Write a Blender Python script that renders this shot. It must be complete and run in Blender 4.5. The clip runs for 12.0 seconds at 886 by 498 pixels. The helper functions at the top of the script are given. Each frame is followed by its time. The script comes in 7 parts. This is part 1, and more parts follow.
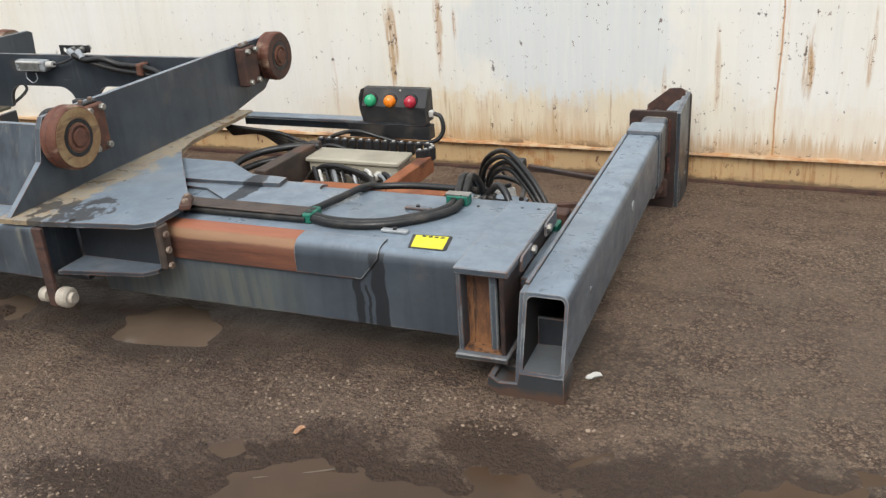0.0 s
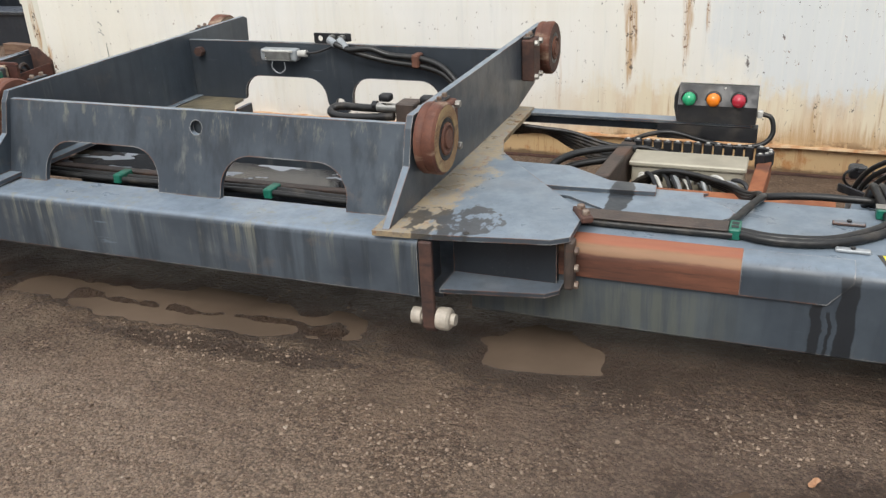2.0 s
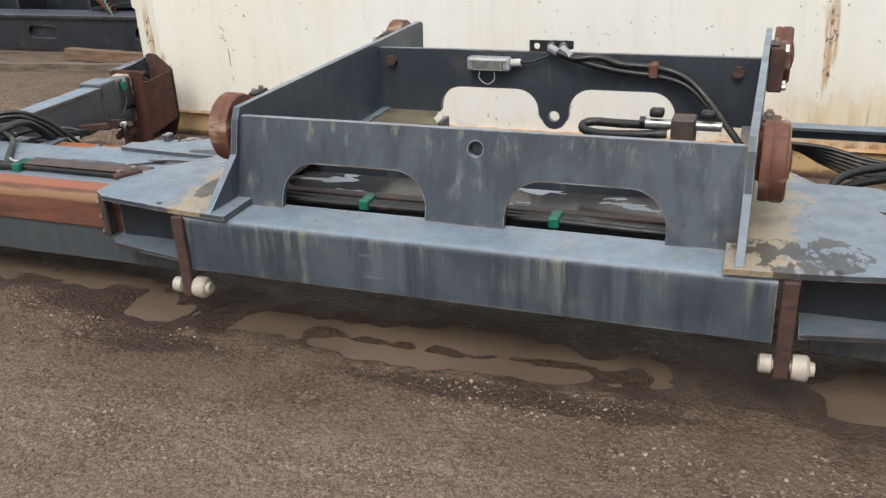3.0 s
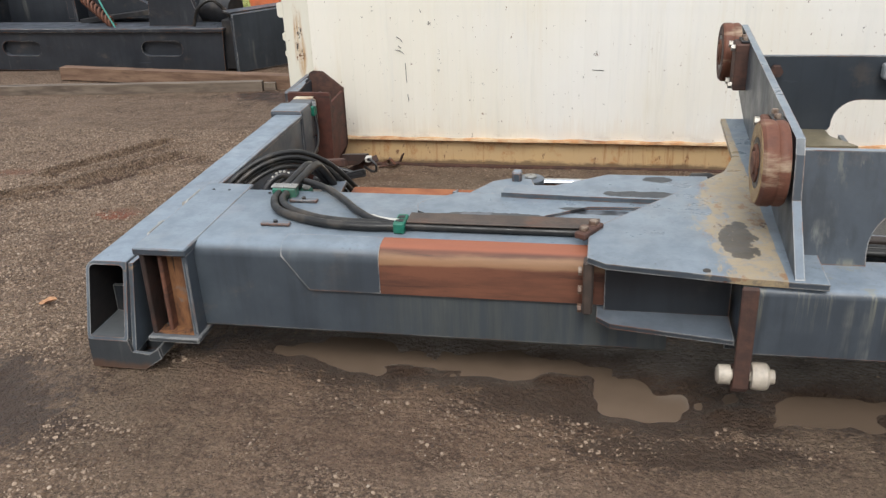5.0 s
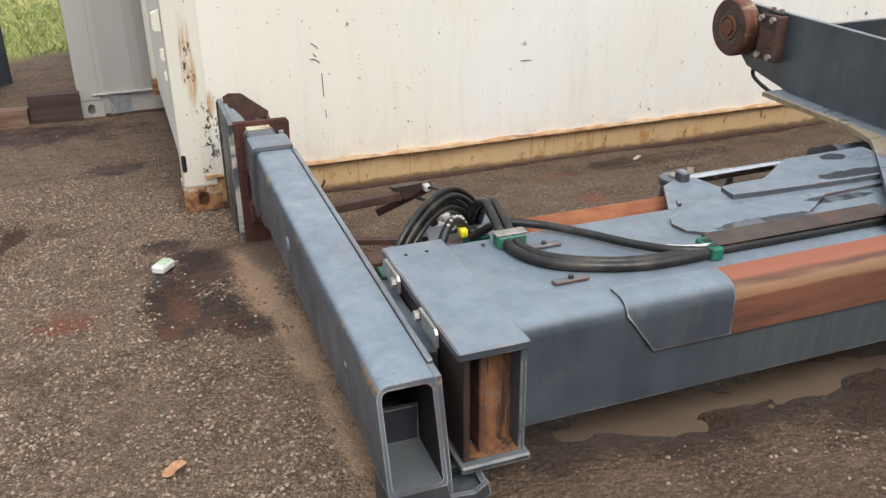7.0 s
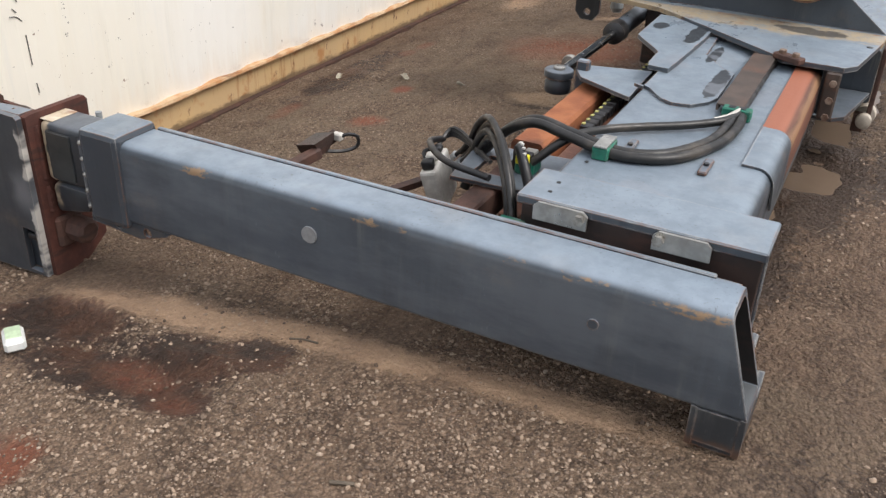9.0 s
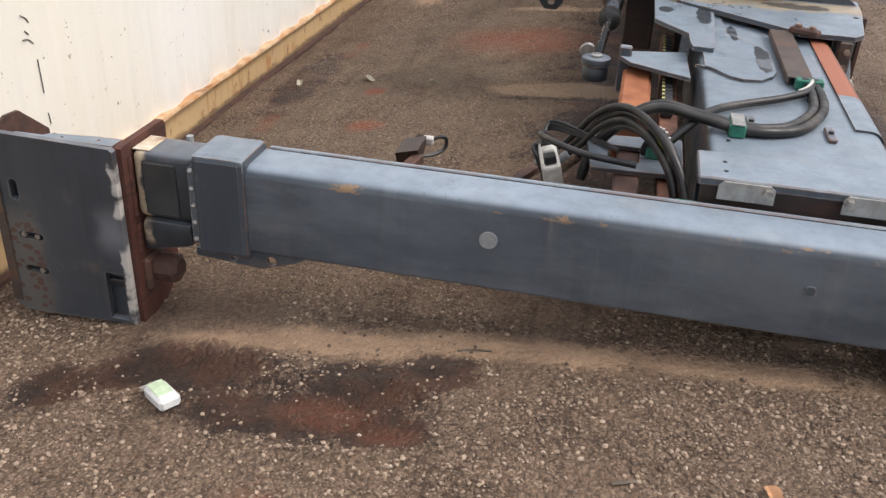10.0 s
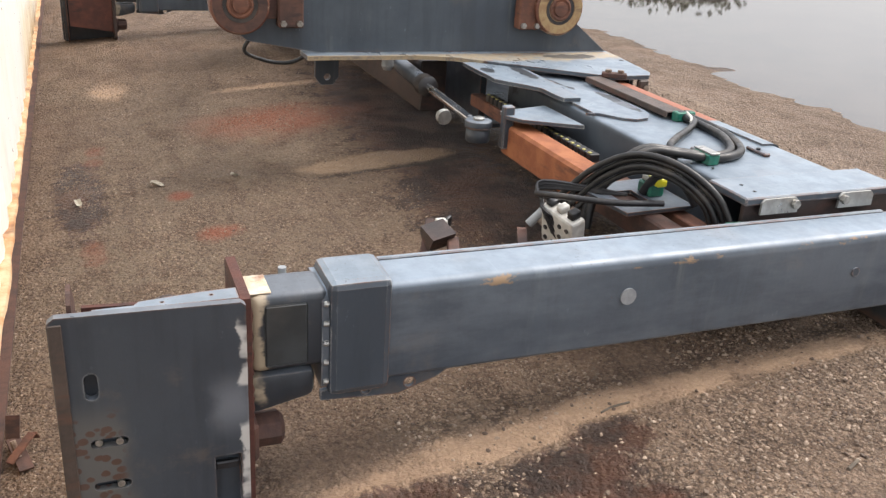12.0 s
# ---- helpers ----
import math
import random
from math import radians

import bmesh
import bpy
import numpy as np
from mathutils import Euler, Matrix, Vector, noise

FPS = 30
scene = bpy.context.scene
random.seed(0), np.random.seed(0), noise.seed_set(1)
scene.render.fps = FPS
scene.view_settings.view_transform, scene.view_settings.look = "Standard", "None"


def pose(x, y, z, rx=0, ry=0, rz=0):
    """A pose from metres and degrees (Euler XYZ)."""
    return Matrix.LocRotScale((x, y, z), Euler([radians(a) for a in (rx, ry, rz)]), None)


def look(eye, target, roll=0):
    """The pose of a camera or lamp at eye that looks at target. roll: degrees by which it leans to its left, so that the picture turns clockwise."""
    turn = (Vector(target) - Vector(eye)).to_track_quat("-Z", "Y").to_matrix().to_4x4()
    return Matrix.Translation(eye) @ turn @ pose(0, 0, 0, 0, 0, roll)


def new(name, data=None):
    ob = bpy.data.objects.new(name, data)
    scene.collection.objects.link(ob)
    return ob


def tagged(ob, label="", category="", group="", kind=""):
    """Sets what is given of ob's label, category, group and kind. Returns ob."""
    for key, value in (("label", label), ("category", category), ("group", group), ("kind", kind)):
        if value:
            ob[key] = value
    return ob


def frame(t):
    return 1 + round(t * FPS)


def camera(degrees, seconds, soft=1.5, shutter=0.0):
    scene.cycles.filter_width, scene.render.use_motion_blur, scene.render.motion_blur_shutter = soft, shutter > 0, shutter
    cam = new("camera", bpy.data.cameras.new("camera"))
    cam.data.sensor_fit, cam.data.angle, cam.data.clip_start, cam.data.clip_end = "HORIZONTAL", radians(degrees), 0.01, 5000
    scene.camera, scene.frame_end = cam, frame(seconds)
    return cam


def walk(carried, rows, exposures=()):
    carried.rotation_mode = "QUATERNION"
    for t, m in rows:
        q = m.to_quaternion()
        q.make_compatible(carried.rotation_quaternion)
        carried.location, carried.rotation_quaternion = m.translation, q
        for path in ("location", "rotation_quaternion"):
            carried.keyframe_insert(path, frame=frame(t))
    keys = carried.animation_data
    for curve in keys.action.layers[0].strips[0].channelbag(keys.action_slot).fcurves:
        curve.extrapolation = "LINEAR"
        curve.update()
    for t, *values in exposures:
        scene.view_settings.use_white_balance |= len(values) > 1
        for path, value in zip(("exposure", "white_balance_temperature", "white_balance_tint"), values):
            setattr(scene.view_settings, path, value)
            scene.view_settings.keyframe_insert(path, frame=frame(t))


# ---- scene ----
cam = camera(53.0, 12.0, soft=1.35)
# seconds, eye x y z, heading, pitch, roll
PATH = [
    (0, 0.000, 0.000, 1.550, 22.90, -23.62, -3.83),
    (0.5, -0.207, -0.037, 1.546, 22.58, -23.82, -3.45),
    (1, -0.543, -0.088, 1.551, 22.17, -23.98, -3.05),
    (1.5, -1.009, -0.075, 1.572, 21.78, -24.20, -2.84),
    (2, -1.483, -0.182, 1.569, 21.96, -24.33, -2.85),
    (2.5, -2.014, -0.235, 1.564, 22.21, -24.28, -2.91),
    (3, -2.610, -0.196, 1.572, 21.11, -24.31, -2.87),
    (3.5, -3.204, -0.188, 1.574, 18.66, -24.27, -2.72),
    (3.7, -3.408, -0.173, 1.565, 18.42, -24.13, -3.17),
    (5.3, -5.285, 0.057, 1.521, 8.01, -24.56, -2.10),
    (5.5, -5.514, 0.104, 1.536, 5.98, -24.70, -2.19),
    (6, -6.056, 0.211, 1.519, 1.53, -24.83, -2.04),
    (6.5, -6.536, 0.410, 1.474, -8.43, -25.08, -1.39),
    (6.7, -6.722, 0.541, 1.473, -12.88, -25.25, -1.15),
    (8.3, -7.798, 1.662, 1.349, -51.05, -27.31, 1.44),
    (8.5, -7.930, 1.808, 1.352, -55.14, -28.70, 1.68),
    (9, -8.187, 2.199, 1.338, -63.86, -29.29, 2.29),
    (9.5, -8.331, 2.657, 1.324, -70.81, -29.13, 2.42),
    (10, -8.475, 3.114, 1.285, -78.70, -28.84, 2.76),
    (10.5, -8.510, 3.528, 1.256, -88.09, -28.26, 3.23),
    (11, -8.481, 3.949, 1.259, -97.70, -27.79, 3.67),
    (11.5, -8.445, 4.318, 1.252, -105.63, -25.86, 3.45),
    (12, -8.269, 4.641, 1.219, -112.98, -22.88, 3.80),
]


def eye_pose(x, y, z, yaw, pitch, roll):
    a, b = radians(yaw), radians(pitch)
    ahead = Vector((-math.sin(a) * math.cos(b), math.cos(a) * math.cos(b), math.sin(b)))
    return look(Vector((x, y, z)), Vector((x, y, z)) + ahead, roll)


walk(cam, [(t, eye_pose(*p)) for t, *p in PATH], [(0.0, 0.43, 6450, 8.5), (3.5, 0.42, 6450, 9), (6.5, 0.45, 6450, 9.5), (8.5, 0.54, 6550, 11), (9.5, 0.62, 6600, 12.5), (11.0, 0.70, 6650, 14), (12.0, 1.06, 6650, 12)])

# ---- light: a bright overcast sky ----
SUN_EL, SUN_AZ = 52.0, 176.0   # degrees, azimuth clockwise from +y
world = bpy.data.worlds.new("overcast_sky")
scene.world = world
world.use_nodes = True
wn = world.node_tree.nodes
wl = world.node_tree.links
sky = wn.new("ShaderNodeTexSky")
sky.sky_type = 'NISHITA'
sky.sun_disc = False
sky.sun_elevation = radians(SUN_EL)
sky.sun_rotation = radians(SUN_AZ)
sky.air_density, sky.dust_density, sky.ozone_density = 1.0, 4.0, 1.0
soften = wn.new("ShaderNodeHueSaturation")
soften.inputs["Saturation"].default_value = 0.42
wl.new(sky.outputs[0], soften.inputs["Color"])
# an even cloud layer lies over the clear-sky gradient
cloud = wn.new("ShaderNodeMix")
cloud.data_type = 'RGBA'
cloud.inputs[0].default_value = 0.62
wl.new(soften.outputs[0], cloud.inputs[6])
# an overcast sky is brighter overhead than at the horizon
where = wn.new("ShaderNodeTexCoord")
height = wn.new("ShaderNodeSeparateXYZ")
wl.new(where.outputs["Generated"], height.inputs[0])
rise = wn.new("ShaderNodeMapRange")
for key, v in (("From Min", 0.0), ("From Max", 1.0), ("To Min", 4.6), ("To Max", 14.0)):
    rise.inputs[key].default_value = v
wl.new(height.outputs[2], rise.inputs["Value"])
tone = wn.new("ShaderNodeVectorMath")
tone.operation = 'SCALE'
tone.inputs[0].default_value = (0.96, 1.0, 1.07)
wl.new(rise.outputs["Result"], tone.inputs["Scale"])
wl.new(tone.outputs[0], cloud.inputs[7])
wl.new(cloud.outputs[2], wn["Background"].inputs[0])
wn["Background"].inputs[1].default_value = 0.10
sun = new("sun", bpy.data.lights.new("sun", 'SUN'))
sun.data.energy, sun.data.angle, sun.data.color = 1.5, radians(28), (1.0, 0.96, 0.90)
sun_dir = Vector((math.sin(radians(SUN_AZ)) * math.cos(radians(SUN_EL)), math.cos(radians(SUN_AZ)) * math.cos(radians(SUN_EL)), math.sin(radians(SUN_EL))))
sun.matrix_world = look(sun_dir * 30, (0, 0, 0))


# ---- materials ----
class Mat:
    """Small builder round one node material; world position drives all textures."""

    def __init__(self, name, rough=0.5, metal=0.0):
        self.m = bpy.data.materials.new(name)
        self.m.use_nodes = True
        self.n, self.l = self.m.node_tree.nodes, self.m.node_tree.links
        self.b = self.n["Principled BSDF"]
        self.b.inputs["Roughness"].default_value = rough
        self.b.inputs["Metallic"].default_value = metal
        self.pos = self.n.new("ShaderNodeNewGeometry").outputs["Position"]

    def put(self, socket, value):
        if hasattr(value, "node"):
            self.l.new(value, socket)
        else:
            socket.default_value = value

    def scaled(self, s, vec=None):
        v = self.n.new("ShaderNodeVectorMath")
        v.operation = 'MULTIPLY'
        self.l.new(vec or self.pos, v.inputs[0])
        v.inputs[1].default_value = s if hasattr(s, "__len__") else (s, s, s)
        return v.outputs[0]

    def noise(self, s, detail=4.0, rough=0.6, distortion=0.0):
        t = self.n.new("ShaderNodeTexNoise")
        self.l.new(self.scaled(s), t.inputs["Vector"])
        t.inputs["Scale"].default_value = 1.0
        t.inputs["Detail"].default_value = detail
        t.inputs["Roughness"].default_value = rough
        t.inputs["Distortion"].default_value = distortion
        return t.outputs["Fac"]

    def voronoi(self, s, feature='F1', out="Distance"):
        t = self.n.new("ShaderNodeTexVoronoi")
        t.feature = feature
        self.l.new(self.scaled(s), t.inputs["Vector"])
        t.inputs["Scale"].default_value = 1.0
        return t.outputs[out]

    def ramp(self, fac, lo, hi, a=0.0, b=1.0):
        t = self.n.new("ShaderNodeMapRange")
        t.interpolation_type = 'SMOOTHSTEP'
        self.put(t.inputs["Value"], fac)
        for key, v in (("From Min", lo), ("From Max", hi), ("To Min", a), ("To Max", b)):
            t.inputs[key].default_value = v
        return t.outputs["Result"]

    def math(self, op, a, b=0.0):
        t = self.n.new("ShaderNodeMath")
        t.operation = op
        self.put(t.inputs[0], a)
        self.put(t.inputs[1], b)
        return t.outputs[0]

    def mix(self, fac, a, b):
        t = self.n.new("ShaderNodeMix")
        t.data_type = 'RGBA'
        self.put(t.inputs[0], fac)
        for k, v in ((6, a), (7, b)):
            if hasattr(v, "node"):
                self.l.new(v, t.inputs[k])
            else:
                t.inputs[k].default_value = (*v, 1.0)
        return t.outputs[2]

    def axis(self, k):
        t = self.n.new("ShaderNodeSeparateXYZ")
        self.l.new(self.pos, t.inputs[0])
        return t.outputs[k]

    def up(self):
        g = self.n.new("ShaderNodeNewGeometry")
        t = self.n.new("ShaderNodeSeparateXYZ")
        self.l.new(g.outputs["Normal"], t.inputs[0])
        return t.outputs[2]

    def edges(self, radius):
        """1 along outer edges, where paint rubs off."""
        v = self.n.new("ShaderNodeBevel")
        v.samples = 4
        v.inputs["Radius"].default_value = radius
        g = self.n.new("ShaderNodeNewGeometry")
        d = self.n.new("ShaderNodeVectorMath")
        d.operation = 'DOT_PRODUCT'
        self.l.new(v.outputs[0], d.inputs[0])
        self.l.new(g.outputs["Normal"], d.inputs[1])
        return self.ramp(d.outputs["Value"], 0.99, 0.90)

    def attr(self, name):
        t = self.n.new("ShaderNodeAttribute")
        t.attribute_name = name
        return t.outputs["Fac"]

    def blob(self, cx, cy, rx, ry, wob=0.5, s=6.0, soft=0.3, k=1):
        """A patch round (cx, cy) on the ground plan with an uneven edge, 1 inside."""
        dx = self.math('DIVIDE', self.math('SUBTRACT', self.axis(0), cx), rx)
        dy = self.math('DIVIDE', self.math('SUBTRACT', self.axis(k), cy), ry)
        d = self.math('SQRT', self.math('ADD', self.math('MULTIPLY', dx, dx), self.math('MULTIPLY', dy, dy)))
        d = self.math('ADD', d, self.math('MULTIPLY', self.math('SUBTRACT', self.noise(s, 5), 0.5), wob * 2))
        return self.ramp(d, 1.0 - soft, 1.0, 1.0, 0.0)

    def color(self, v):
        if hasattr(v, "node"):
            self.l.new(v, self.b.inputs["Base Color"])
        else:
            self.b.inputs["Base Color"].default_value = (*v, 1.0)
        return self

    def rough(self, v):
        self.put(self.b.inputs["Roughness"], v)
        return self

    def bump(self, h, strength=0.3, dist=0.01):
        t = self.n.new("ShaderNodeBump")
        t.inputs["Strength"].default_value = strength
        t.inputs["Distance"].default_value = dist
        self.l.new(h, t.inputs["Height"])
        self.l.new(t.outputs[0], self.b.inputs["Normal"])
        return self


def paint(name, base, faded, rusty=0.72, stains=(), streaks=0.30, wear=0.85):
    """Weathered machine paint: fading, vertical runs, chips of rust, dust and painted skylight on top faces."""
    m = Mat(name)
    c = m.mix(m.ramp(m.noise(2.2, 5), 0.35, 0.7), base, faded)
    runs = m.ramp(m.noise((16, 16, 1.3), 4), 0.46, 0.66)
    c = m.mix(m.math('MULTIPLY', runs, streaks), c, tuple(0.5 * v for v in base))
    pale = m.math('MULTIPLY', m.ramp(m.noise((13, 13, 1.1), 6, 0.65), 0.55, 0.72), m.ramp(m.noise((2.1, 2.1, 3.5), 4), 0.42, 0.6))
    c = m.mix(m.math('MULTIPLY', pale, streaks * 0.8), c, (0.30, 0.30, 0.26))
    mud = m.math('MULTIPLY', m.ramp(m.noise((4.5, 4.5, 6.0), 6, 0.7), 0.56, 0.70), m.ramp(m.noise(1.3, 3), 0.4, 0.6))
    c = m.mix(m.math('MULTIPLY', mud, 0.30), c, (0.17, 0.13, 0.095))
    # up-facing faces get a paler colour that paints in the sky's light
    top_light = m.math('MULTIPLY', m.ramp(m.up(), 0.45, 0.92), m.ramp(m.noise(1.7, 6, 0.65), 0.25, 0.62, 0.66, 1.0))
    c = m.mix(m.math('MULTIPLY', top_light, 0.8), c, m.mix(m.ramp(m.noise(14, 6, 0.7), 0.35, 0.65), tuple(3.2 * v for v in faded), tuple(2.65 * v for v in faded)))
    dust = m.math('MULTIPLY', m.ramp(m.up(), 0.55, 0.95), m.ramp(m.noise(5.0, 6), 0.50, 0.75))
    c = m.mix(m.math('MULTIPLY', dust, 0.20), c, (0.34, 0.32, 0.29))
    fleck = m.math('MULTIPLY', m.ramp(m.noise(85, 3, 0.8), 0.60, 0.66), m.ramp(m.noise(3.1, 4, 0.6), 0.44, 0.62))
    c = m.mix(m.math('MULTIPLY', fleck, 0.45), c, (0.055, 0.052, 0.050))
    film = m.math('MULTIPLY', m.ramp(m.up(), 0.6, 0.95), m.math('MULTIPLY', m.ramp(m.noise((5.5, 9.0, 5.5), 6, 0.72), 0.52, 0.60), m.ramp(m.noise(1.1, 3), 0.42, 0.58)))
    c = m.mix(m.math('MULTIPLY', film, 0.34), c, tuple(1.5 * v for v in faded))
    scratch = m.math('MULTIPLY', m.ramp(m.noise((3.0, 70, 30), 4, 0.6), 0.66, 0.70), m.ramp(m.noise(2.3, 3), 0.5, 0.62))
    c = m.mix(m.math('MULTIPLY', scratch, 0.2), c, tuple(3.6 * v for v in faded))
    chips = m.ramp(m.noise(38, 5, 0.7), rusty, rusty + 0.04)
    c = m.mix(m.math('MULTIPLY', chips, 0.8), c, (0.14, 0.05, 0.025))
    worn = m.math('MULTIPLY', m.edges(0.007), m.ramp(m.noise(9, 6, 0.72), 0.34, 0.52))
    c = m.mix(m.math('MULTIPLY', worn, wear), c, m.mix(m.ramp(m.noise(5, 4), 0.44, 0.56), (0.36, 0.35, 0.33), (0.22, 0.095, 0.045)))
    for mask, col, amount in [s(m) for s in stains]:
        c = m.mix(m.math('MULTIPLY', mask, amount), c, col)
    m.color(c)
    m.rough(m.math('SUBTRACT', m.ramp(m.noise(7, 5), 0.3, 0.7, 0.32, 0.54), m.math('MULTIPLY', film, 0.14)))
    m.bump(m.noise(60, 3), 0.12, 0.004)
    return m.m


def rust(name, a, b, c0, s=14.0, rough=0.75, metal=0.0):
    m = Mat(name, rough, metal)
    c = m.mix(m.ramp(m.noise(s, 6, 0.65), 0.35, 0.65), a, b)
    c = m.mix(m.math('MULTIPLY', m.ramp(m.noise((s * 0.5, s * 0.5, s * 2.0), 5), 0.52, 0.7), 0.8), c, c0)
    m.color(c)
    m.bump(m.noise(s * 6, 5, 0.7), 0.35, 0.004)
    return m.m


def plain(name, col, rough=0.5, metal=0.0, var=0.35, s=20.0, bump=0.1):
    m = Mat(name, rough, metal)
    dark = tuple(v * (1 - var) for v in col)
    c = m.mix(m.ramp(m.noise(s, 5), 0.35, 0.68), dark, col)
    c = m.mix(m.math('MULTIPLY', m.ramp(m.noise(s * 0.22, 4), 0.5, 0.7), 0.3), c, (0.16, 0.13, 0.10))
    m.color(c)
    m.rough(m.ramp(m.noise(s * 0.7, 4), 0.3, 0.7, max(rough - 0.12, 0.05), min(rough + 0.12, 1.0)))
    m.bump(m.noise(s * 4, 3), bump, 0.003)
    return m.m


BASE, FADED = (0.043, 0.054, 0.068), (0.076, 0.093, 0.110)
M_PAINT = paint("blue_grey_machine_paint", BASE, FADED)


def edge_drips(m):
    """Pale and olive grime run down from the upper edge of the front plates."""
    fine = m.noise((26, 26, 1.2), 5, 0.7)
    return m.math('MULTIPLY', m.ramp(fine, 0.52, 0.64), m.math('MULTIPLY', m.ramp(m.noise((1.7, 1.7, 2.5), 4), 0.42, 0.56), m.math('MAXIMUM', m.ramp(m.axis(2), 0.60, 0.72), m.math('MULTIPLY', m.ramp(m.axis(2), 0.26, 0.41), m.ramp(m.axis(2), 0.45, 0.43))))), (0.22, 0.215, 0.165), 0.55


M_STREAKED = paint("streaked_front_paint", (0.041, 0.051, 0.064), (0.080, 0.097, 0.116), 0.72, (edge_drips,), 0.58)
# darker copy of the paint; puts the shade of recesses into the colour
M_DEEP = paint("shaded_inner_paint", (0.015, 0.018, 0.023), (0.024, 0.028, 0.034))
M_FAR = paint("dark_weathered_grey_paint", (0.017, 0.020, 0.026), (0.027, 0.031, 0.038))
M_DARK = paint("dark_blue_grey_paint", (0.030, 0.037, 0.046), (0.046, 0.055, 0.066))


def foot_distance(m, spread):
    """How far a point lies from the foot of either side plate, with a ragged edge."""
    d = m.math('MINIMUM', m.math('ABSOLUTE', m.math('ADD', m.axis(0), 2.60)), m.math('ABSOLUTE', m.math('ADD', m.axis(0), 4.50)))
    d = m.math('ADD', d, m.math('MULTIPLY', m.math('MULTIPLY', m.ramp(m.axis(0), -4.44, -4.42), m.ramp(m.axis(0), -4.2, -4.0, 1.0, 0.0)), 0.6))
    return m.math('ADD', d, m.math('MULTIPLY', m.math('SUBTRACT', m.noise((9, 4, 9), 6, 0.72), 0.5), spread))


def wing_stain(m):
    """Sandy yellow silt washed along the foot of the side plates."""
    return m.math('MULTIPLY', m.ramp(foot_distance(m, 0.5), 0.13, 0.08), m.ramp(m.noise(30, 6, 0.75), 0.36, 0.56, 0.45, 1.0)), (0.38, 0.29, 0.17), 0.80


def wing_rust(m):
    a = m.ramp(m.noise((14, 8, 14), 6, 0.72), 0.57, 0.63)
    return m.math('MULTIPLY', a, m.ramp(foot_distance(m, 0.3), 0.16, 0.09)), (0.24, 0.115, 0.052), 0.7


def wing_pits(m):
    a = m.ramp(m.noise((13, 8, 13), 5, 0.65), 0.64, 0.67)
    return m.math('MULTIPLY', a, m.ramp(foot_distance(m, 0.2), 0.20, 0.13)), (0.075, 0.032, 0.02), 0.9


def wing_wet(m):
    cut = m.ramp(m.noise((16, 9, 16), 5, 0.6), 0.44, 0.48)
    a = m.blob(-2.45, 2.32, 0.17, 0.14, 0.9, 7, 0.06)
    b = m.blob(-4.53, 2.46, 0.06, 0.13, 0.8, 9, 0.06)
    return m.math('MULTIPLY', m.math('MAXIMUM', a, b), cut), (0.050, 0.048, 0.046), 0.85


M_WING = paint("wing_paint_with_washed_rust", BASE, FADED, 0.72, (wing_stain, wing_rust, wing_pits, wing_wet))


def drip(m):
    """Black wet runs down the front of the right telescopic beam, and the wet track that feeds them."""
    x = m.math('ADD', m.axis(0), m.math('MULTIPLY', m.math('SUBTRACT', m.noise((3, 3, 9), 5), 0.5), 0.05))
    front = m.ramp(m.axis(1), 2.40, 2.39)
    a = m.math('MULTIPLY', m.ramp(m.math('ABSOLUTE', m.math('ADD', x, 1.243)), 0.024, 0.029, 1.0, 0.0), m.ramp(m.axis(2), 0.385, 0.375))
    b = m.math('MULTIPLY', m.ramp(m.math('ABSOLUTE', m.math('ADD', x, 1.325)), 0.013, 0.017, 1.0, 0.0), m.ramp(m.axis(2), 0.285, 0.275))
    c = m.math('MULTIPLY', m.ramp(m.math('ABSOLUTE', m.math('ADD', x, 1.290)), 0.004, 0.007, 1.0, 0.0), m.ramp(m.axis(2), 0.265, 0.255))
    runs = m.math('MULTIPLY', m.math('MAXIMUM', a, m.math('MAXIMUM', b, c)), front)
    track = m.blob(-1.99, 2.78, 0.045, 0.16, 0.7, 9, 0.08)
    for bx, by, rx, ry in ((-5.27, 2.655, 0.15, 0.028), (-4.78, 2.84, 0.16, 0.030), (-4.93, 2.735, 0.14, 0.020), (-4.74, 2.99, 0.05, 0.03)):
        track = m.math('MAXIMUM', track, m.blob(bx, by, rx, ry, 0.7, 16, 0.08))
    return m.math('MAXIMUM', runs, track), (0.018, 0.020, 0.023), 0.9


def pool_marks(m):
    a = m.ramp(m.noise(3.1, 5, 0.5), 0.60, 0.625)
    return m.math('MULTIPLY', a, m.ramp(m.up(), 0.7, 0.95)), (0.20, 0.22, 0.25), 0.5


def greenish(m):
    x = m.axis(0)
    a = m.ramp(x, -5.75, -5.45)
    b = m.ramp(x, -1.75, -1.45, 1.0, 0.0)
    low = m.ramp(m.axis(2), 0.29, 0.24)
    streak = m.ramp(m.noise((24, 24, 1.0), 5, 0.7), 0.38, 0.62, 0.30, 1.0)
    west = m.ramp(x, -4.0, -3.0, 0.5, 1.0)
    return m.math('MULTIPLY', m.math('MULTIPLY', m.math('MULTIPLY', a, b), low), m.math('MULTIPLY', streak, west)), (0.13, 0.135, 0.112), 0.7


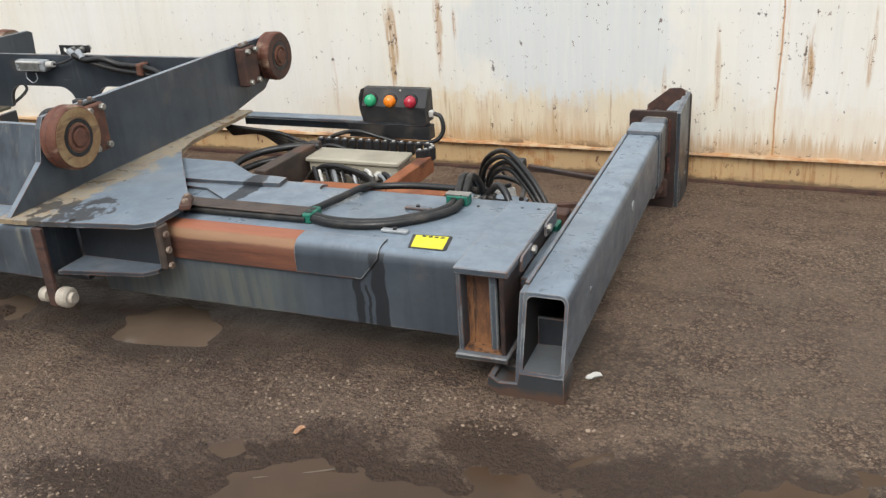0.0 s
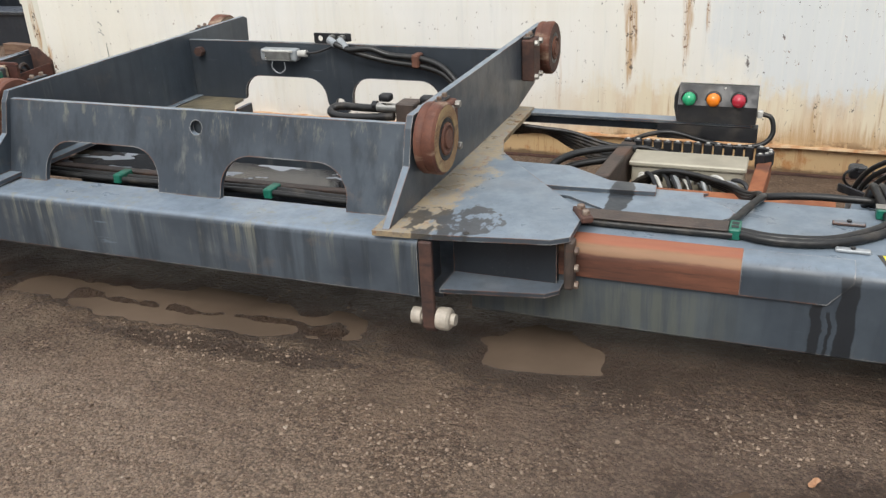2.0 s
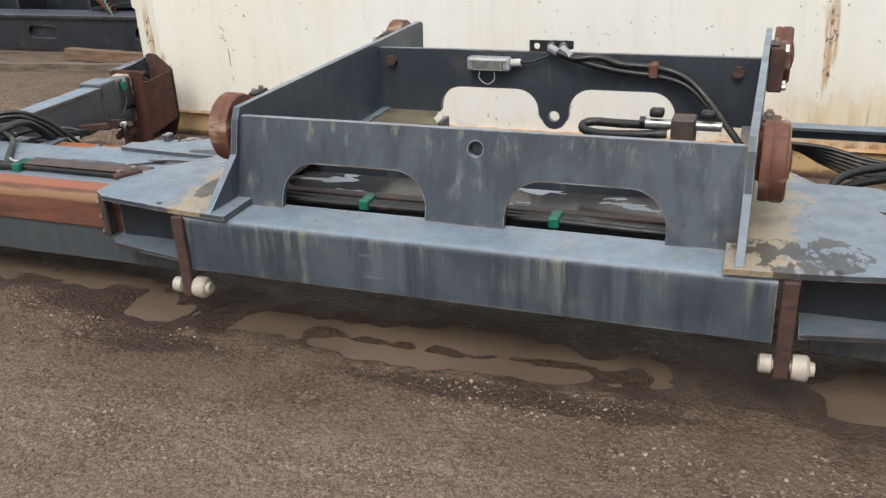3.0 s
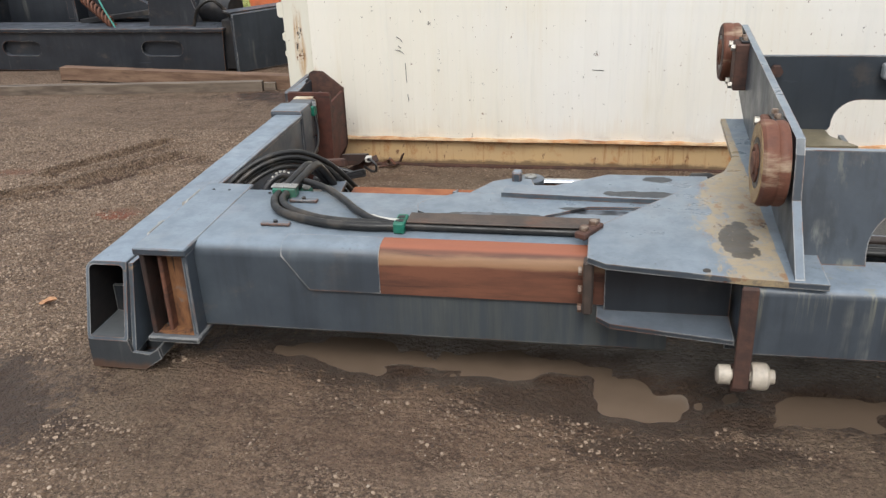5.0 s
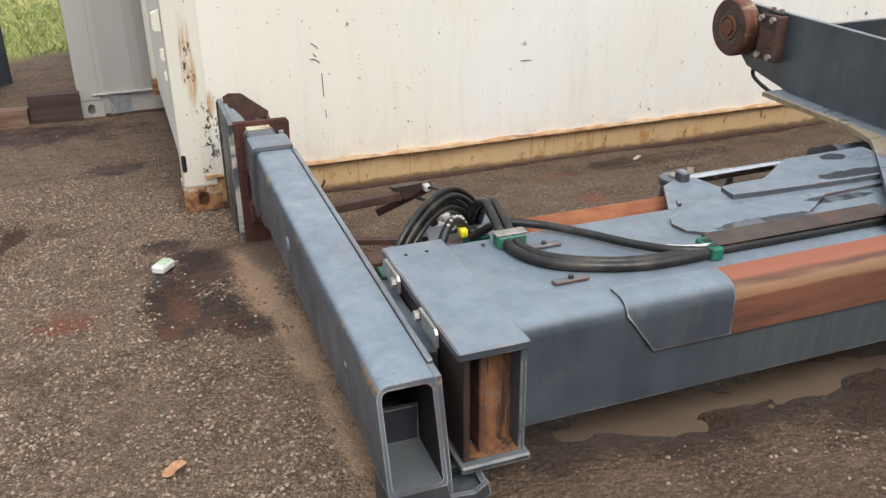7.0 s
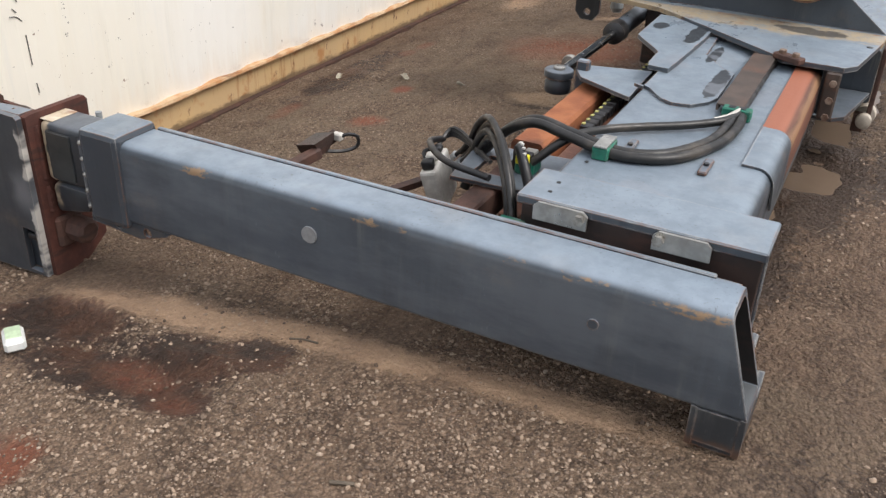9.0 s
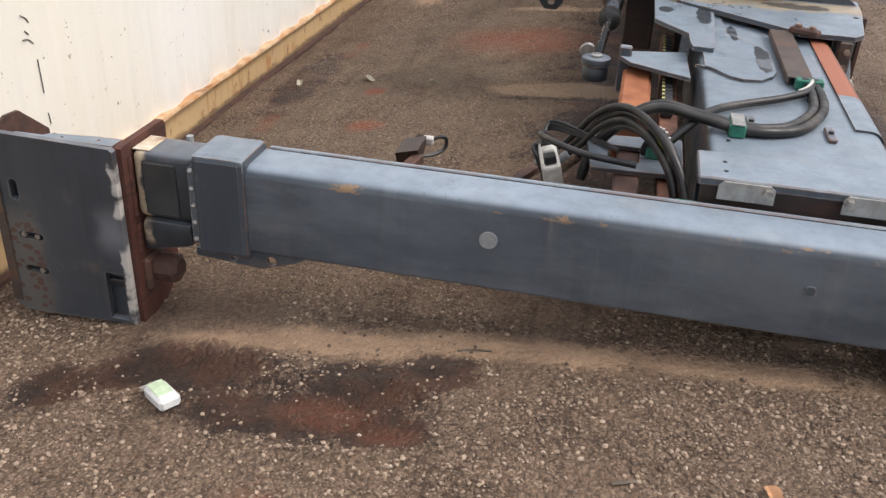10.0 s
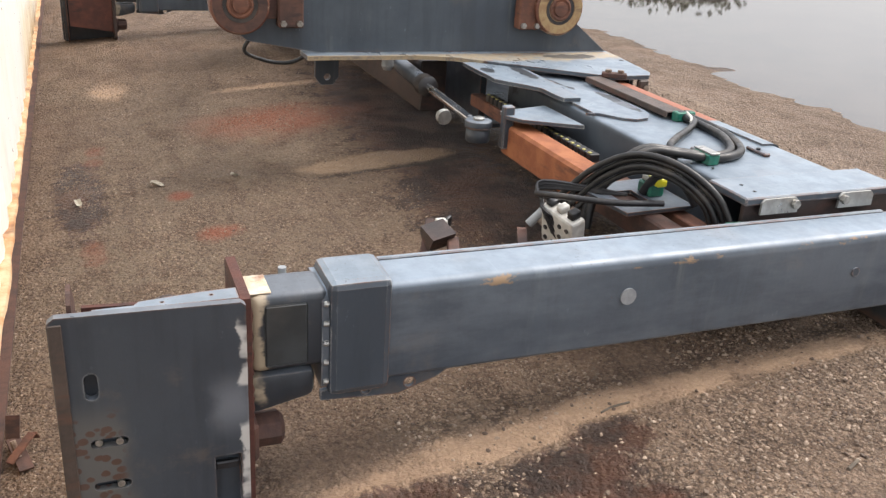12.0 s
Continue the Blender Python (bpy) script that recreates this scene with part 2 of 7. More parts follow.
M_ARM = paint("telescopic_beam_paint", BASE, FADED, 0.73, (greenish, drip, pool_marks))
M_RUST = rust("brown_rust", (0.10, 0.043, 0.028), (0.17, 0.07, 0.04), (0.05, 0.026, 0.02))
M_RUSTRED = rust("dark_red_rust", (0.060, 0.021, 0.015), (0.100, 0.033, 0.022), (0.03, 0.016, 0.013))
def recess_rust(name):
    """Bare web at the beam's head: ochre to dark brown with black runs."""
    m = Mat(name, 0.7)
    c = m.mix(m.ramp(m.noise((14, 14, 5), 6, 0.7), 0.36, 0.64), (0.085, 0.038, 0.022), (0.25, 0.115, 0.048))
    c = m.mix(m.math('MULTIPLY', m.ramp(m.noise((34, 34, 2.0), 5, 0.7), 0.52, 0.60), 0.85), c, (0.020, 0.014, 0.012))
    c = m.mix(m.math('MULTIPLY', m.ramp(m.noise((9, 9, 9), 5, 0.7), 0.60, 0.68), 0.5), c, (0.16, 0.15, 0.14))
    m.color(c)
    m.bump(m.noise(90, 5, 0.7), 0.4, 0.004)
    return m.m


M_RECESS = recess_rust("streaked_recess_rust")
M_RUSTDARK = rust("dark_brown_rust", (0.055, 0.030, 0.024), (0.10, 0.048, 0.034), (0.03, 0.02, 0.018))


def wear_strip(name):
    """Bare slide strip: orange-brown top, pale scuffed edge, darker face."""
    m = Mat(name, 0.62)
    z = m.math('ADD', m.axis(2), m.math('MULTIPLY', m.math('SUBTRACT', m.noise((4, 20, 20), 4), 0.5), 0.03))
    c = m.mix(m.ramp(m.noise((3, 18, 18), 5), 0.35, 0.65), (0.105, 0.042, 0.026), (0.18, 0.071, 0.040))
    c = m.mix(m.ramp(m.noise((2.0, 26, 26), 6, 0.7), 0.5, 0.66), c, (0.065, 0.028, 0.019))
    edge = m.math('MULTIPLY', m.ramp(z, 0.362, 0.374), m.ramp(z, 0.392, 0.406, 1.0, 0.0))
    c = m.mix(m.math('MULTIPLY', edge, 0.45), c, (0.40, 0.24, 0.12))
    top = m.ramp(m.up(), 0.8, 0.95)
    c = m.mix(m.math('MULTIPLY', top, 0.75), c, (0.34, 0.115, 0.062))
    m.color(c)
    m.bump(m.noise(80, 4), 0.25, 0.003)
    return m.m


M_STRIP = wear_strip("bare_orange_slide_strip")
M_TUBE = rust("orange_rusty_tube", (0.22, 0.070, 0.028), (0.33, 0.120, 0.048), (0.08, 0.032, 0.02), 9, 0.8)
M_RING = rust("roller_tread_rust", (0.095, 0.034, 0.021), (0.165, 0.062, 0.034), (0.42, 0.33, 0.23), 9, 0.65)
M_ROLLFACE = rust("roller_face_ochre_grease", (0.36, 0.25, 0.12), (0.26, 0.15, 0.07), (0.12, 0.06, 0.035), 16, 0.55)
M_RUSTBOLT = rust("rusted_bolt", (0.13, 0.075, 0.05), (0.28, 0.22, 0.17), (0.07, 0.04, 0.03), 40, 0.5)
# near-black colour that paints the shade inside the hollow beams
M_CAVE = rust("mouth_shade_black", (0.007, 0.006, 0.006), (0.013, 0.010, 0.009), (0.022, 0.012, 0.009), 12, 0.85)
M_COVER = rust("brown_black_cover", (0.048, 0.036, 0.030), (0.082, 0.058, 0.046), (0.11, 0.055, 0.035), 12, 0.55)
M_BOLT = plain("galvanised_bolt", (0.42, 0.40, 0.36), 0.42, 0.7, 0.4, 60)
M_SCRAPE = plain("grey_black_scrape", (0.10, 0.095, 0.09), 0.7, 0.0, 0.4, 50)
# for greasy steel, and for parts whose dark colour paints gap shade
M_GREASESHADE = rust("greasy_steel_and_gap_shade", (0.026, 0.019, 0.017), (0.048, 0.030, 0.025), (0.075, 0.035, 0.025), 12, 0.5)
M_STEEL = plain("bare_zinc_plate", (0.45, 0.44, 0.41), 0.38, 0.75, 0.25, 30)
M_CHROME = plain("wet_chrome_rod", (0.62, 0.63, 0.64), 0.16, 1.0, 0.15, 30, 0.03)
M_HOSE = plain("black_rubber_hose", (0.014, 0.0135, 0.013), 0.42, 0.0, 0.3, 40)
M_SILT = rust("wet_ochre_silt", (0.13, 0.115, 0.080), (0.22, 0.185, 0.12), (0.06, 0.055, 0.045), 7, 0.35)
M_SHADEPANEL = plain("shaded_recess_panel", (0.040, 0.045, 0.047), 0.5, 0.0, 0.35, 14)
M_BLACK = plain("black_painted_steel", (0.018, 0.018, 0.02), 0.45, 0.0, 0.3, 25)
M_GREEN = plain("green_plastic_clip", (0.012, 0.16, 0.105), 0.45, 0.0, 0.3, 40)
M_WHITE = plain("off_white_plastic", (0.62, 0.60, 0.55), 0.5, 0.0, 0.2, 40)
M_CREAM = plain("cream_nylon_roller", (0.50, 0.44, 0.36), 0.5, 0.0, 0.3, 25)
M_BEIGE = plain("beige_cabinet_metal", (0.46, 0.42, 0.33), 0.42, 0.15, 0.16, 9)
M_MARK = plain("faded_yellow_mark", (0.50, 0.46, 0.16), 0.6, 0.0, 0.3, 60)
M_SCRAPED = rust("scraped_cream_steel", (0.62, 0.56, 0.45), (0.48, 0.38, 0.26), (0.22, 0.09, 0.045), 22, 0.6)
M_GREYLAMP = plain("grey_cast_housing", (0.36, 0.38, 0.39), 0.45, 0.2, 0.25, 30)
M_YELLOW = plain("yellow_sticker", (0.80, 0.72, 0.03), 0.4, 0.0, 0.06, 30)


def wet_plate(name):
    """Flat plate half covered by rainwater: sky reflections painted pale beside dark wet steel."""
    m = Mat(name)
    k = m.ramp(m.noise((4.2, 9, 3), 4, 0.55), 0.42, 0.46)
    m.color(m.mix(k, (0.27, 0.29, 0.32), m.mix(m.ramp(m.noise(6, 4), 0.4, 0.6), (0.030, 0.030, 0.032), (0.060, 0.052, 0.046))))
    m.rough(m.math('SUBTRACT', 0.45, m.math('MULTIPLY', k, 0.33)))
    return m.m


M_WETPLATE = wet_plate("rain_wet_plate")


def lens(name, col):
    m = Mat(name, 0.22)
    m.color(col)
    m.b.inputs["Coat Weight"].default_value = 0.5
    m.bump(m.noise(120, 2), 0.05, 0.002)
    return m.m


M_LGREEN, M_LAMBER, M_LRED = lens("green_lens", (0.03, 0.36, 0.16)), lens("amber_lens", (0.85, 0.22, 0.01)), lens("red_lens", (0.42, 0.02, 0.04))


def wood(name, a, b):
    m = Mat(name, 0.75)
    c = m.mix(m.ramp(m.noise((1.2, 22, 22), 6), 0.35, 0.66), a, b)
    c = m.mix(m.math('MULTIPLY', m.ramp(m.noise((2, 6, 6), 4), 0.55, 0.7), 0.7), c, tuple(0.35 * v for v in a))
    m.color(c)
    m.bump(m.noise((3, 60, 60), 4), 0.4, 0.004)
    return m.m


M_WOOD = wood("weathered_brown_timber", (0.13, 0.075, 0.048), (0.23, 0.145, 0.095))
M_WOODDARK = wood("dark_wet_timber", (0.045, 0.026, 0.021), (0.080, 0.047, 0.037))
M_WOODGREY = wood("weathered_grey_timber", (0.11, 0.082, 0.062), (0.19, 0.15, 0.115))


def container_paint(name, base, rusts=1.0):
    """Old off-white paint: yellowed low down, fine rust runs, clusters of chips, blue-grey scuffs."""
    m = Mat(name)
    z = m.axis(2)
    x = m.axis(0)
    fine = m.noise((46, 46, 2.2), 6, 0.72)
    wide = m.noise((9, 9, 0.6), 5, 0.65)
    c = m.mix(m.ramp(m.noise((0.7, 0.7, 0.5), 4), 0.35, 0.7), base, tuple(v * w for v, w in zip(base, (0.985, 0.955, 0.88))))
    c = m.mix(m.math('MULTIPLY', m.math('MULTIPLY', m.ramp(wide, 0.50, 0.72), m.ramp(fine, 0.35, 0.62)), 0.22 * rusts), c, (0.68, 0.58, 0.40))
    greyrun = m.math('MULTIPLY', m.ramp(m.noise((7, 7, 0.5), 5, 0.6), 0.55, 0.68), m.ramp(fine, 0.38, 0.6))
    c = m.mix(m.math('MULTIPLY', greyrun, 0.20 * rusts), c, (0.60, 0.62, 0.62))
    east = m.ramp(x, -3.2, -2.1)
    # rubbed pale blue-grey field and the rusty wash under it
    if rusts > 0.5:
        top = m.math('ADD', z, m.math('ADD', m.math('MULTIPLY', m.math('SUBTRACT', wide, 0.5), 0.42), m.math('ADD', m.math('MULTIPLY', m.math('SUBTRACT', fine, 0.5), 0.14), m.math('MULTIPLY', m.math('SUBTRACT', m.noise(13, 5, 0.7), 0.5), 0.25))))
        field = m.math('MULTIPLY', m.blob(-1.25, 0.62, 0.72, 0.50, 0.5, (5, 5, 2.5), 0.25, 2), m.ramp(fine, 0.2, 0.55, 0.45, 1.0))
        c = m.mix(m.math('MULTIPLY', field, 0.62), c, (0.64, 0.68, 0.70))
        wash = m.math('MULTIPLY', m.math('MULTIPLY', m.ramp(top, 0.32, 0.17), east), m.ramp(x, -0.95, -0.55, 1.0, 0.40))
        c = m.mix(m.math('MULTIPLY', wash, 0.62), c, m.mix(m.ramp(wide, 0.42, 0.6), (0.74, 0.61, 0.38), (0.62, 0.42, 0.20)))
        c = m.mix(m.math('MULTIPLY', m.math('MULTIPLY', wash, m.ramp(m.noise((30, 30, 1.6), 6, 0.75), 0.54, 0.66)), 0.6), c, (0.40, 0.23, 0.09))
        low = m.ramp(m.math('ADD', z, m.math('MULTIPLY', m.math('SUBTRACT', fine, 0.5), 0.4)), 0.10, -0.02)
        c = m.mix(m.math('MULTIPLY', low, m.math('ADD', m.math('MULTIPLY', east, 0.55), 0.10)), c, (0.48, 0.28, 0.11))
        foot = m.math('MULTIPLY', m.ramp(z, 0.02, -0.045), m.ramp(m.noise((6, 6, 9), 5, 0.7), 0.52, 0.62))
        c = m.mix(m.math('MULTIPLY', foot, m.math('ADD', m.math('MULTIPLY', east, 0.6), 0.2)), c, (0.17, 0.10, 0.05))
        # long runs of rust and the chipped clusters they start from
        cluster = None
        for bx, bz, rx, rz, amt in ((-2.03, 0.62, 0.035, 0.30, 0.8), (-2.34, 0.55, 0.05, 0.32, 0.8), (-1.92, 0.66, 0.02, 0.14, 0.7), (0.03, 0.45, 0.035, 0.22, 0.9), (0.32, 0.52, 0.03, 0.22, 0.8), (-0.42, 0.40, 0.025, 0.30, 0.5),
                                    (-6.68, 0.50, 0.035, 0.26, 0.9), (-6.60, 0.30, 0.02, 0.10, 0.8), (-0.70, 0.25, 0.02, 0.30, 0.4), (-1.32, 0.10, 0.03, 0.20, 0.6), (-2.75, 0.3, 0.02, 0.25, 0.4)):
            k = m.blob(bx, bz, rx, rz, 0.9, (24, 24, 5), 0.6, 2)
            c = m.mix(m.math('MULTIPLY', m.math('MULTIPLY', k, m.ramp(fine, 0.36, 0.58)), amt), c, (0.46, 0.27, 0.11))
            cluster = k if cluster is None else m.math('MAXIMUM', cluster, k)
        for bx, bz, rx, rz in ((0.02, 0.52, 0.07, 0.06), (-0.22, 0.72, 0.06, 0.05), (0.06, 0.72, 0.07, 0.04), (-0.72, 0.66, 0.04, 0.06), (-2.0, 0.74, 0.05, 0.06), (-5.9, 0.62, 0.05, 0.04), (-5.0, 0.45, 0.05, 0.03), (-6.62, 0.2, 0.1, 0.3)):
            cluster = m.math('MAXIMUM', cluster, m.blob(bx, bz, rx, rz, 0.8, (14, 14, 14), 0.6, 2))
        seam = m.ramp(m.math('ABSOLUTE', m.math('ADD', m.math('ADD', x, 0.11), m.math('MULTIPLY', m.math('SUBTRACT', m.noise((9, 9, 5), 4), 0.5), 0.02))), 0.002, 0.007, 1.0, 0.0)
        c = m.mix(m.math('MULTIPLY', seam, 0.8), c, (0.44, 0.17, 0.04))
        halo = m.ramp(m.math('ABSOLUTE', m.math('ADD', x, 0.105)), 0.0, 0.045, 1.0, 0.0)
        c = m.mix(m.math('MULTIPLY', m.math('MULTIPLY', halo, m.ramp(fine, 0.4, 0.62)), 0.45), c, (0.62, 0.40, 0.16))
        specks = m.ramp(m.math('ADD', m.noise((34, 34, 24), 4, 0.75), m.math('MULTIPLY', m.math('MAXIMUM', cluster, m.math('MULTIPLY', east, m.ramp(m.noise((2.2, 2.2, 1.2), 4), 0.45, 0.65, 0.0, 0.55))), 0.10)), 0.660, 0.69)
    else:
        specks = m.ramp(m.noise((34, 34, 24), 4, 0.75), 0.68, 0.71)
    c = m.mix(m.math('MULTIPLY', specks, 0.85 * rusts), c, m.mix(m.ramp(m.noise(3, 2), 0.45, 0.55), (0.06, 0.045, 0.035), (0.20, 0.10, 0.045)))
    m.color(c)
    m.rough(m.ramp(m.noise(4, 4), 0.3, 0.7, 0.45, 0.65))
    m.bump(m.math('ADD', m.noise((3.0, 3.0, 2.0), 4), m.math('MULTIPLY', fine, 0.04)), 0.14, 0.02)
    return m.m


def rail_paint(name):
    m = Mat(name, 0.6)
    c = m.mix(m.ramp(m.noise((2.5, 2.5, 4), 5), 0.36, 0.66), (0.53, 0.37, 0.20), (0.58, 0.40, 0.20))
    c = m.mix(m.ramp(m.noise((7, 7, 5), 6, 0.7), 0.54, 0.68), c, (0.44, 0.22, 0.085))
    c = m.mix(m.math('MULTIPLY', m.ramp(m.noise((24, 24, 12), 5, 0.7), 0.60, 0.68), 0.85), c, (0.13, 0.05, 0.025))
    runs = m.math('MULTIPLY', m.ramp(m.noise((26, 26, 1.5), 6, 0.75), 0.52, 0.64), m.ramp(m.noise((1.4, 1.4, 1), 4), 0.40, 0.60))
    c = m.mix(m.math('MULTIPLY', runs, 0.7), c, (0.36, 0.17, 0.06))
    # rust-brown line along the rail's top paints in the lip's shadow
    seam = m.ramp(m.math('ADD', m.axis(2), m.math('MULTIPLY', m.math('SUBTRACT', m.noise(18, 5, 0.7), 0.5), 0.05)), -0.080, -0.058)
    c = m.mix(m.math('MULTIPLY', seam, 0.75), c, (0.20, 0.10, 0.045))
    mud = m.ramp(m.math('ADD', m.axis(2), m.math('MULTIPLY', m.math('SUBTRACT', m.noise((9, 9, 20), 5, 0.7), 0.5), 0.07)), -0.170, -0.195)
    c = m.mix(m.math('MULTIPLY', mud, 0.8), c, (0.10, 0.065, 0.04))
    m.color(c)
    m.bump(m.noise(40, 4), 0.3, 0.004)
    return m.m


M_CONT = container_paint("old_white_container_paint", (0.825, 0.81, 0.765))
M_CONTPOST = container_paint("white_post_paint", (0.72, 0.71, 0.65), 1.2)
M_RAIL = rail_paint("yellowed_rusty_rail_paint")
M_LIP = rust("rusty_bent_lip", (0.58, 0.42, 0.26), (0.45, 0.22, 0.09), (0.16, 0.065, 0.03), 10, 0.7)


def casting_paint(name):
    """White corner blocks rusted through from below."""
    m = Mat(name, 0.65)
    k = m.ramp(m.math('ADD', m.axis(2), m.math('MULTIPLY', m.math('SUBTRACT', m.noise(22, 6, 0.7), 0.5), 0.30)), -0.05, -0.13)
    c = m.mix(m.ramp(m.noise(9, 5), 0.4, 0.65), (0.74, 0.70, 0.62), (0.62, 0.52, 0.38))
    c = m.mix(k, c, m.mix(m.ramp(m.noise(30, 5), 0.4, 0.6), (0.34, 0.17, 0.07), (0.16, 0.07, 0.035)))
    m.color(c)
    m.bump(m.noise(50, 4), 0.3, 0.004)
    return m.m


M_CASTING = casting_paint("rusted_white_casting_paint")
M_CONT2 = container_paint("pale_grey_container_paint", (0.43, 0.42, 0.40), 0.35)


def ground_material():
    m = Mat("wet_gravelly_dirt")
    red, dark, sand, wet, grass, gravel, track = (m.attr(k) for k in ("red", "dark", "sand", "wet", "grass", "gravel", "track"))
    mid, small, tiny = m.noise(5.0, 6, 0.7), m.noise(26, 6, 0.75), m.noise(75, 4, 0.75)
    c = m.mix(m.ramp(m.noise(1.2, 5), 0.34, 0.66), (0.168, 0.098, 0.060), (0.262, 0.164, 0.101))
    clay = m.math('MAXIMUM', m.blob(-1.4, 1.8, 1.6, 1.0, 0.7, 1.8, 0.7), m.blob(0.3, 2.5, 1.5, 1.6, 0.7, 1.8, 0.7))
    c = m.mix(m.math('MULTIPLY', clay, 0.75), c, m.mix(m.ramp(m.noise(1.9, 5), 0.36, 0.64), (0.112, 0.075, 0.054), (0.180, 0.125, 0.090)))
    c = m.mix(m.math('MULTIPLY', m.ramp(m.noise(0.75, 4, 0.6), 0.42, 0.66), 0.55), c, (0.185, 0.142, 0.092))
    c = m.mix(m.math('MULTIPLY', gravel, 0.55), c, m.mix(m.ramp(m.axis(0), -6.3, -5.2), (0.345, 0.232, 0.152), (0.300, 0.212, 0.145)))
    dry = m.math('MAXIMUM', m.blob(-3.6, 1.30, 1.4, 0.68, 0.45, 2.2, 0.6), m.blob(-5.0, 1.42, 0.9, 0.52, 0.5, 2.2, 0.6))
    c = m.mix(m.math('MULTIPLY', dry, 0.85), c, m.mix(m.ramp(m.noise((3, 16, 5), 5, 0.7), 0.38, 0.64), (0.47, 0.345, 0.25), (0.32, 0.225, 0.158)))
    c = m.mix(m.math('MULTIPLY', m.math('MAXIMUM', m.blob(-1.85, 1.50, 0.50, 0.17, 0.5, 4, 0.7), m.blob(-1.22, 1.93, 0.16, 0.07, 0.5, 8, 0.7)), 0.6), c, (0.095, 0.068, 0.062))
    # trodden olive mud with a red stain and a silted pan between the machine and the container
    mud = m.blob(-4.3, 4.15, 2.1, 0.95, 0.4, 1.5, 0.5)
    c = m.mix(m.math('MULTIPLY', mud, 0.70), c, m.mix(m.ramp(m.noise(3.4, 6, 0.7), 0.36, 0.64), (0.205, 0.152, 0.098), (0.128, 0.088, 0.056)))
    streak = m.noise((1.6, 11, 6), 5, 0.7)
    c = m.mix(m.math('MULTIPLY', m.ramp(streak, 0.52, 0.64), m.math('SUBTRACT', 0.6, m.math('MULTIPLY', dry, 0.46))), c, (0.105, 0.061, 0.036))
    c = m.mix(m.math('MULTIPLY', m.ramp(mid, 0.46, 0.62), m.math('SUBTRACT', 0.65, m.math('MULTIPLY', dry, 0.52))), c, (0.112, 0.067, 0.041))
    # loose stones: every cell has a tone of its own, the gaps between them are dark
    stony = m.ramp(m.math('ADD', gravel, m.math('ADD', m.math('MULTIPLY', m.math('SUBTRACT', mid, 0.5), 2.0), m.math('MULTIPLY', m.math('SUBTRACT', small, 0.5), 1.2))), 0.15, 0.75)
    for s, amt in ((58.0, 0.64), (125.0, 0.58)):
        tone = m.n.new("ShaderNodeSeparateColor")
        m.l.new(m.voronoi(s, 'F1', "Color"), tone.inputs[0])
        col = m.mix(tone.outputs[0], (0.165, 0.098, 0.060), (0.48, 0.34, 0.235))
        pick = m.math('MULTIPLY', m.ramp(tone.outputs[1], 0.40, 0.50), m.ramp(m.voronoi(s), 0.62, 0.40))
        c = m.mix(m.math('MULTIPLY', m.math('MULTIPLY', pick, m.math('MULTIPLY', m.ramp(stony, 0.0, 1.0, 0.34, 1.0), m.math('SUBTRACT', 1.0, m.math('MULTIPLY', mud, 0.25)))), amt), c, col)
        gaps = m.ramp(m.voronoi(s), 0.50, 0.72)
        c = m.mix(m.math('MULTIPLY', m.math('MULTIPLY', gaps, m.ramp(stony, 0.0, 1.0, 0.42, 1.0)), 0.44), c, (0.062, 0.040, 0.027))
    c = m.mix(m.math('MULTIPLY', m.ramp(tiny, 0.55, 0.65), m.math('SUBTRACT', 0.55, m.math('MULTIPLY', dry, 0.25))), c, (0.075, 0.048, 0.032))
    c = m.mix(m.math('MULTIPLY', m.ramp(tiny, 0.45, 0.34), 0.46), c, (0.40, 0.29, 0.20))
    edge = m.math('ADD', m.math('MULTIPLY', m.math('SUBTRACT', small, 0.5), 1.7), m.math('ADD', m.math('MULTIPLY', m.math('SUBTRACT', mid, 0.5), 1.5), m.math('MULTIPLY', m.math('SUBTRACT', tiny, 0.5), 0.9)))
    sandy = None
    for mask, col, amt, lo, hi in ((sand, m.mix(m.ramp(mid, 0.38, 0.62), (0.29, 0.185, 0.115), (0.40, 0.265, 0.165)), 0.72, 0.30, 0.95), (track, (0.088, 0.049, 0.031), 0.92, 0.36, 0.62),
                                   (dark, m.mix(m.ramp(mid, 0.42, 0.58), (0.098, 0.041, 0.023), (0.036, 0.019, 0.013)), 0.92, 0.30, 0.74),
                                   (red, m.mix(m.ramp(small, 0.4, 0.6), (0.27, 0.082, 0.040), (0.19, 0.085, 0.050)), 0.66, 0.24, 1.20), (wet, (0.068, 0.040, 0.025), 0.85, 0.32, 0.72)):
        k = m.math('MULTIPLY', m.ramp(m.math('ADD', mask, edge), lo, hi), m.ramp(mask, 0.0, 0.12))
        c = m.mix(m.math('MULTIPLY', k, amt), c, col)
        sandy = k if sandy is None else sandy
    stain = m.math('MULTIPLY', m.blob(-3.50, 3.66, 0.42, 0.60, 0.45, 4, 0.8), m.ramp(tiny, 0.35, 0.6, 1.0, 0.65))
    c = m.mix(m.math('MULTIPLY', stain, 0.95), c, (0.25, 0.075, 0.034))
    pan = m.blob(-4.38, 3.38, 0.13, 0.46, 0.38, 7, 0.30)
    c = m.mix(m.math('MULTIPLY', m.blob(-4.50, 3.26, 0.035, 0.46, 0.6, 8, 0.4), 0.8), c, (0.050, 0.032, 0.022))
    c = m.mix(m.math('MULTIPLY', pan, 0.85), c, m.mix(m.ramp(small, 0.4, 0.6), (0.30, 0.205, 0.128), (0.25, 0.165, 0.100)))
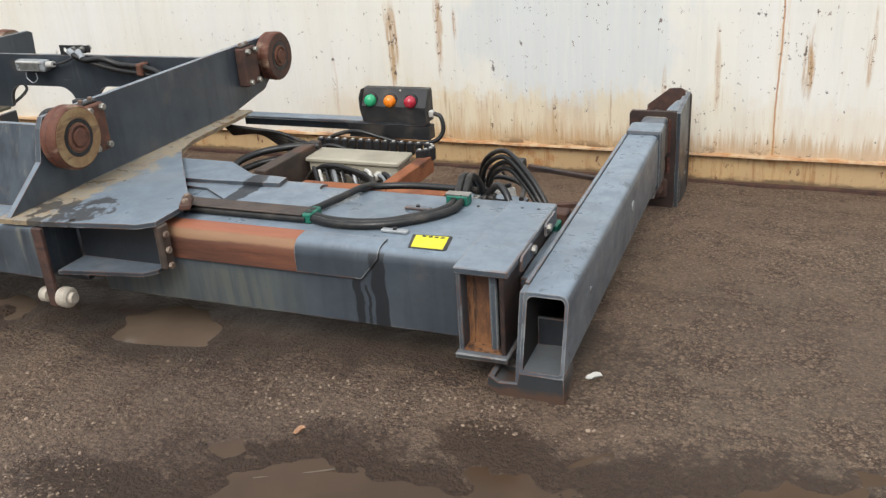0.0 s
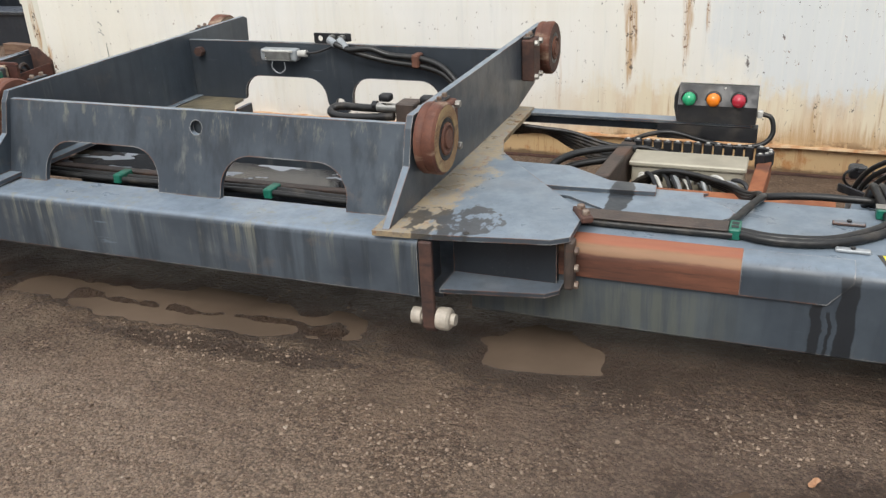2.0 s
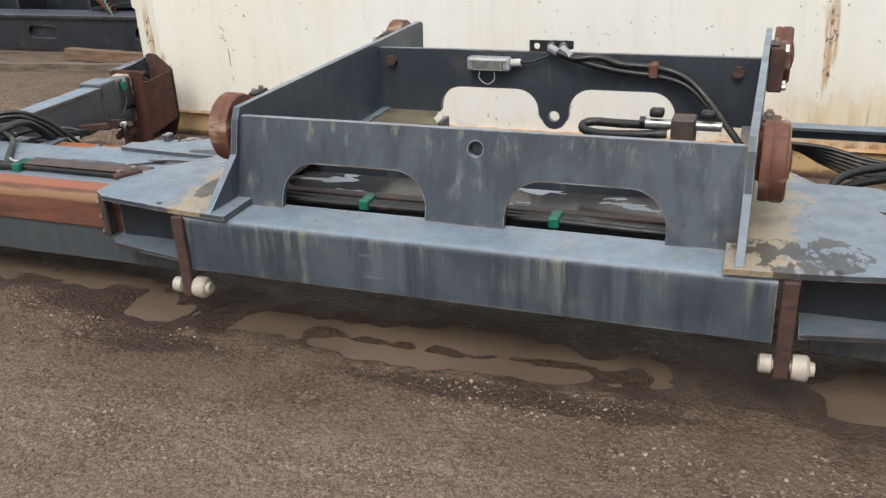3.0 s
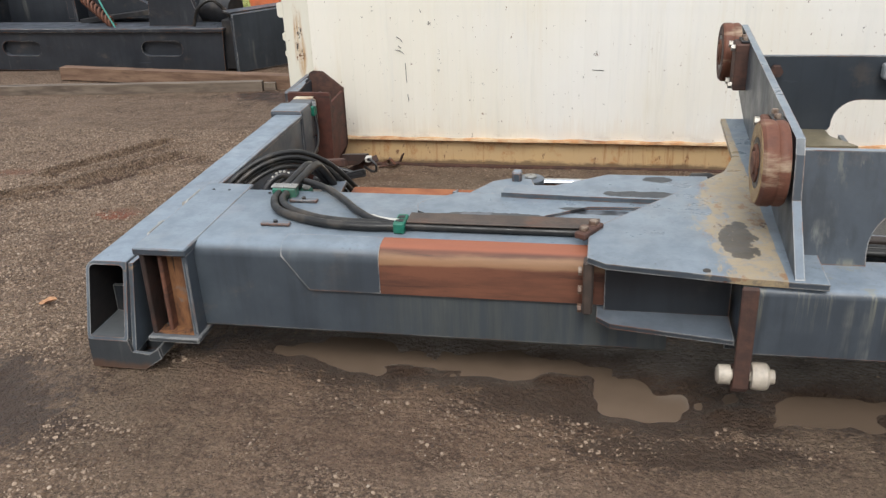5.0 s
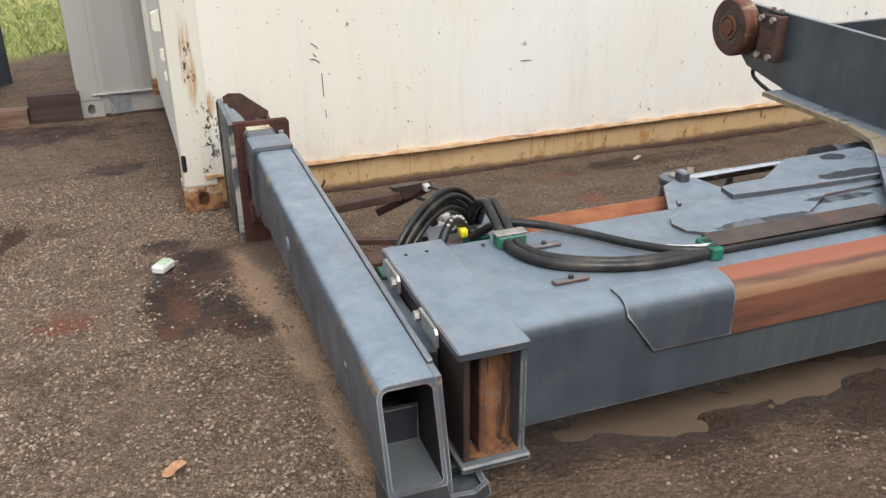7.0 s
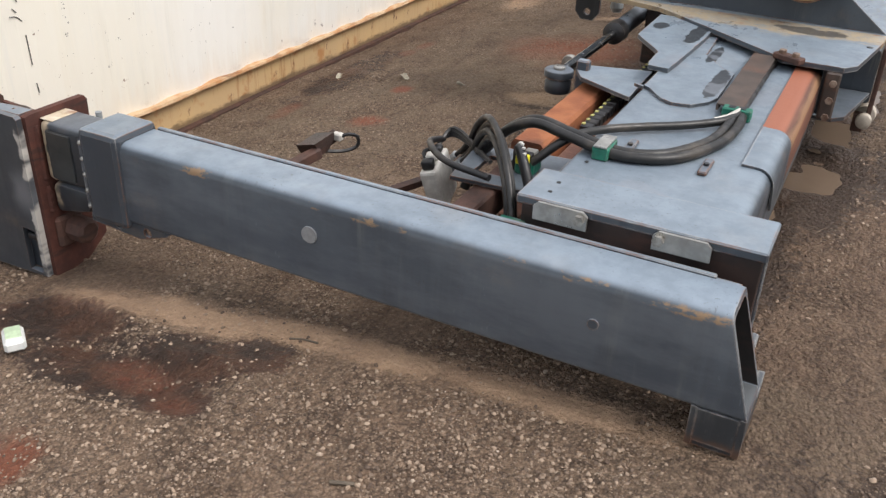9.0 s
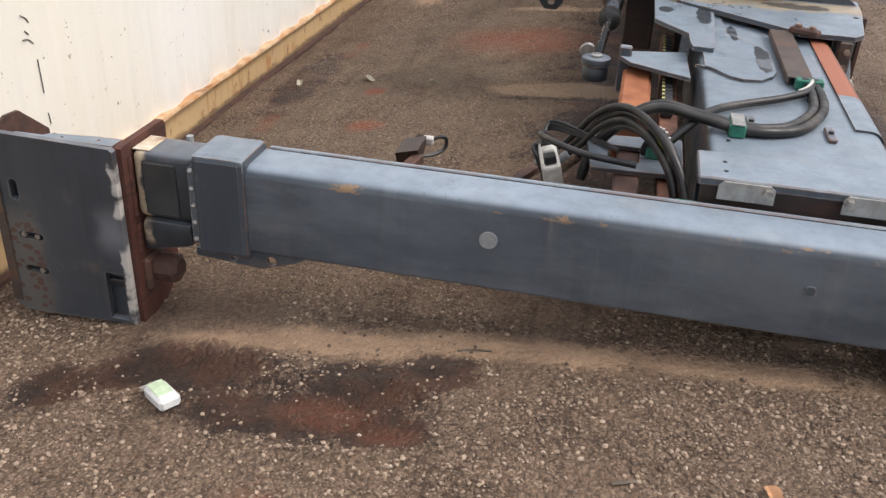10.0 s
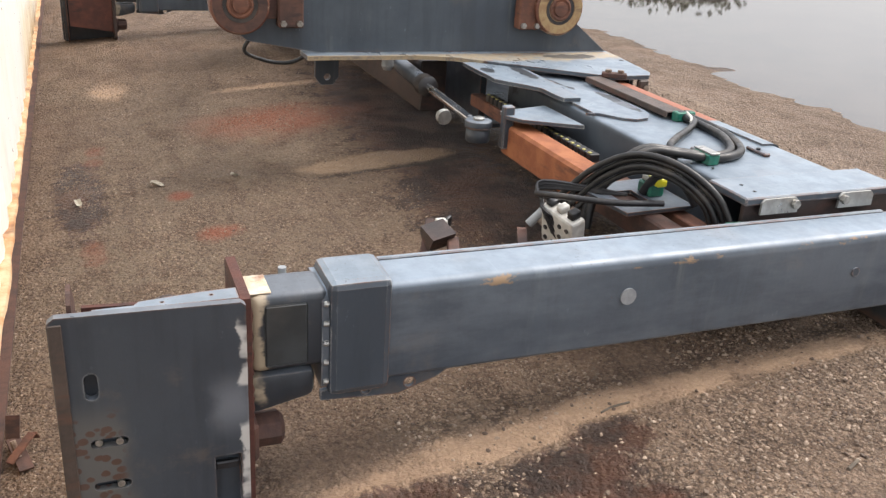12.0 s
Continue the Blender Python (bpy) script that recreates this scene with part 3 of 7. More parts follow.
    clot = m.math('MAXIMUM', m.blob(-7.29, 3.71, 0.14, 0.085, 0.5, 12, 0.6), m.math('MAXIMUM', m.blob(-4.95, 4.19, 0.12, 0.12, 0.5, 12, 0.8), m.blob(-4.47, 4.29, 0.08, 0.08, 0.5, 12, 0.8)))
    c = m.mix(m.math('MULTIPLY', clot, 0.85), c, (0.27, 0.085, 0.042))
    gcol = m.mix(m.ramp(m.noise(2.5, 6), 0.35, 0.65), (0.22, 0.26, 0.07), (0.46, 0.44, 0.16))
    c = m.mix(m.ramp(m.math('ADD', grass, m.math('MULTIPLY', edge, 0.3)), 0.35, 0.6), c, gcol)
    m.color(c)
    damp = m.ramp(m.math('ADD', m.math('MAXIMUM', wet, m.math('MULTIPLY', dark, 0.8)), m.math('MULTIPLY', edge, 0.6)), 0.3, 0.75)
    m.rough(m.math('SUBTRACT', m.ramp(m.noise(5, 5), 0.3, 0.7, 0.72, 0.92), m.math('MULTIPLY', damp, 0.36)))
    h = m.math('ADD', m.math('MULTIPLY', small, 2.2), m.math('MULTIPLY', m.voronoi(58.0), -0.9))
    h = m.math('ADD', h, m.math('ADD', m.math('MULTIPLY', m.voronoi(125.0), -0.45), m.math('MULTIPLY', tiny, 0.7)))
    h = m.math('MULTIPLY', h, m.math('SUBTRACT', 1.0, m.math('MULTIPLY', m.math('MAXIMUM', pan, m.math('MAXIMUM', sandy, m.math('MULTIPLY', mud, 0.15))), 0.72)))
    m.bump(h, 1.0, 0.022)
    return m.m


def water_material(name, col, rough, gloss=0.6):
    m = Mat(name, rough)
    m.color(m.mix(m.ramp(m.noise(2.0, 4), 0.35, 0.65), col, tuple(0.75 * v for v in col)))
    m.b.inputs["IOR"].default_value = 1.33
    m.b.inputs["Specular IOR Level"].default_value = gloss
    m.bump(m.noise(6, 2), 0.02, 0.003)
    return m.m


M_GROUND = ground_material()
M_MUDWATER = water_material("muddy_puddle_water", (0.165, 0.120, 0.087), 0.08)
M_MAUVEWATER = water_material("still_mud_film", (0.112, 0.080, 0.070), 0.34, 0.4)
M_BROWNWATER = water_material("brown_puddle_water", (0.082, 0.051, 0.031), 0.16, 0.35)
M_CLEARWATER = water_material("shallow_rain_water", (0.075, 0.062, 0.05), 0.03)


def pebble_material():
    m = Mat("mixed_pebbles", 0.7)
    g = m.n.new("ShaderNodeNewGeometry").outputs["Random Per Island"]
    c = m.mix(m.ramp(g, 0.0, 0.95), (0.085, 0.054, 0.036), (0.35, 0.258, 0.184))
    c = m.mix(m.ramp(g, 0.97, 1.0), c, (0.42, 0.34, 0.265))
    m.color(c)
    m.bump(m.noise(140, 3), 0.3, 0.002)
    return m.m


def leaf_material(name, a, b):
    m = Mat(name, 0.6)
    g = m.n.new("ShaderNodeNewGeometry").outputs["Random Per Island"]
    m.color(m.mix(g, a, b))
    return m.m


M_PEBBLE = pebble_material()
M_GRASS = leaf_material("dry_green_grass", (0.22, 0.30, 0.07), (0.56, 0.54, 0.20))
M_LEAVES = leaf_material("dark_foliage", (0.018, 0.026, 0.010), (0.035, 0.048, 0.018))
M_BARK = plain("grey_brown_bark", (0.14, 0.11, 0.08), 0.85, 0.0, 0.4, 12, 0.5)

# ---- mesh helpers; all coordinates are world metres ----
ORIGIN = {}
ROUND = ("hose", "cable", "wire", "conduit", "cable_loop", "wiring", "sensor_wire", "wire_loop", "drain_hose", "hose_fitting", "push_rod", "rod_cylinder", "rod_eye", "rod_gland", "solenoid", "pin", "plug", "weld_seam", "drum", "rope", "spring")


def thing(name, at, label, category, group="", kind=""):
    ob = new(name)
    ob.empty_display_size = 0.2
    ob.location = at
    ORIGIN[ob] = Vector(at)
    return tagged(ob, label, category, group, kind)


def part(name, bm, material, parent=None, label="", smooth=None):
    """Links a bmesh as one mesh object, its origin at its middle, under a thing or a part."""
    co = [v.co for v in bm.verts]
    mid = Vector([(min(c[k] for c in co) + max(c[k] for c in co)) / 2 for k in range(3)])
    bmesh.ops.translate(bm, verts=bm.verts, vec=-mid)
    bmesh.ops.recalc_face_normals(bm, faces=bm.faces)
    if smooth is None and name in ROUND:
        smooth = 50
    me = bpy.data.meshes.new(name)
    bm.to_mesh(me)
    bm.free()
    me.materials.append(material)
    if smooth is not None:
        for p in me.polygons:
            p.use_smooth = True
        me.set_sharp_from_angle(angle=radians(smooth))
    ob = new(name, me)
    ORIGIN[ob] = mid
    if parent is not None:
        ob.parent = parent
        ob.location = mid - ORIGIN[parent]
    else:
        ob.location = mid
    if label:
        ob["label"] = label
    return ob


def again(ob, at, parent, rot=None):
    """Another object on the same mesh, its middle at a new place."""
    o = new(ob.name.split(".")[0], ob.data)
    o.parent = parent
    o.location = Vector(at) - ORIGIN[parent]
    ORIGIN[o] = Vector(at)
    if rot:
        o.rotation_euler = rot
    return o


def B():
    return bmesh.new()


def box(bm, x0, x1, y0, y1, z0, z1, bev=0.0, seg=1):
    x0, x1 = min(x0, x1), max(x0, x1)
    r = bmesh.ops.create_cube(bm, size=1.0)
    vs = r["verts"]
    for v in vs:
        v.co = Vector(((x0 + x1) / 2 + v.co.x * (x1 - x0), (y0 + y1) / 2 + v.co.y * (y1 - y0), (z0 + z1) / 2 + v.co.z * (z1 - z0)))
    if bev:
        es = list({e for v in vs for e in v.link_edges})
        bmesh.ops.bevel(bm, geom=es, offset=bev, segments=seg, affect='EDGES', profile=0.5)
    return bm


def put3(axis, u, v, w):
    return {"x": (w, u, v), "y": (u, w, v), "z": (u, v, w)}[axis]


def plate(bm, outer, axis, a, b, holes=(), lean=None):
    """A flat plate of any outline with holes, between a and b along an axis. Plan pairs: x: (y, z), y: (x, z), z: (x, y)."""
    loops = [outer, *holes]
    lo, hi, edges = [], [], []
    for loop in loops:
        l0 = [bm.verts.new(put3(axis, u, v, a)) for u, v in loop]
        l1 = [bm.verts.new(put3(axis, u, v, b)) for u, v in loop]
        edges += [bm.edges.new((l0[k], l0[(k + 1) % len(l0)])) for k in range(len(l0))]
        lo.append(l0)
        hi.append(l1)
    twin = {v: w for l0, l1 in zip(lo, hi) for v, w in zip(l0, l1)}
    faces = [f for f in bmesh.ops.triangle_fill(bm, edges=edges, use_beauty=True)["geom"] if isinstance(f, bmesh.types.BMFace)]
    for f in faces:
        bm.faces.new([twin[v] for v in reversed(f.verts)])
    for l0, l1 in zip(lo, hi):
        n = len(l0)
        for k in range(n):
            bm.faces.new((l0[k], l0[(k + 1) % n], l1[(k + 1) % n], l1[k]))
    if lean:
        for v in twin.items():
            for w in v:
                lean(w)
    return bm


def ring(cx, cy, r, n=20):
    return [(cx + r * math.cos(2 * math.pi * k / n), cy + r * math.sin(2 * math.pi * k / n)) for k in range(n)]


def pill(cx, cy, lx, ly, n=6):
    """A slot with round ends, lx by ly."""
    r = min(lx, ly) / 2
    ex, ey = lx / 2 - r, ly / 2 - r
    out = []
    for k in range(4):
        sx, sy = ((1, 1), (-1, 1), (-1, -1), (1, -1))[k]
        for j in range(n):
            a = math.pi / 2 * (k + j / (n - 1))
            out.append((cx + sx * ex + r * math.cos(a), cy + sy * ey + r * math.sin(a)))
    clean = [p for k, p in enumerate(out) if (abs(p[0] - out[k - 1][0]) + abs(p[1] - out[k - 1][1])) > 1e-5]
    return clean


def arc(cx, cy, r, a0, a1, n=8):
    return [(cx + r * math.cos(radians(a0 + (a1 - a0) * k / n)), cy + r * math.sin(radians(a0 + (a1 - a0) * k / n))) for k in range(n + 1)]


def lathe(bm, profile, centre, axis="x", seg=36):
    """Turns (radius, offset) pairs round an axis through centre; closed at both ends."""
    c = Vector(centre)
    rows = []
    for r, o in profile:
        row = []
        for k in range(seg):
            a = 2 * math.pi * k / seg
            p = {"x": (o, r * math.cos(a), r * math.sin(a)), "y": (r * math.cos(a), o, r * math.sin(a)), "z": (r * math.cos(a), r * math.sin(a), o)}[axis]
            row.append(bm.verts.new(c + Vector(p)))
        rows.append(row)
    for r0, r1 in zip(rows, rows[1:]):
        for k in range(seg):
            bm.faces.new((r0[k], r0[(k + 1) % seg], r1[(k + 1) % seg], r1[k]))
    bm.faces.new(rows[0])
    bm.faces.new(rows[-1])
    return bm


def rod(bm, p, q, r, seg=12, r2=None):
    """A straight round bar from p to q."""
    p, q = Vector(p), Vector(q)
    d = q - p
    m = Matrix.Translation((p + q) / 2) @ d.to_track_quat('Z', 'Y').to_matrix().to_4x4()
    bmesh.ops.create_cone(bm, cap_ends=True, segments=seg, radius1=r, radius2=r if r2 is None else r2, depth=d.length, matrix=m)
    return bm


def hose(bm, pts, r, seg=10, per=8):
    """A bent round tube through the points."""
    P = [Vector(p) for p in pts]
    P = [P[0] * 2 - P[1], *P, P[-1] * 2 - P[-2]]
    line = []
    for k in range(1, len(P) - 2):
        for j in range(per):
            t = j / per
            a, b, c, d = P[k - 1:k + 3]
            line.append(0.5 * (2 * b + (c - a) * t + (2 * a - 5 * b + 4 * c - d) * t * t + (3 * b - a - 3 * c + d) * t ** 3))
    line.append(P[-2])
    side, rows = None, []
    for k, p in enumerate(line):
        d = (line[min(k + 1, len(line) - 1)] - line[max(k - 1, 0)]).normalized()
        side = (side - d * side.dot(d)).normalized() if side is not None else d.orthogonal().normalized()
        up = d.cross(side)
        rows.append([bm.verts.new(p + r * (math.cos(2 * math.pi * j / seg) * side + math.sin(2 * math.pi * j / seg) * up)) for j in range(seg)])
    for r0, r1 in zip(rows, rows[1:]):
        for j in range(seg):
            bm.faces.new((r0[j], r0[(j + 1) % seg], r1[(j + 1) % seg], r1[j]))
    bm.faces.new(rows[0])
    bm.faces.new(rows[-1])
    return bm


def bar(bm, p, q, w, h, bev=0.0):
    """A straight flat bar from p to q, w wide level and h high."""
    p, q = Vector(p), Vector(q)
    d = q - p
    s = Vector((-d.y, d.x, 0))
    s = s.normalized() if s.length > 1e-6 else Vector((1, 0, 0))
    u = s.cross(d).normalized()
    vs = [bm.verts.new(c + s * a * w / 2 + u * b * h / 2) for c in (p, q) for a, b in ((-1, -1), (1, -1), (1, 1), (-1, 1))]
    fs = [bm.faces.new([vs[k] for k in f]) for f in ((0, 1, 2, 3), (7, 6, 5, 4), (0, 4, 5, 1), (1, 5, 6, 2), (2, 6, 7, 3), (3, 7, 4, 0))]
    if bev:
        bmesh.ops.bevel(bm, geom=list({e for f in fs for e in f.edges}), offset=bev, segments=1, affect='EDGES')
    return bm


# ---- ground ----
PROFILE_Y = [-60, -6, -1.2, 0.2, 0.7, 1.9, 2.4, 3.3, 4.0, 4.9, 7.6, 12, 30, 400]
PROFILE_Z = [-0.1, -0.09, -0.085, -0.05, -0.01, 0.0, -0.015, -0.055, -0.115, -0.212, -0.44, -0.55, -0.7, -1.0]
# shallow hollows: x, y, half length, half width, depth
HOLLOWS = [(-2.17, 2.38, 0.27, 0.13, 0.036), (-3.62, 2.285, 0.84, 0.105, 0.036), (-4.76, 2.30, 0.20, 0.11, 0.036), (-5.38, 2.47, 0.62, 0.10, 0.032),
           (-0.93, 1.61, 0.52, 0.25, 0.020), (-6.95, 2.00, 0.27, 0.20, 0.022), (0.16, 1.84, 0.52, 0.24, 0.018)]
# low islands of dark mud that break the puddles: x, y, half length, half width, height
ISLANDS = [(-4.05, 2.285, 0.13, 0.028, 0.036), (-3.78, 2.285, 0.14, 0.030, 0.038), (-3.55, 2.275, 0.12, 0.024, 0.036), (-3.22, 2.30, 0.18, 0.026, 0.036), (-4.52, 2.26, 0.07, 0.05, 0.03), (-2.92, 2.30, 0.07, 0.04, 0.024),
           (-6.86, 2.08, 0.05, 0.035, 0.02), (-6.98, 1.93, 0.04, 0.03, 0.016), (-5.05, 2.40, 0.08, 0.03, 0.02), (-5.55, 2.42, 0.10, 0.025, 0.02)]
# a muddy basin before the corner housing: x, y, half sizes, depth
BASIN = [(-6.90, 3.66, 0.10, 0.20, 0.020), (-6.86, 3.86, 0.08, 0.10, 0.018), (-6.80, 4.08, 0.09, 0.16, 0.016)]


def grid_lines(a, b, step, far, grow=1.22):
    mid = list(np.arange(a, b + 1e-6, step))
    lo, hi, s = [], [], step
    x0, x1 = a, b
    while x1 - b < far:
        s *= grow
        x0, x1 = x0 - s, x1 + s
        lo.append(x0)
        hi.append(x1)
    return np.array(lo[::-1] + mid + hi)


def nz(x, y, s, k=0.0):
    return noise.noise(Vector((x * s + k, y * s - k, 0.37 + k)))


def rut(x, y):
    """Wheel ruts in the yard beyond the left end: 1 along their beds, negative on the ridges."""
    if not (-9.3 < x < -7.4 and 3.7 < y < 5.8):
        return 0.0
    v = 0.0
    for x0, y0, x1, y1, w in ((-8.14, 4.45, -7.80, 5.45, 0.065), (-7.82, 4.22, -7.51, 5.05, 0.085), (-8.15, 3.9, -7.85, 4.15, 0.06)):
        dx, dy = x1 - x0, y1 - y0
        L = math.hypot(dx, dy)
        a = ((x - x0) * dx + (y - y0) * dy) / L
        d = abs(-(x - x0) * dy + (y - y0) * dx) / L / w
        end = max(0.0, min(1.0, min(a, L - a) / 0.12 + 0.5))
        v = max(v, end * math.exp(-d * d)) if d < 1.3 else v - 0.45 * end * math.exp(-((d - 1.7) / 0.5) ** 2)
    return v


def ground_z(x, y):
    z = float(np.interp(y, PROFILE_Y, PROFILE_Z))
    near = max(0.0, 1.0 - max(abs(x + 3.5) - 6, abs(y - 3) - 6, 0) / 20)
    z += (0.012 * nz(x, y, 1.3) + 0.006 * nz(x, y, 4.1, 3.0) + 0.005 * nz(x, y, 9.0, 7.0)) * near
    if near > 0.9:
        rocky = 0.6 + 0.8 * min(1.0, max(0.0, -5.6 - x)) + 0.5 * nz(x, y, 2.2, 5.0)
        z += rocky * (0.0035 * nz(x, y, 21.0, 1.0) + 0.0022 * nz(x, y, 40.0, 2.0))
    # the yard rises again round the wide sheet of rainwater
    if y < 0.4 and abs(x) < 60 and y > -60:
        d = (((x - 7) / 15.5) ** 4 + ((y + 8.3) / 9.0) ** 4) ** 0.25 + 0.03 * nz(x, y, 0.6, 9.0)
        k = max(0.0, min(1.0, (d - 1.055) / 0.10))
        z = max(z, -0.085 + 0.07 * k * k * (3 - 2 * k))
    for cx, cy, rx, ry, dep in HOLLOWS:
        q = ((x - cx) / rx) ** 2 + ((y - cy) / ry) ** 2
        if q < 9:
            q = max(0.0, q + 0.9 * nz(x, y, 5.0, 2.0) + 0.6 * nz(x, y, 13.0, 4.0))
            z -= dep * math.exp(-q)
    for cx, cy, rx, ry, high in ISLANDS:
        q = ((x - cx) / rx) ** 2 + ((y - cy) / ry) ** 2
        if q < 6:
            z += high * math.exp(-max(0.0, q + 0.9 * nz(x, y, 14.0, 3.0) + 0.6 * nz(x, y, 31.0, 8.0)))
    if -7.3 < x < -6.4 and 3.2 < y < 4.5:
        q = min(((x - cx) / rx) ** 2 + ((y - cy) / ry) ** 2 for cx, cy, rx, ry, _ in BASIN) + 0.7 * nz(x, y, 9.0, 1.0)
        z -= 0.018 * math.exp(-max(0.0, q))
        rim = math.exp(-((q - 2.1) / 1.1) ** 2)
        z += rim * (0.010 + 0.016 * max(0.0, nz(x, y, 19.0, 6.0)) + 0.010 * abs(nz(x, y, 37.0, 2.0)))
    z -= 0.065 * rut(x, y)
    return z


def spot(x, y, cx, cy, rx, ry):
    q = math.sqrt(((x - cx) / rx) ** 2 + ((y - cy) / ry) ** 2)
    return max(0.0, min(1.0, 1.6 - q))


RED = [(-3.62, 4.62, 0.10, 0.05), (-7.30, 3.76, 0.13, 0.075), (-8.40, 4.54, 0.14, 0.07), (-4.47, 4.29, 0.06, 0.06),
       (-6.89, 3.70, 0.055, 0.13), (-6.95, 3.52, 0.04, 0.08), (-7.28, 3.74, 0.06, 0.07), (-4.95, 4.66, 0.12, 0.05), (-3.79, 4.63, 0.08, 0.05)]
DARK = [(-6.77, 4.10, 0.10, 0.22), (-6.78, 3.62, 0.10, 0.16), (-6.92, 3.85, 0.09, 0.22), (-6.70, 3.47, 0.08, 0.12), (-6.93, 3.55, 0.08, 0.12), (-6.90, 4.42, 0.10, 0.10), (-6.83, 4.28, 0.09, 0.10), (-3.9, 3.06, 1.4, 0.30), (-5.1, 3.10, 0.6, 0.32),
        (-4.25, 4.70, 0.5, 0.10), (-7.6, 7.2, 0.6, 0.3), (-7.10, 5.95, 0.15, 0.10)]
SAND = [(-6.64, 4.05, 0.055, 0.20), (-6.60, 3.75, 0.065, 0.30), (-6.56, 3.30, 0.06, 0.40), (-6.54, 2.75, 0.055, 0.40), (-2.75, 3.5, 0.06, 0.38), (-2.40, 4.50, 0.22, 0.10)]
WET = [(-0.95, 1.60, 0.66, 0.30), (-0.74, 2.00, 0.17, 0.11), (-0.58, 1.90, 0.14, 0.12), (0.12, 1.90, 0.55, 0.24), (-0.40, 1.93, 0.32, 0.09), (-3.4, 2.46, 1.5, 0.30), (-4.8, 2.40, 0.55, 0.28), (-2.1, 2.45, 0.6, 0.34), (-5.5, 2.5, 0.7, 0.22), (-1.3, 2.6, 0.8, 0.3), (-6.98, 1.98, 0.45, 0.30),
       (-1.75, 1.5, 0.25, 0.10), (-3.5, -0.35, 6.0, 0.4), (-4.7, 2.05, 0.30, 0.08), (-3.3, 2.06, 0.5, 0.06)]


def stoniness(x, y):
    """How much loose gravel lies on the dirt: most in the yard beyond the left end, rows of it along the front."""
    left = (-5.9 - x) / 1.3
    front = min((2.05 - y) / 0.45, (-1.6 - x) / 0.8) * 0.85
    rows = 0.30 * nz(x * 0.35, y, 3.2, 6.0) + 0.25 * nz(x, y, 1.4)
    return max(0.0, min(1.0, max(left, min(front, 0.9), 0.16 + 0.32 * max(0.0, min(1.0, (x + 1.2) / 0.8))) + rows))


def build_ground():
    xs, ys = grid_lines(-8.6, 1.0, 0.024, 420), grid_lines(1.0, 5.6, 0.024, 420)
    # finer rows along the puddles before the machine
    ys = np.sort(np.concatenate((ys, np.arange(2.116, 2.5, 0.024) - 0.004)))
    nx, ny = len(xs), len(ys)
    verts = [(x, y, ground_z(x, y)) for y in ys for x in xs]
    faces = [(j * nx + i, j * nx + i + 1, (j + 1) * nx + i + 1, (j + 1) * nx + i) for j in range(ny - 1) for i in range(nx - 1)]
    me = bpy.data.meshes.new("ground")
    me.from_pydata(verts, [], faces)
    for p in me.polygons:
        p.use_smooth = True
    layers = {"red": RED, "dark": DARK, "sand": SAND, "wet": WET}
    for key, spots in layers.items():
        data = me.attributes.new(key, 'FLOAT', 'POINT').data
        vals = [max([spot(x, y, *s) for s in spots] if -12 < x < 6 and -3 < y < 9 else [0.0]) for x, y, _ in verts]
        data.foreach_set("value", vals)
    me.attributes.new("grass", 'FLOAT', 'POINT').data.foreach_set("value", [max(0.0, min(1.0, (y - 10.3 + 0.4 * nz(x, y, 0.9)) / 0.9 + 0.5)) for x, y, _ in verts])
    me.attributes.new("gravel", 'FLOAT', 'POINT').data.foreach_set("value", [stoniness(x, y) for x, y, _ in verts])
    me.attributes.new("track", 'FLOAT', 'POINT').data.foreach_set("value", [max(0.0, rut(x, y)) for x, y, _ in verts])
    me.materials.append(M_GROUND)
    ob = new("ground", me)
    return tagged(ob, "wet brown dirt yard with gravel, mud and puddles", "ground", kind="structure")


ground = build_ground()


def puddle(cx, cy, rx, ry, level, mat, label, seed):
    """A still sheet of water; the uneven ground cuts its shore."""
    bm = B()
    n = 48
    rim = []
    for k in range(n):
        a = 2 * math.pi * k / n
        f = 1.0 + 0.16 * noise.noise(Vector((math.cos(a) * 1.7 + seed, math.sin(a) * 1.7, seed)))
        rim.append(bm.verts.new((cx + rx * f * math.cos(a), cy + ry * f * math.sin(a), level)))
    bm.faces.new(rim)
    ob = part("water", bm, mat)
    return tagged(ob, label, "puddle", "puddles in the yard", "structure")


# heights of the still water in the four hollows along the machine
LEVELS = (-0.0337, -0.0205, -0.0353, -0.0372)
MUD = "muddy brown rain puddle lying on the dirt"
for k, (cx, cy, rx, ry, dep) in enumerate(HOLLOWS[:4]):
    puddle(cx, cy, rx * (1.2, 1.15, 1.3, 1.2)[k], ry * (1.45, 1.9, 1.45, 1.45)[k], LEVELS[k], M_MUDWATER, MUD, k * 3.1)
for k, (cx, cy, rx, ry, dep) in enumerate(HOLLOWS[4:]):
    puddle(cx, cy, rx * 1.4, ry * 1.4, ground_z(cx, cy) + dep * (0.62, 0.36, 0.40)[k], M_MAUVEWATER if k == 1 else M_BROWNWATER, "shallow brown puddle on wet dirt", 20 + k * 2.3)
bm = B()
rim = []
for k in range(72):
    a = 2 * math.pi * k / 72
    c, s_ = math.cos(a), math.sin(a)
    f = 1.12 / (c ** 4 + s_ ** 4) ** 0.25
    rim.append((7 + 15.5 * f * c, -8.3 + 9.0 * f * s_))
bm.faces.new([bm.verts.new((x, y, -0.048)) for x, y in rim])
tagged(part("water", bm, M_CLEARWATER), "wide shallow sheet of rainwater reflecting the sky", "puddle", "puddles in the yard", "structure")


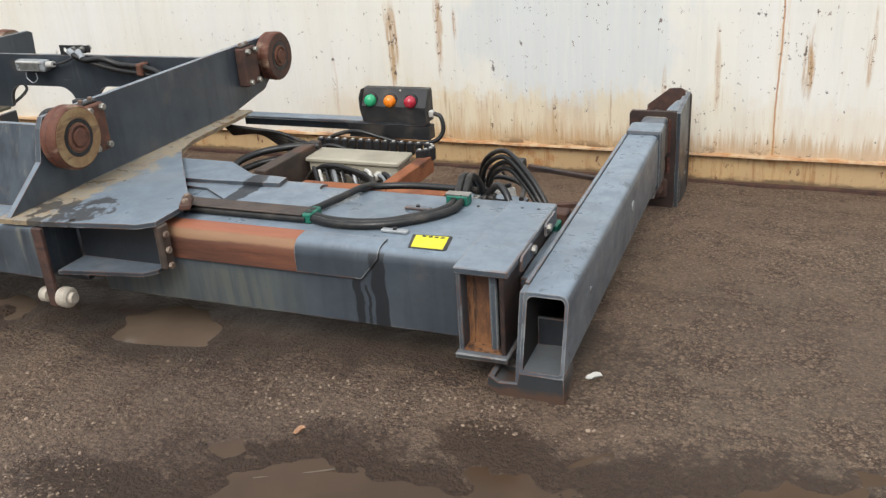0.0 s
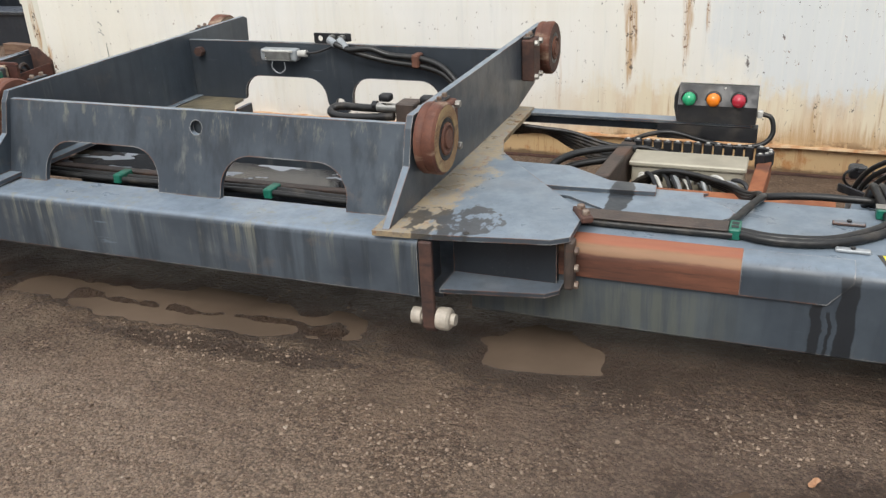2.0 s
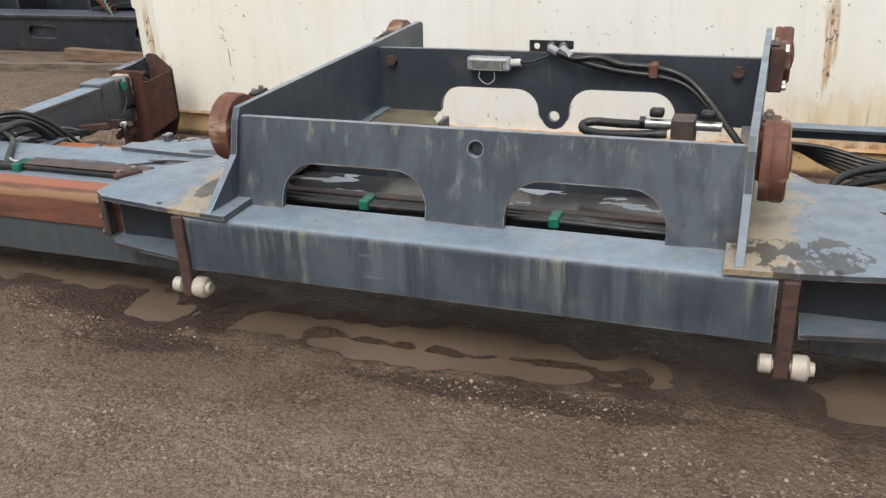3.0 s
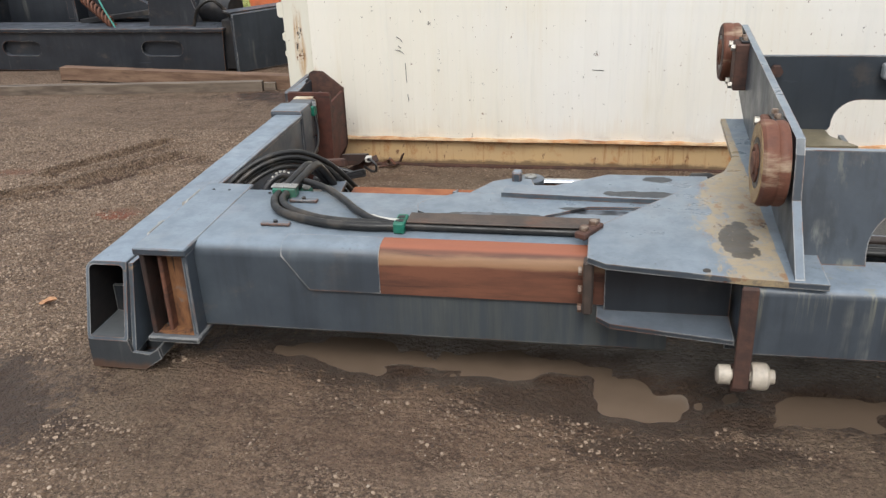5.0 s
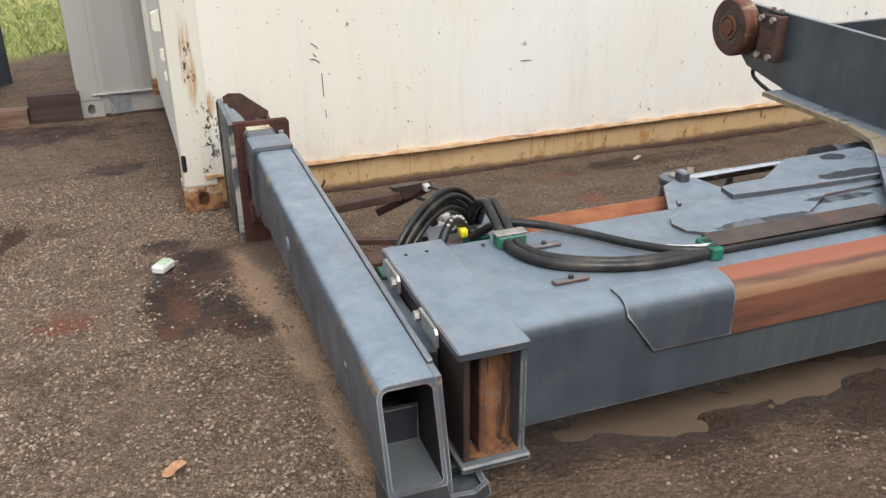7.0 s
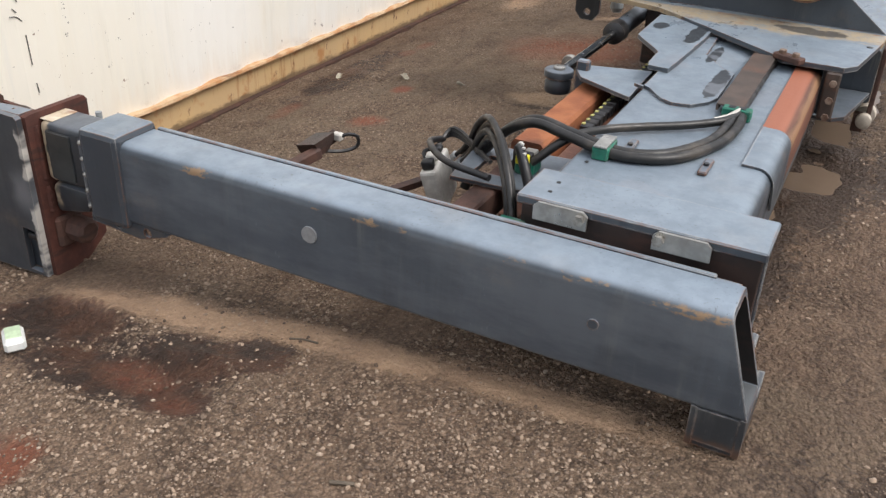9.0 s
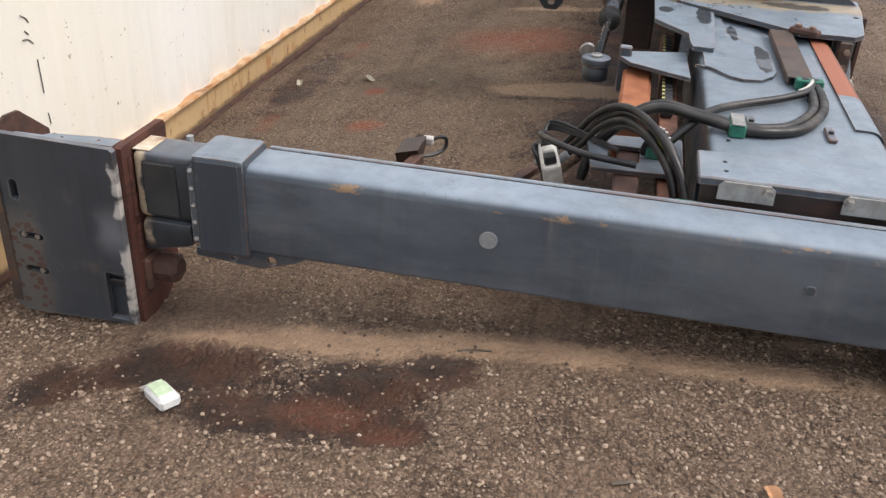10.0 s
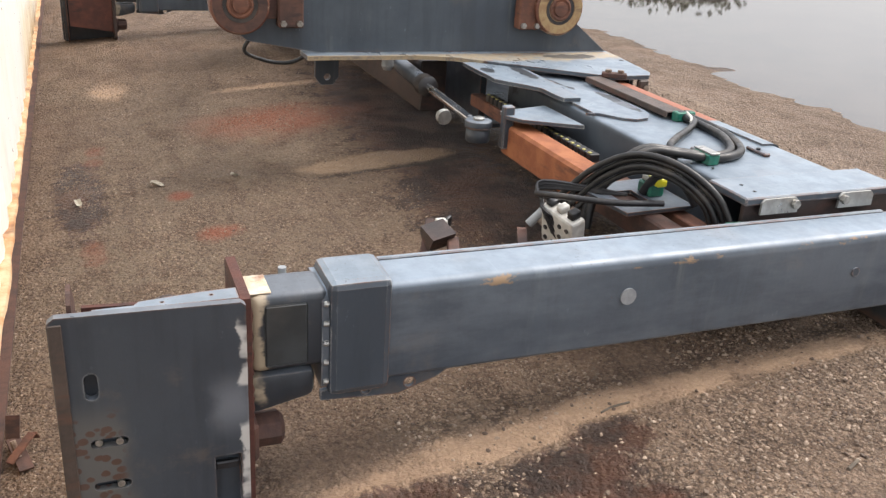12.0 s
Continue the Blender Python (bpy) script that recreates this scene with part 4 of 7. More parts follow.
# ---- shipping containers ----
def corrugated(x0, x1, z0, z1, y, deep=0.016, pitch=0.278):
    """A long wall of trapezoid corrugations facing -y."""
    bm = B()
    cols = []
    x = x0
    while x < x1 - 1e-6:
        for u, d in ((0.0, 0.0), (0.070, 0.0), (0.142, deep), (0.206, deep)):
            if x + u < x1:
                cols.append((x + u, d))
        x += pitch
    cols.append((x1, 0.0))
    zs = [z0, z0 + 0.35, z0 + 0.9, z1]
    rows = []
    for zz in zs:
        rows.append([bm.verts.new((u, y + d + (0.004 * nz(u, zz, 1.7) + 0.003 * nz(u, zz, 5.0) if zz > z0 else 0.0), zz)) for u, d in cols])
    for a, b in zip(rows, rows[1:]):
        for k in range(len(cols) - 1):
            bm.faces.new((a[k], a[k + 1], b[k + 1], b[k]))
    return bm


def container(corner, length, z0, material, post, rail, label, turn):
    """A box container, its front long side along x from the corner; turned a little about the corner."""
    cx, cy = corner
    t = thing("shipping_container", (cx, cy, z0), label, "container")
    W, H = 2.44, 2.59
    bm = corrugated(cx + 0.12, cx + length - 0.12, z0 + 0.168, z0 + H - 0.12, cy + 0.004)
    part("side_panel", bm, material, t, "corrugated white steel panel with rust streaks")
    # bent lip along the foot of the panel
    bm = B()
    n = 160
    rows = []
    for k in range(n + 1):
        x = cx + 0.10 + (length - 0.2) * k / n
        o = 0.016 * max(0, nz(x, 1.0, 1.9)) + 0.008 * nz(x, 5.0, 6.0)
        rows.append([bm.verts.new(p) for p in ((x, cy + 0.03, z0 + 0.175), (x, cy - 0.012 - o, z0 + 0.173 + o * 0.4), (x, cy - 0.016 - o, z0 + 0.163), (x, cy + 0.03, z0 + 0.163))])
    for a, b in zip(rows, rows[1:]):
        for k in range(4):
            bm.faces.new((a[k], b[k], b[(k + 1) % 4], a[(k + 1) % 4]))
    part("panel_lip", bm, M_LIP if rail is M_RAIL else rail, t, "bent rusty lower edge of the panel")
    bm = B()
    box(bm, cx + 0.15, cx + length - 0.15, cy + 0.018, cy + 0.03, z0 + 0.012, z0 + 0.165)
    part("bottom_rail", bm, rail, t, "yellowed bottom rail spotted with rust")
    # added rust-dark strip stands in for the shadow gap under the rail
    part("rail_shadow_strip", box(B(), cx + 0.17, cx + length - 0.17, cy - 0.013, cy + 0.055, z0 - 0.024, z0 + 0.0115), M_RUSTDARK, t, "added dark strip for the shadow under the rail")
    for px in (cx, cx + length - 0.16):
        for py in (cy, cy + W - 0.16):
            bm = B()
            box(bm, px, px + 0.16, py, py + 0.16, z0 + 0.118, z0 + H - 0.118, 0.012, 2)
            part("corner_post", bm, post, t)
            for pz in (z0, z0 + H - 0.118):
                bm = B()
                plate(bm, [(px - 0.006, pz), (px + 0.172, pz), (px + 0.172, pz + 0.118), (px - 0.006, pz + 0.118)], "y", py - 0.006, py + 0.02,
                      [pill(px + 0.083, pz + 0.058, 0.05, 0.08)])
                plate(bm, [(py + 0.02, pz), (py + 0.172, pz), (py + 0.172, pz + 0.118), (py + 0.02, pz + 0.118)], "x", px - 0.006, px + 0.02,
                      [pill(py + 0.09, pz + 0.058, 0.08, 0.05)])
                box(bm, px + 0.05, px + 0.172, py + 0.05, py + 0.172, pz, pz + 0.118)
                part("corner_casting", bm, M_CASTING if post is M_CONTPOST else post, t)
    bm = B()
    box(bm, cx + 0.16, cx + length - 0.16, cy + W - 0.06, cy + W - 0.02, z0 + 0.0, z0 + H - 0.1)
    part("back_wall", bm, material, t)
    for px in (cx + 0.03, cx + length - 0.07):
        bm = B()
        box(bm, px, px + 0.04, cy + 0.16, cy + W - 0.16, z0 + 0.05, z0 + H - 0.1)
        part("end_wall", bm, material, t)
    bm = B()
    box(bm, cx + 0.16, cx + length - 0.16, cy, cy + 0.06, z0 + H - 0.12, z0 + H - 0.02)
    part("top_rail", bm, post, t)
    bm = B()
    box(bm, cx + 0.05, cx + length - 0.05, cy + 0.06, cy + W - 0.06, z0 + H - 0.03, z0 + H - 0.01)
    part("roof", bm, material, t)
    bm = B()
    box(bm, cx + 0.16, cx + length - 0.16, cy + 0.06, cy + W - 0.06, z0 + 0.09, z0 + 0.14)
    part("floor_deck", bm, M_BLACK, t)
    t.rotation_euler = (0, 0, radians(turn))
    return t


def door_gear(box, at):
    """Hinge blocks and lock-rod keepers standing off the end post."""
    cx, cy, z0 = at
    for za, zb, off in ((0.655, 0.745, 0.040), (0.52, 0.575, 0.022), (0.425, 0.47, 0.016)):
        bm = B()
        box_part = plate(bm, [(cx - off, za + 0.01), (cx - off + 0.012, za), (cx - 0.004, za), (cx - 0.004, zb), (cx - off, zb - 0.012)], "y", cy + 0.03, cy + 0.075)
        part("door_hinge", box_part, M_CONTPOST, box, "white rust-streaked door hinge")
    part("post_slot", plate(B(), pill(cx + 0.012, z0 + 0.245, 0.022, 0.085), "y", cy - 0.0022, cy + 0.002), M_BLACK, box, "dark slot cut in the corner post")


box_near = container((-6.77, 4.929), 12.19, -0.214, M_CONT, M_CONTPOST, M_RAIL, "old white corrugated shipping container with rust streaks and yellowed rail", 0.06)
door_gear(box_near, (-6.77, 4.929, -0.214))
container((-7.30, 7.62), 6.06, -0.44, M_CONT2, M_CONT2, M_CONT2, "pale grey steel shipping container standing behind the white one", 0.0)

# scraped black marks on the white side
MARKS = [[(-6.108, 0.549), (-6.085, 0.535), (-6.075, 0.520)], [(-6.117, 0.475), (-6.09, 0.470), (-6.069, 0.452)], [(-6.10, 0.50), (-6.085, 0.485)], [(-6.064, 0.40), (-6.061, 0.289)], [(-6.058, 0.22), (-6.054, 0.182)], [(-5.009, 0.367), (-4.946, 0.364)]]
for line in MARKS:
    bm = hose(B(), [(x, 4.9305, z) for x, z in line], 0.0018, 5, 4)
    mk = part("scrape_mark", bm, M_SCRAPE, box_near, "black scraped line on the paint")

# ---- the container spreader: one machine, all its parts ----
MID = -3.57
spreader = thing("container_spreader", (MID, 3.2, 0.0), "blue-grey steel container spreader with rusty rollers lying on the dirt", "spreader")


def sx(s, d):
    return MID + s * d


def bolts(places, axis, r, h, parent, material=None, name="bolt"):
    """Hexagon heads at the places, standing along an axis."""
    first = None
    for p in places:
        if first is None:
            bm = B()
            lathe(bm, [(r, -h / 2), (r, h * 0.3), (r * 0.86, h / 2)], p, axis, 6)
            first = part(name, bm, material or M_BOLT, parent)
        else:
            again(first, p, parent)


def frame_sweep(bm, outer, inner, y0, y1, deep, slant):
    """A hollow box section along y, open at its near end, which is cut on a slant."""
    n = len(outer)
    lo = min(z for _, z in outer)
    hi = max(z for _, z in outer)
    near = lambda z: y0 - slant * (hi - z) / (hi - lo)
    a = [bm.verts.new((x, near(z), z)) for x, z in outer]
    b = [bm.verts.new((x, y1, z)) for x, z in outer]
    c = [bm.verts.new((x, near(z), z)) for x, z in inner]
    d = [bm.verts.new((x, deep, z)) for x, z in inner]
    for k in range(n):
        j = (k + 1) % n
        bm.faces.new((a[k], a[j], b[j], b[k]))
        bm.faces.new((a[k], c[k], c[j], a[j]))
        bm.faces.new((c[k], d[k], d[j], c[j]))
    bm.faces.new(b)
    bm.faces.new(d)
    return bm


def section(xa, xb, z0, z1, r_top, r_low, n=5, r_in=None):
    """A rounded rectangle in x and z; the top edge on the machine's side may be sharper."""
    ra = rb = r_top
    if r_in is not None:
        ra, rb = (r_in, r_top) if xa < xb else (r_top, r_in)
    xa, xb = min(xa, xb), max(xa, xb)
    out = arc(xb - rb, z1 - rb, rb, 0, 90, n) + arc(xa + ra, z1 - ra, ra, 90, 180, n)
    return out + arc(xa + r_low, z0 + r_low, r_low, 180, 270, n) + arc(xb - r_low, z0 + r_low, r_low, 270, 360, n)


def scuffed_edge(m):
    z = m.math('ADD', m.axis(2), m.math('MULTIPLY', m.math('SUBTRACT', m.noise(30, 6, 0.7), 0.5), 0.03))
    band = m.math('MULTIPLY', m.ramp(z, 0.318, 0.324), m.ramp(z, 0.336, 0.342, 1.0, 0.0))
    return m.math('MULTIPLY', m.math('MULTIPLY', band, m.ramp(m.axis(0), -3.4, -3.6)), m.ramp(m.noise((7, 3.5, 9), 6, 0.75), 0.54, 0.60)), (0.30, 0.19, 0.10), 0.85


def mouth_dirt(m):
    return m.math('MULTIPLY', m.ramp(m.up(), 0.7, 0.95), m.ramp(m.axis(2), 0.20, 0.16)), (0.080, 0.082, 0.080), 0.85


def lit_side(m):
    # outward faces are coloured paler, painting in light from the sides
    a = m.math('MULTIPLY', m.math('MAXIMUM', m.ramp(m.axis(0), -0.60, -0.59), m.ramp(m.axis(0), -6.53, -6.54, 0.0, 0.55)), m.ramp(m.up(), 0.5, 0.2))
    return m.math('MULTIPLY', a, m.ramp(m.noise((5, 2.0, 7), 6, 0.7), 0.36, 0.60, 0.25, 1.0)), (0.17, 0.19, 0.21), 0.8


def chipped_top(m):
    """Wet dark marks and chips on the right end beam."""
    a = m.math('MAXIMUM', m.ramp(m.noise((9, 5, 9), 6, 0.75), 0.60, 0.645), m.math('MULTIPLY', m.ramp(m.noise((30, 18, 30), 4, 0.6), 0.62, 0.66), 0.8))
    return m.math('MULTIPLY', a, m.ramp(m.axis(0), -1.6, -1.5)), (0.030, 0.036, 0.042), 0.55


M_ENDBEAM = paint("end_beam_paint", (0.049, 0.062, 0.079), (0.085, 0.104, 0.124), 0.72, (lit_side, chipped_top, scuffed_edge, mouth_dirt))


def plate_spots(m):
    """Dark rust dots round the slots of the corner plate."""
    dots = m.ramp(m.math('ADD', m.voronoi((20, 36, 46)), m.math('MULTIPLY', m.math('SUBTRACT', m.noise(60, 3), 0.5), 0.25)), 0.44, 0.36)
    return m.math('MULTIPLY', dots, m.math('MULTIPLY', m.blob(-6.61, 4.69, 5.0, 0.07, 0.3), m.ramp(m.axis(2), 0.17, 0.13))), (0.085, 0.042, 0.028), 0.85


def plate_bleach(m):
    y = m.math('ADD', m.axis(1), m.math('MULTIPLY', m.math('SUBTRACT', m.noise((9, 9, 9), 5, 0.7), 0.5), 0.07))
    return m.math('MULTIPLY', m.ramp(y, 4.386, 4.379), m.ramp(m.noise((3, 3, 6), 4), 0.45, 0.52)), (0.60, 0.57, 0.52), 0.8


def plate_haze(m):
    return m.math('MULTIPLY', m.blob(-6.61, 4.40, 5.0, 0.06, 0.5, 8, 0.8), m.ramp(m.math('ABSOLUTE', m.math('SUBTRACT', m.axis(2), 0.13)), 0.10, 0.0)), (0.30, 0.31, 0.33), 0.4


def plate_wash(m):
    return m.math('MULTIPLY', m.blob(-6.61, 4.69, 5.0, 0.09, 0.6, 9, 0.6), m.ramp(m.axis(2), 0.20, 0.10)), (0.125, 0.118, 0.105), 0.7


M_PLATEPAINT = paint("corner_plate_paint", (0.036, 0.042, 0.052), (0.052, 0.060, 0.070), 0.70, (plate_wash, plate_spots, plate_haze, plate_bleach), 0.30, 0.35)
M_FOOT = paint("worn_foot_paint", (0.032, 0.037, 0.042), (0.050, 0.055, 0.060), 0.66,
               (lambda m: (m.ramp(m.math('ADD', m.axis(2), m.math('MULTIPLY', m.math('SUBTRACT', m.noise(20, 5), 0.5), 0.05)), 0.03, 0.005), (0.10, 0.055, 0.035), 0.8),))
M_INNER = paint("scorched_inner_box_paint", (0.030, 0.036, 0.044), (0.046, 0.052, 0.060), 0.70,
                (lambda m: (m.math('MULTIPLY', m.ramp(m.math('ADD', m.axis(1), m.math('MULTIPLY', m.math('SUBTRACT', m.noise((9, 9, 14), 5, 0.7), 0.5), 0.08)), 4.312, 4.328), m.ramp(m.noise((5, 5, 8), 4), 0.40, 0.52)), (0.52, 0.42, 0.29), 0.8),), 0.3, 0.4)


def swing(X, z1):
    bm = B()
    plate(bm, [(X(d), y) for d, y in ((1.56, 2.905), (1.87, 2.895), (1.76, 3.10), (1.68, 3.145), (1.62, 3.13))], "z", 0.362, 0.376)
    part("bracket_plate", bm, M_PAINT, spreader)
    bm = B()
    box(bm, X(1.655), X(1.69), 3.10, 3.145, 0.24, 0.41, 0.005)
    part("bracket_web", bm, M_PAINT, spreader)
    bm = lathe(B(), [(0.044, -0.062), (0.048, -0.056), (0.048, -0.02), (0.044, -0.016), (0.044, -0.008), (0.054, -0.004), (0.054, 0.018), (0.050, 0.022)], (X(1.63), 3.225, 0.325), "z", 22)
    eye = part("rod_eye", bm, M_DARK, spreader)
    part("pin", lathe(B(), [(0.022, 0.0), (0.022, 0.008), (0.018, 0.011)], (X(1.63), 3.225, 0.3475), "z", 16), M_STEEL, eye)
    part("push_rod", rod(B(), (X(1.60), 3.225, 0.328), (X(1.03), 3.212, 0.338), 0.018, 18), M_CHROME, spreader, "wet chrome piston rod")
    part("rod_gland", lathe(B(), [(0.030, -0.045), (0.046, -0.035), (0.048, 0.03), (0.040, 0.05)], (X(1.0), 3.211, 0.339), "x", 20), M_BLACK, spreader)
    part("rod_cylinder", rod(B(), (X(0.99), 3.211, 0.340), (X(0.62), 3.20, 0.35), 0.038, 18), M_DARK, spreader)
    part("rod_lug", lathe(B(), [(0.030, -0.015), (0.034, 0.0), (0.030, 0.015)], (X(1.38), 3.27, 0.295), "x", 16), M_STEEL, spreader)
    part("rod_cap", lathe(B(), [(0.02, 0.0), (0.03, 0.02), (0.026, 0.055), (0.012, 0.065)], (X(0.72), 3.30, 0.35), "z", 16), M_GREYLAMP, spreader)
    # cable chain with yellow marks beside the guide tube
    link = None
    for k in range(22):
        c = (X(1.18 + 0.042 * k), 2.965, 0.315)
        if link is None:
            link = part("chain_link", box(B(), c[0] - 0.017, c[0] + 0.017, c[1] - 0.02, c[1] + 0.02, c[2] - 0.015, c[2] + 0.015, 0.003), M_BLACK, spreader)
            mark = part("link_mark", box(B(), c[0] - 0.007, c[0] + 0.007, c[1] + 0.008, c[1] + 0.018, c[2] + 0.0155, c[2] + 0.0185), M_MARK, spreader, "yellow link mark")
        else:
            again(link, c, spreader)
            again(mark, (c[0], c[1] + 0.013, c[2] + 0.017), spreader)


def droop(v):
    v.co.z -= 0.25 * (v.co.y - 3.72)


def arm(s, dz):
    """One telescopic half: beam, head, end beam with corner housing."""
    X = lambda d: sx(s, d)
    # telescopic beam, rounded along its front top edge
    z0, z1, y0, y1 = 0.105 + dz * 0.2, 0.410 if s < 0 else 0.42 + dz, 2.372, 2.868 if s < 0 else 2.91
    zs = 0.266 - dz * 0.8
    prof = [(y1, z0)] + arc(y1 - 0.022, z1 - 0.022, 0.022, 0, 90, 4) + [(y, z) for y, z in arc(y0 + 0.045, z1 - 0.045, 0.045, 90, 180, 6)] + [(y0 + 0.01, z0 + 0.01), (y0 + 0.02, z0)]
    beam = part("telescopic_beam", plate(B(), prof, "x", X(1.15), X(2.645)), M_ARM, spreader, smooth=35)
    # bolted head at the outer end of the beam
    bm = B()
    box(bm, X(2.622), X(2.800), 2.307, 2.900, z1 - 0.022, z1 + 0.003, 0.004)
    head = part("head_plate", bm, M_PAINT, spreader)
    for px, py in ((2.690, 2.832), (2.750, 2.832), (2.530, 2.815)):
        part("hole", lathe(B(), [(0.0055, 0.0), (0.0055, 0.0016)], (X(px), py, z1 + 0.0032), "z", 14), M_BLACK, head, "dark drilled hole")
    bm = B()
    box(bm, X(2.618), X(2.795), 2.295, 2.9, z0 - 0.022, z0 - 0.002, 0.004)
    part("foot_plate", bm, M_FOOT, spreader)
    for d in (2.626, 2.768):
        bm = B()
        box(bm, X(d), X(d + 0.016), 2.315, 2.89, z0 - 0.002, z1 - 0.022, 0.003)
        # the outer web is darkened to paint the shade of the gap
        part("web_plate", bm, M_PAINT if d < 2.7 else M_GREASESHADE, spreader)
    bm = B()
    box(bm, X(2.642), X(2.722), 2.372, 2.40, z0, z1 - 0.022)
    part("recess_plate", bm, M_RECESS, spreader, "rusty orange recessed web")
    part("recess_floor", box(B(), X(2.6425), X(2.7675), 2.318, 2.3715, z0 - 0.0015, z0 + 0.003), M_RECESS, spreader)
    # added dark plate stands in for the shade of the gap
    part("recess_gap", box(B(), X(2.7225), X(2.7675), 2.39, 2.42, z0, z1 - 0.022), M_GREASESHADE, spreader)
    bm = B()
    wb = 2.728 if s > 0 else 2.722
    box(bm, X(wb), X(wb + (0.026 if s > 0 else 0.014)), 2.335, 2.389, z0, z1 - 0.022, 0.004)
    part("weld_bar", bm, M_PAINT if s > 0 else M_RUST, spreader)
    bm = B()
    box(bm, X(2.787), X(2.8255), 2.475, 2.88, z0 + 0.02, 0.325 + dz, 0.003)
    part("slide_block", bm, M_PAINT, spreader)
    # stop plates hung from the head's outer edge
    for ya, yb, yk in ((2.425, 2.558, 2.543), (2.715, 2.85, 2.732)):
        bm = B()
        plate(bm, [(ya, z1 - 0.048), (yb, z1 - 0.048), (yb, z1 - 0.012), (yb - 0.012, z1 - 0.001), (ya + 0.012, z1 - 0.001), (ya, z1 - 0.012)], "x", X(2.803), X(2.811))
        sp = part("stop_plate", bm, M_STEEL if s < 0 else M_DARK, spreader, "bare zinc-plated stop plate" if s < 0 else "painted stop plate")
        bolts([(X(2.818), yk, z1 - 0.020)], "x", 0.014, 0.014, sp)
    # slide strip wrapped round the front edge: painted at its outer end, bare further in
    def strip(d0, d1, cut, mat, name, label):
        bm = B()
        L = [(y0 - 0.007, zs), (y0 - 0.007, z1 - 0.05)] + arc(y0 + 0.043, z1 - 0.043, 0.050, 180, 90, 6) + [(2.455, z1 + 0.008), (2.455, z1 + 0.001), (y0 + 0.05, z1 + 0.001), (y0 - 0.0005, z1 - 0.05), (y0 - 0.0005, zs)]
        n = len(L)
        a = [bm.verts.new((X(d0), y, z)) for y, z in L]
        b = [bm.verts.new((X(d1 - cut * max(0.0, min(1.0, (z1 - 0.03 - z) / 0.1))) if cut else X(d1), y, z)) for y, z in L]
        for k in range(n):
            bm.faces.new((a[k], a[(k + 1) % n], b[(k + 1) % n], b[k]))
        bm.faces.new(a)
        bm.faces.new(b)
        return part(name, bm, mat, spreader, label, smooth=40)
    strip(1.30, 2.02, 0.0, M_STRIP, "slide_strip", "bare rusty orange slide strip")
    strip(2.0205, 2.335, 0.085, M_ARM, "painted_strip", "")
    # doubler plates on the beam's top near the wing
    bm = B()
    plate(bm, [(X(d), y) for d, y in ((1.15, 2.77), (1.40, 2.757), (1.535, 2.668), (1.57, 2.626), (1.85, 2.622), (1.905, 2.638), (1.960, 2.680), (1.972, 2.735), (1.950, 2.775),
                                      (1.914, 2.804), (1.875, 2.832), (1.858, 2.856), (1.856, 2.888), (1.872, y1 - 0.012), (1.15, y1 - 0.012))], "z", z1 + 0.001, z1 + 0.011)
    part("doubler_plate", bm, M_ARM, spreader)
    bm = B()
    plate(bm, [(X(d), y) for d, y in ((1.0, 2.80), (1.26, 2.80), (1.60, 2.815), (1.697, 2.822), (1.690, 2.893), (1.645, 2.900), (1.520, 2.905), (1.475, 2.935), (1.34, 3.03), (1.0, 3.035))], "z", z1 + 0.0115, z1 + 0.028)
    part("tongue_plate", bm, M_ARM, spreader)
    # cover channel that carries the hoses
    bm = B()
    box(bm, X(1.36), X(1.965), 2.525, 2.605, z1 + 0.028, z1 + 0.034, 0.002)
    box(bm, X(1.36), X(1.965), 2.598, 2.605, z1 + 0.0115, z1 + 0.03)
    part("hose_cover", bm, M_COVER, spreader, "dark rusty hose cover channel")
    bm = B()
    for k, y in enumerate((2.530, 2.558)):
        hose(bm, [(X(1.2), y, z1 + 0.014), (X(1.7), y, z1 + 0.014), (X(1.98), y, z1 + 0.016)], 0.012, 8, 3)
    part("hose", bm, M_HOSE, spreader)
    # clips and hoses across the top
    def clip(d, y, z, w, l, name="hose_clip"):
        bm = B()
        box(bm, X(d) - w / 2, X(d) + w / 2, y - l / 2, y + l / 2, z, z + 0.036, 0.004)
        c = part(name, bm, M_GREEN, spreader, "green plastic hose clip")
        return c
    f1, f2 = (-0.028, -0.038) if s < 0 else (0.0, 0.0)
    c1 = clip(1.985, 2.567 + f1, z1 + 0.001, 0.036, 0.085)
    for yy in (2.552 + f1, 2.582 + f1):
        part("slot", box(B(), X(1.985) - 0.011, X(1.985) + 0.011, yy - 0.010, yy + 0.010, z1 + 0.036, z1 + 0.0385), M_BLACK, c1)
    e2 = 0.045 if s < 0 else 0.035
    c2 = clip(2.415 + e2, 2.83 + f2, z1 + 0.001, 0.085, 0.045)
    bm = B()
    box(bm, X(2.415 + e2) - 0.046, X(2.415 + e2) + 0.046, 2.812 + f2, 2.848 + f2, z1 + 0.0375, z1 + 0.043, 0.001)
    part("clip_cap", bm, M_STEEL, c2)
    for k in range(2):
        o = 0.028 * k
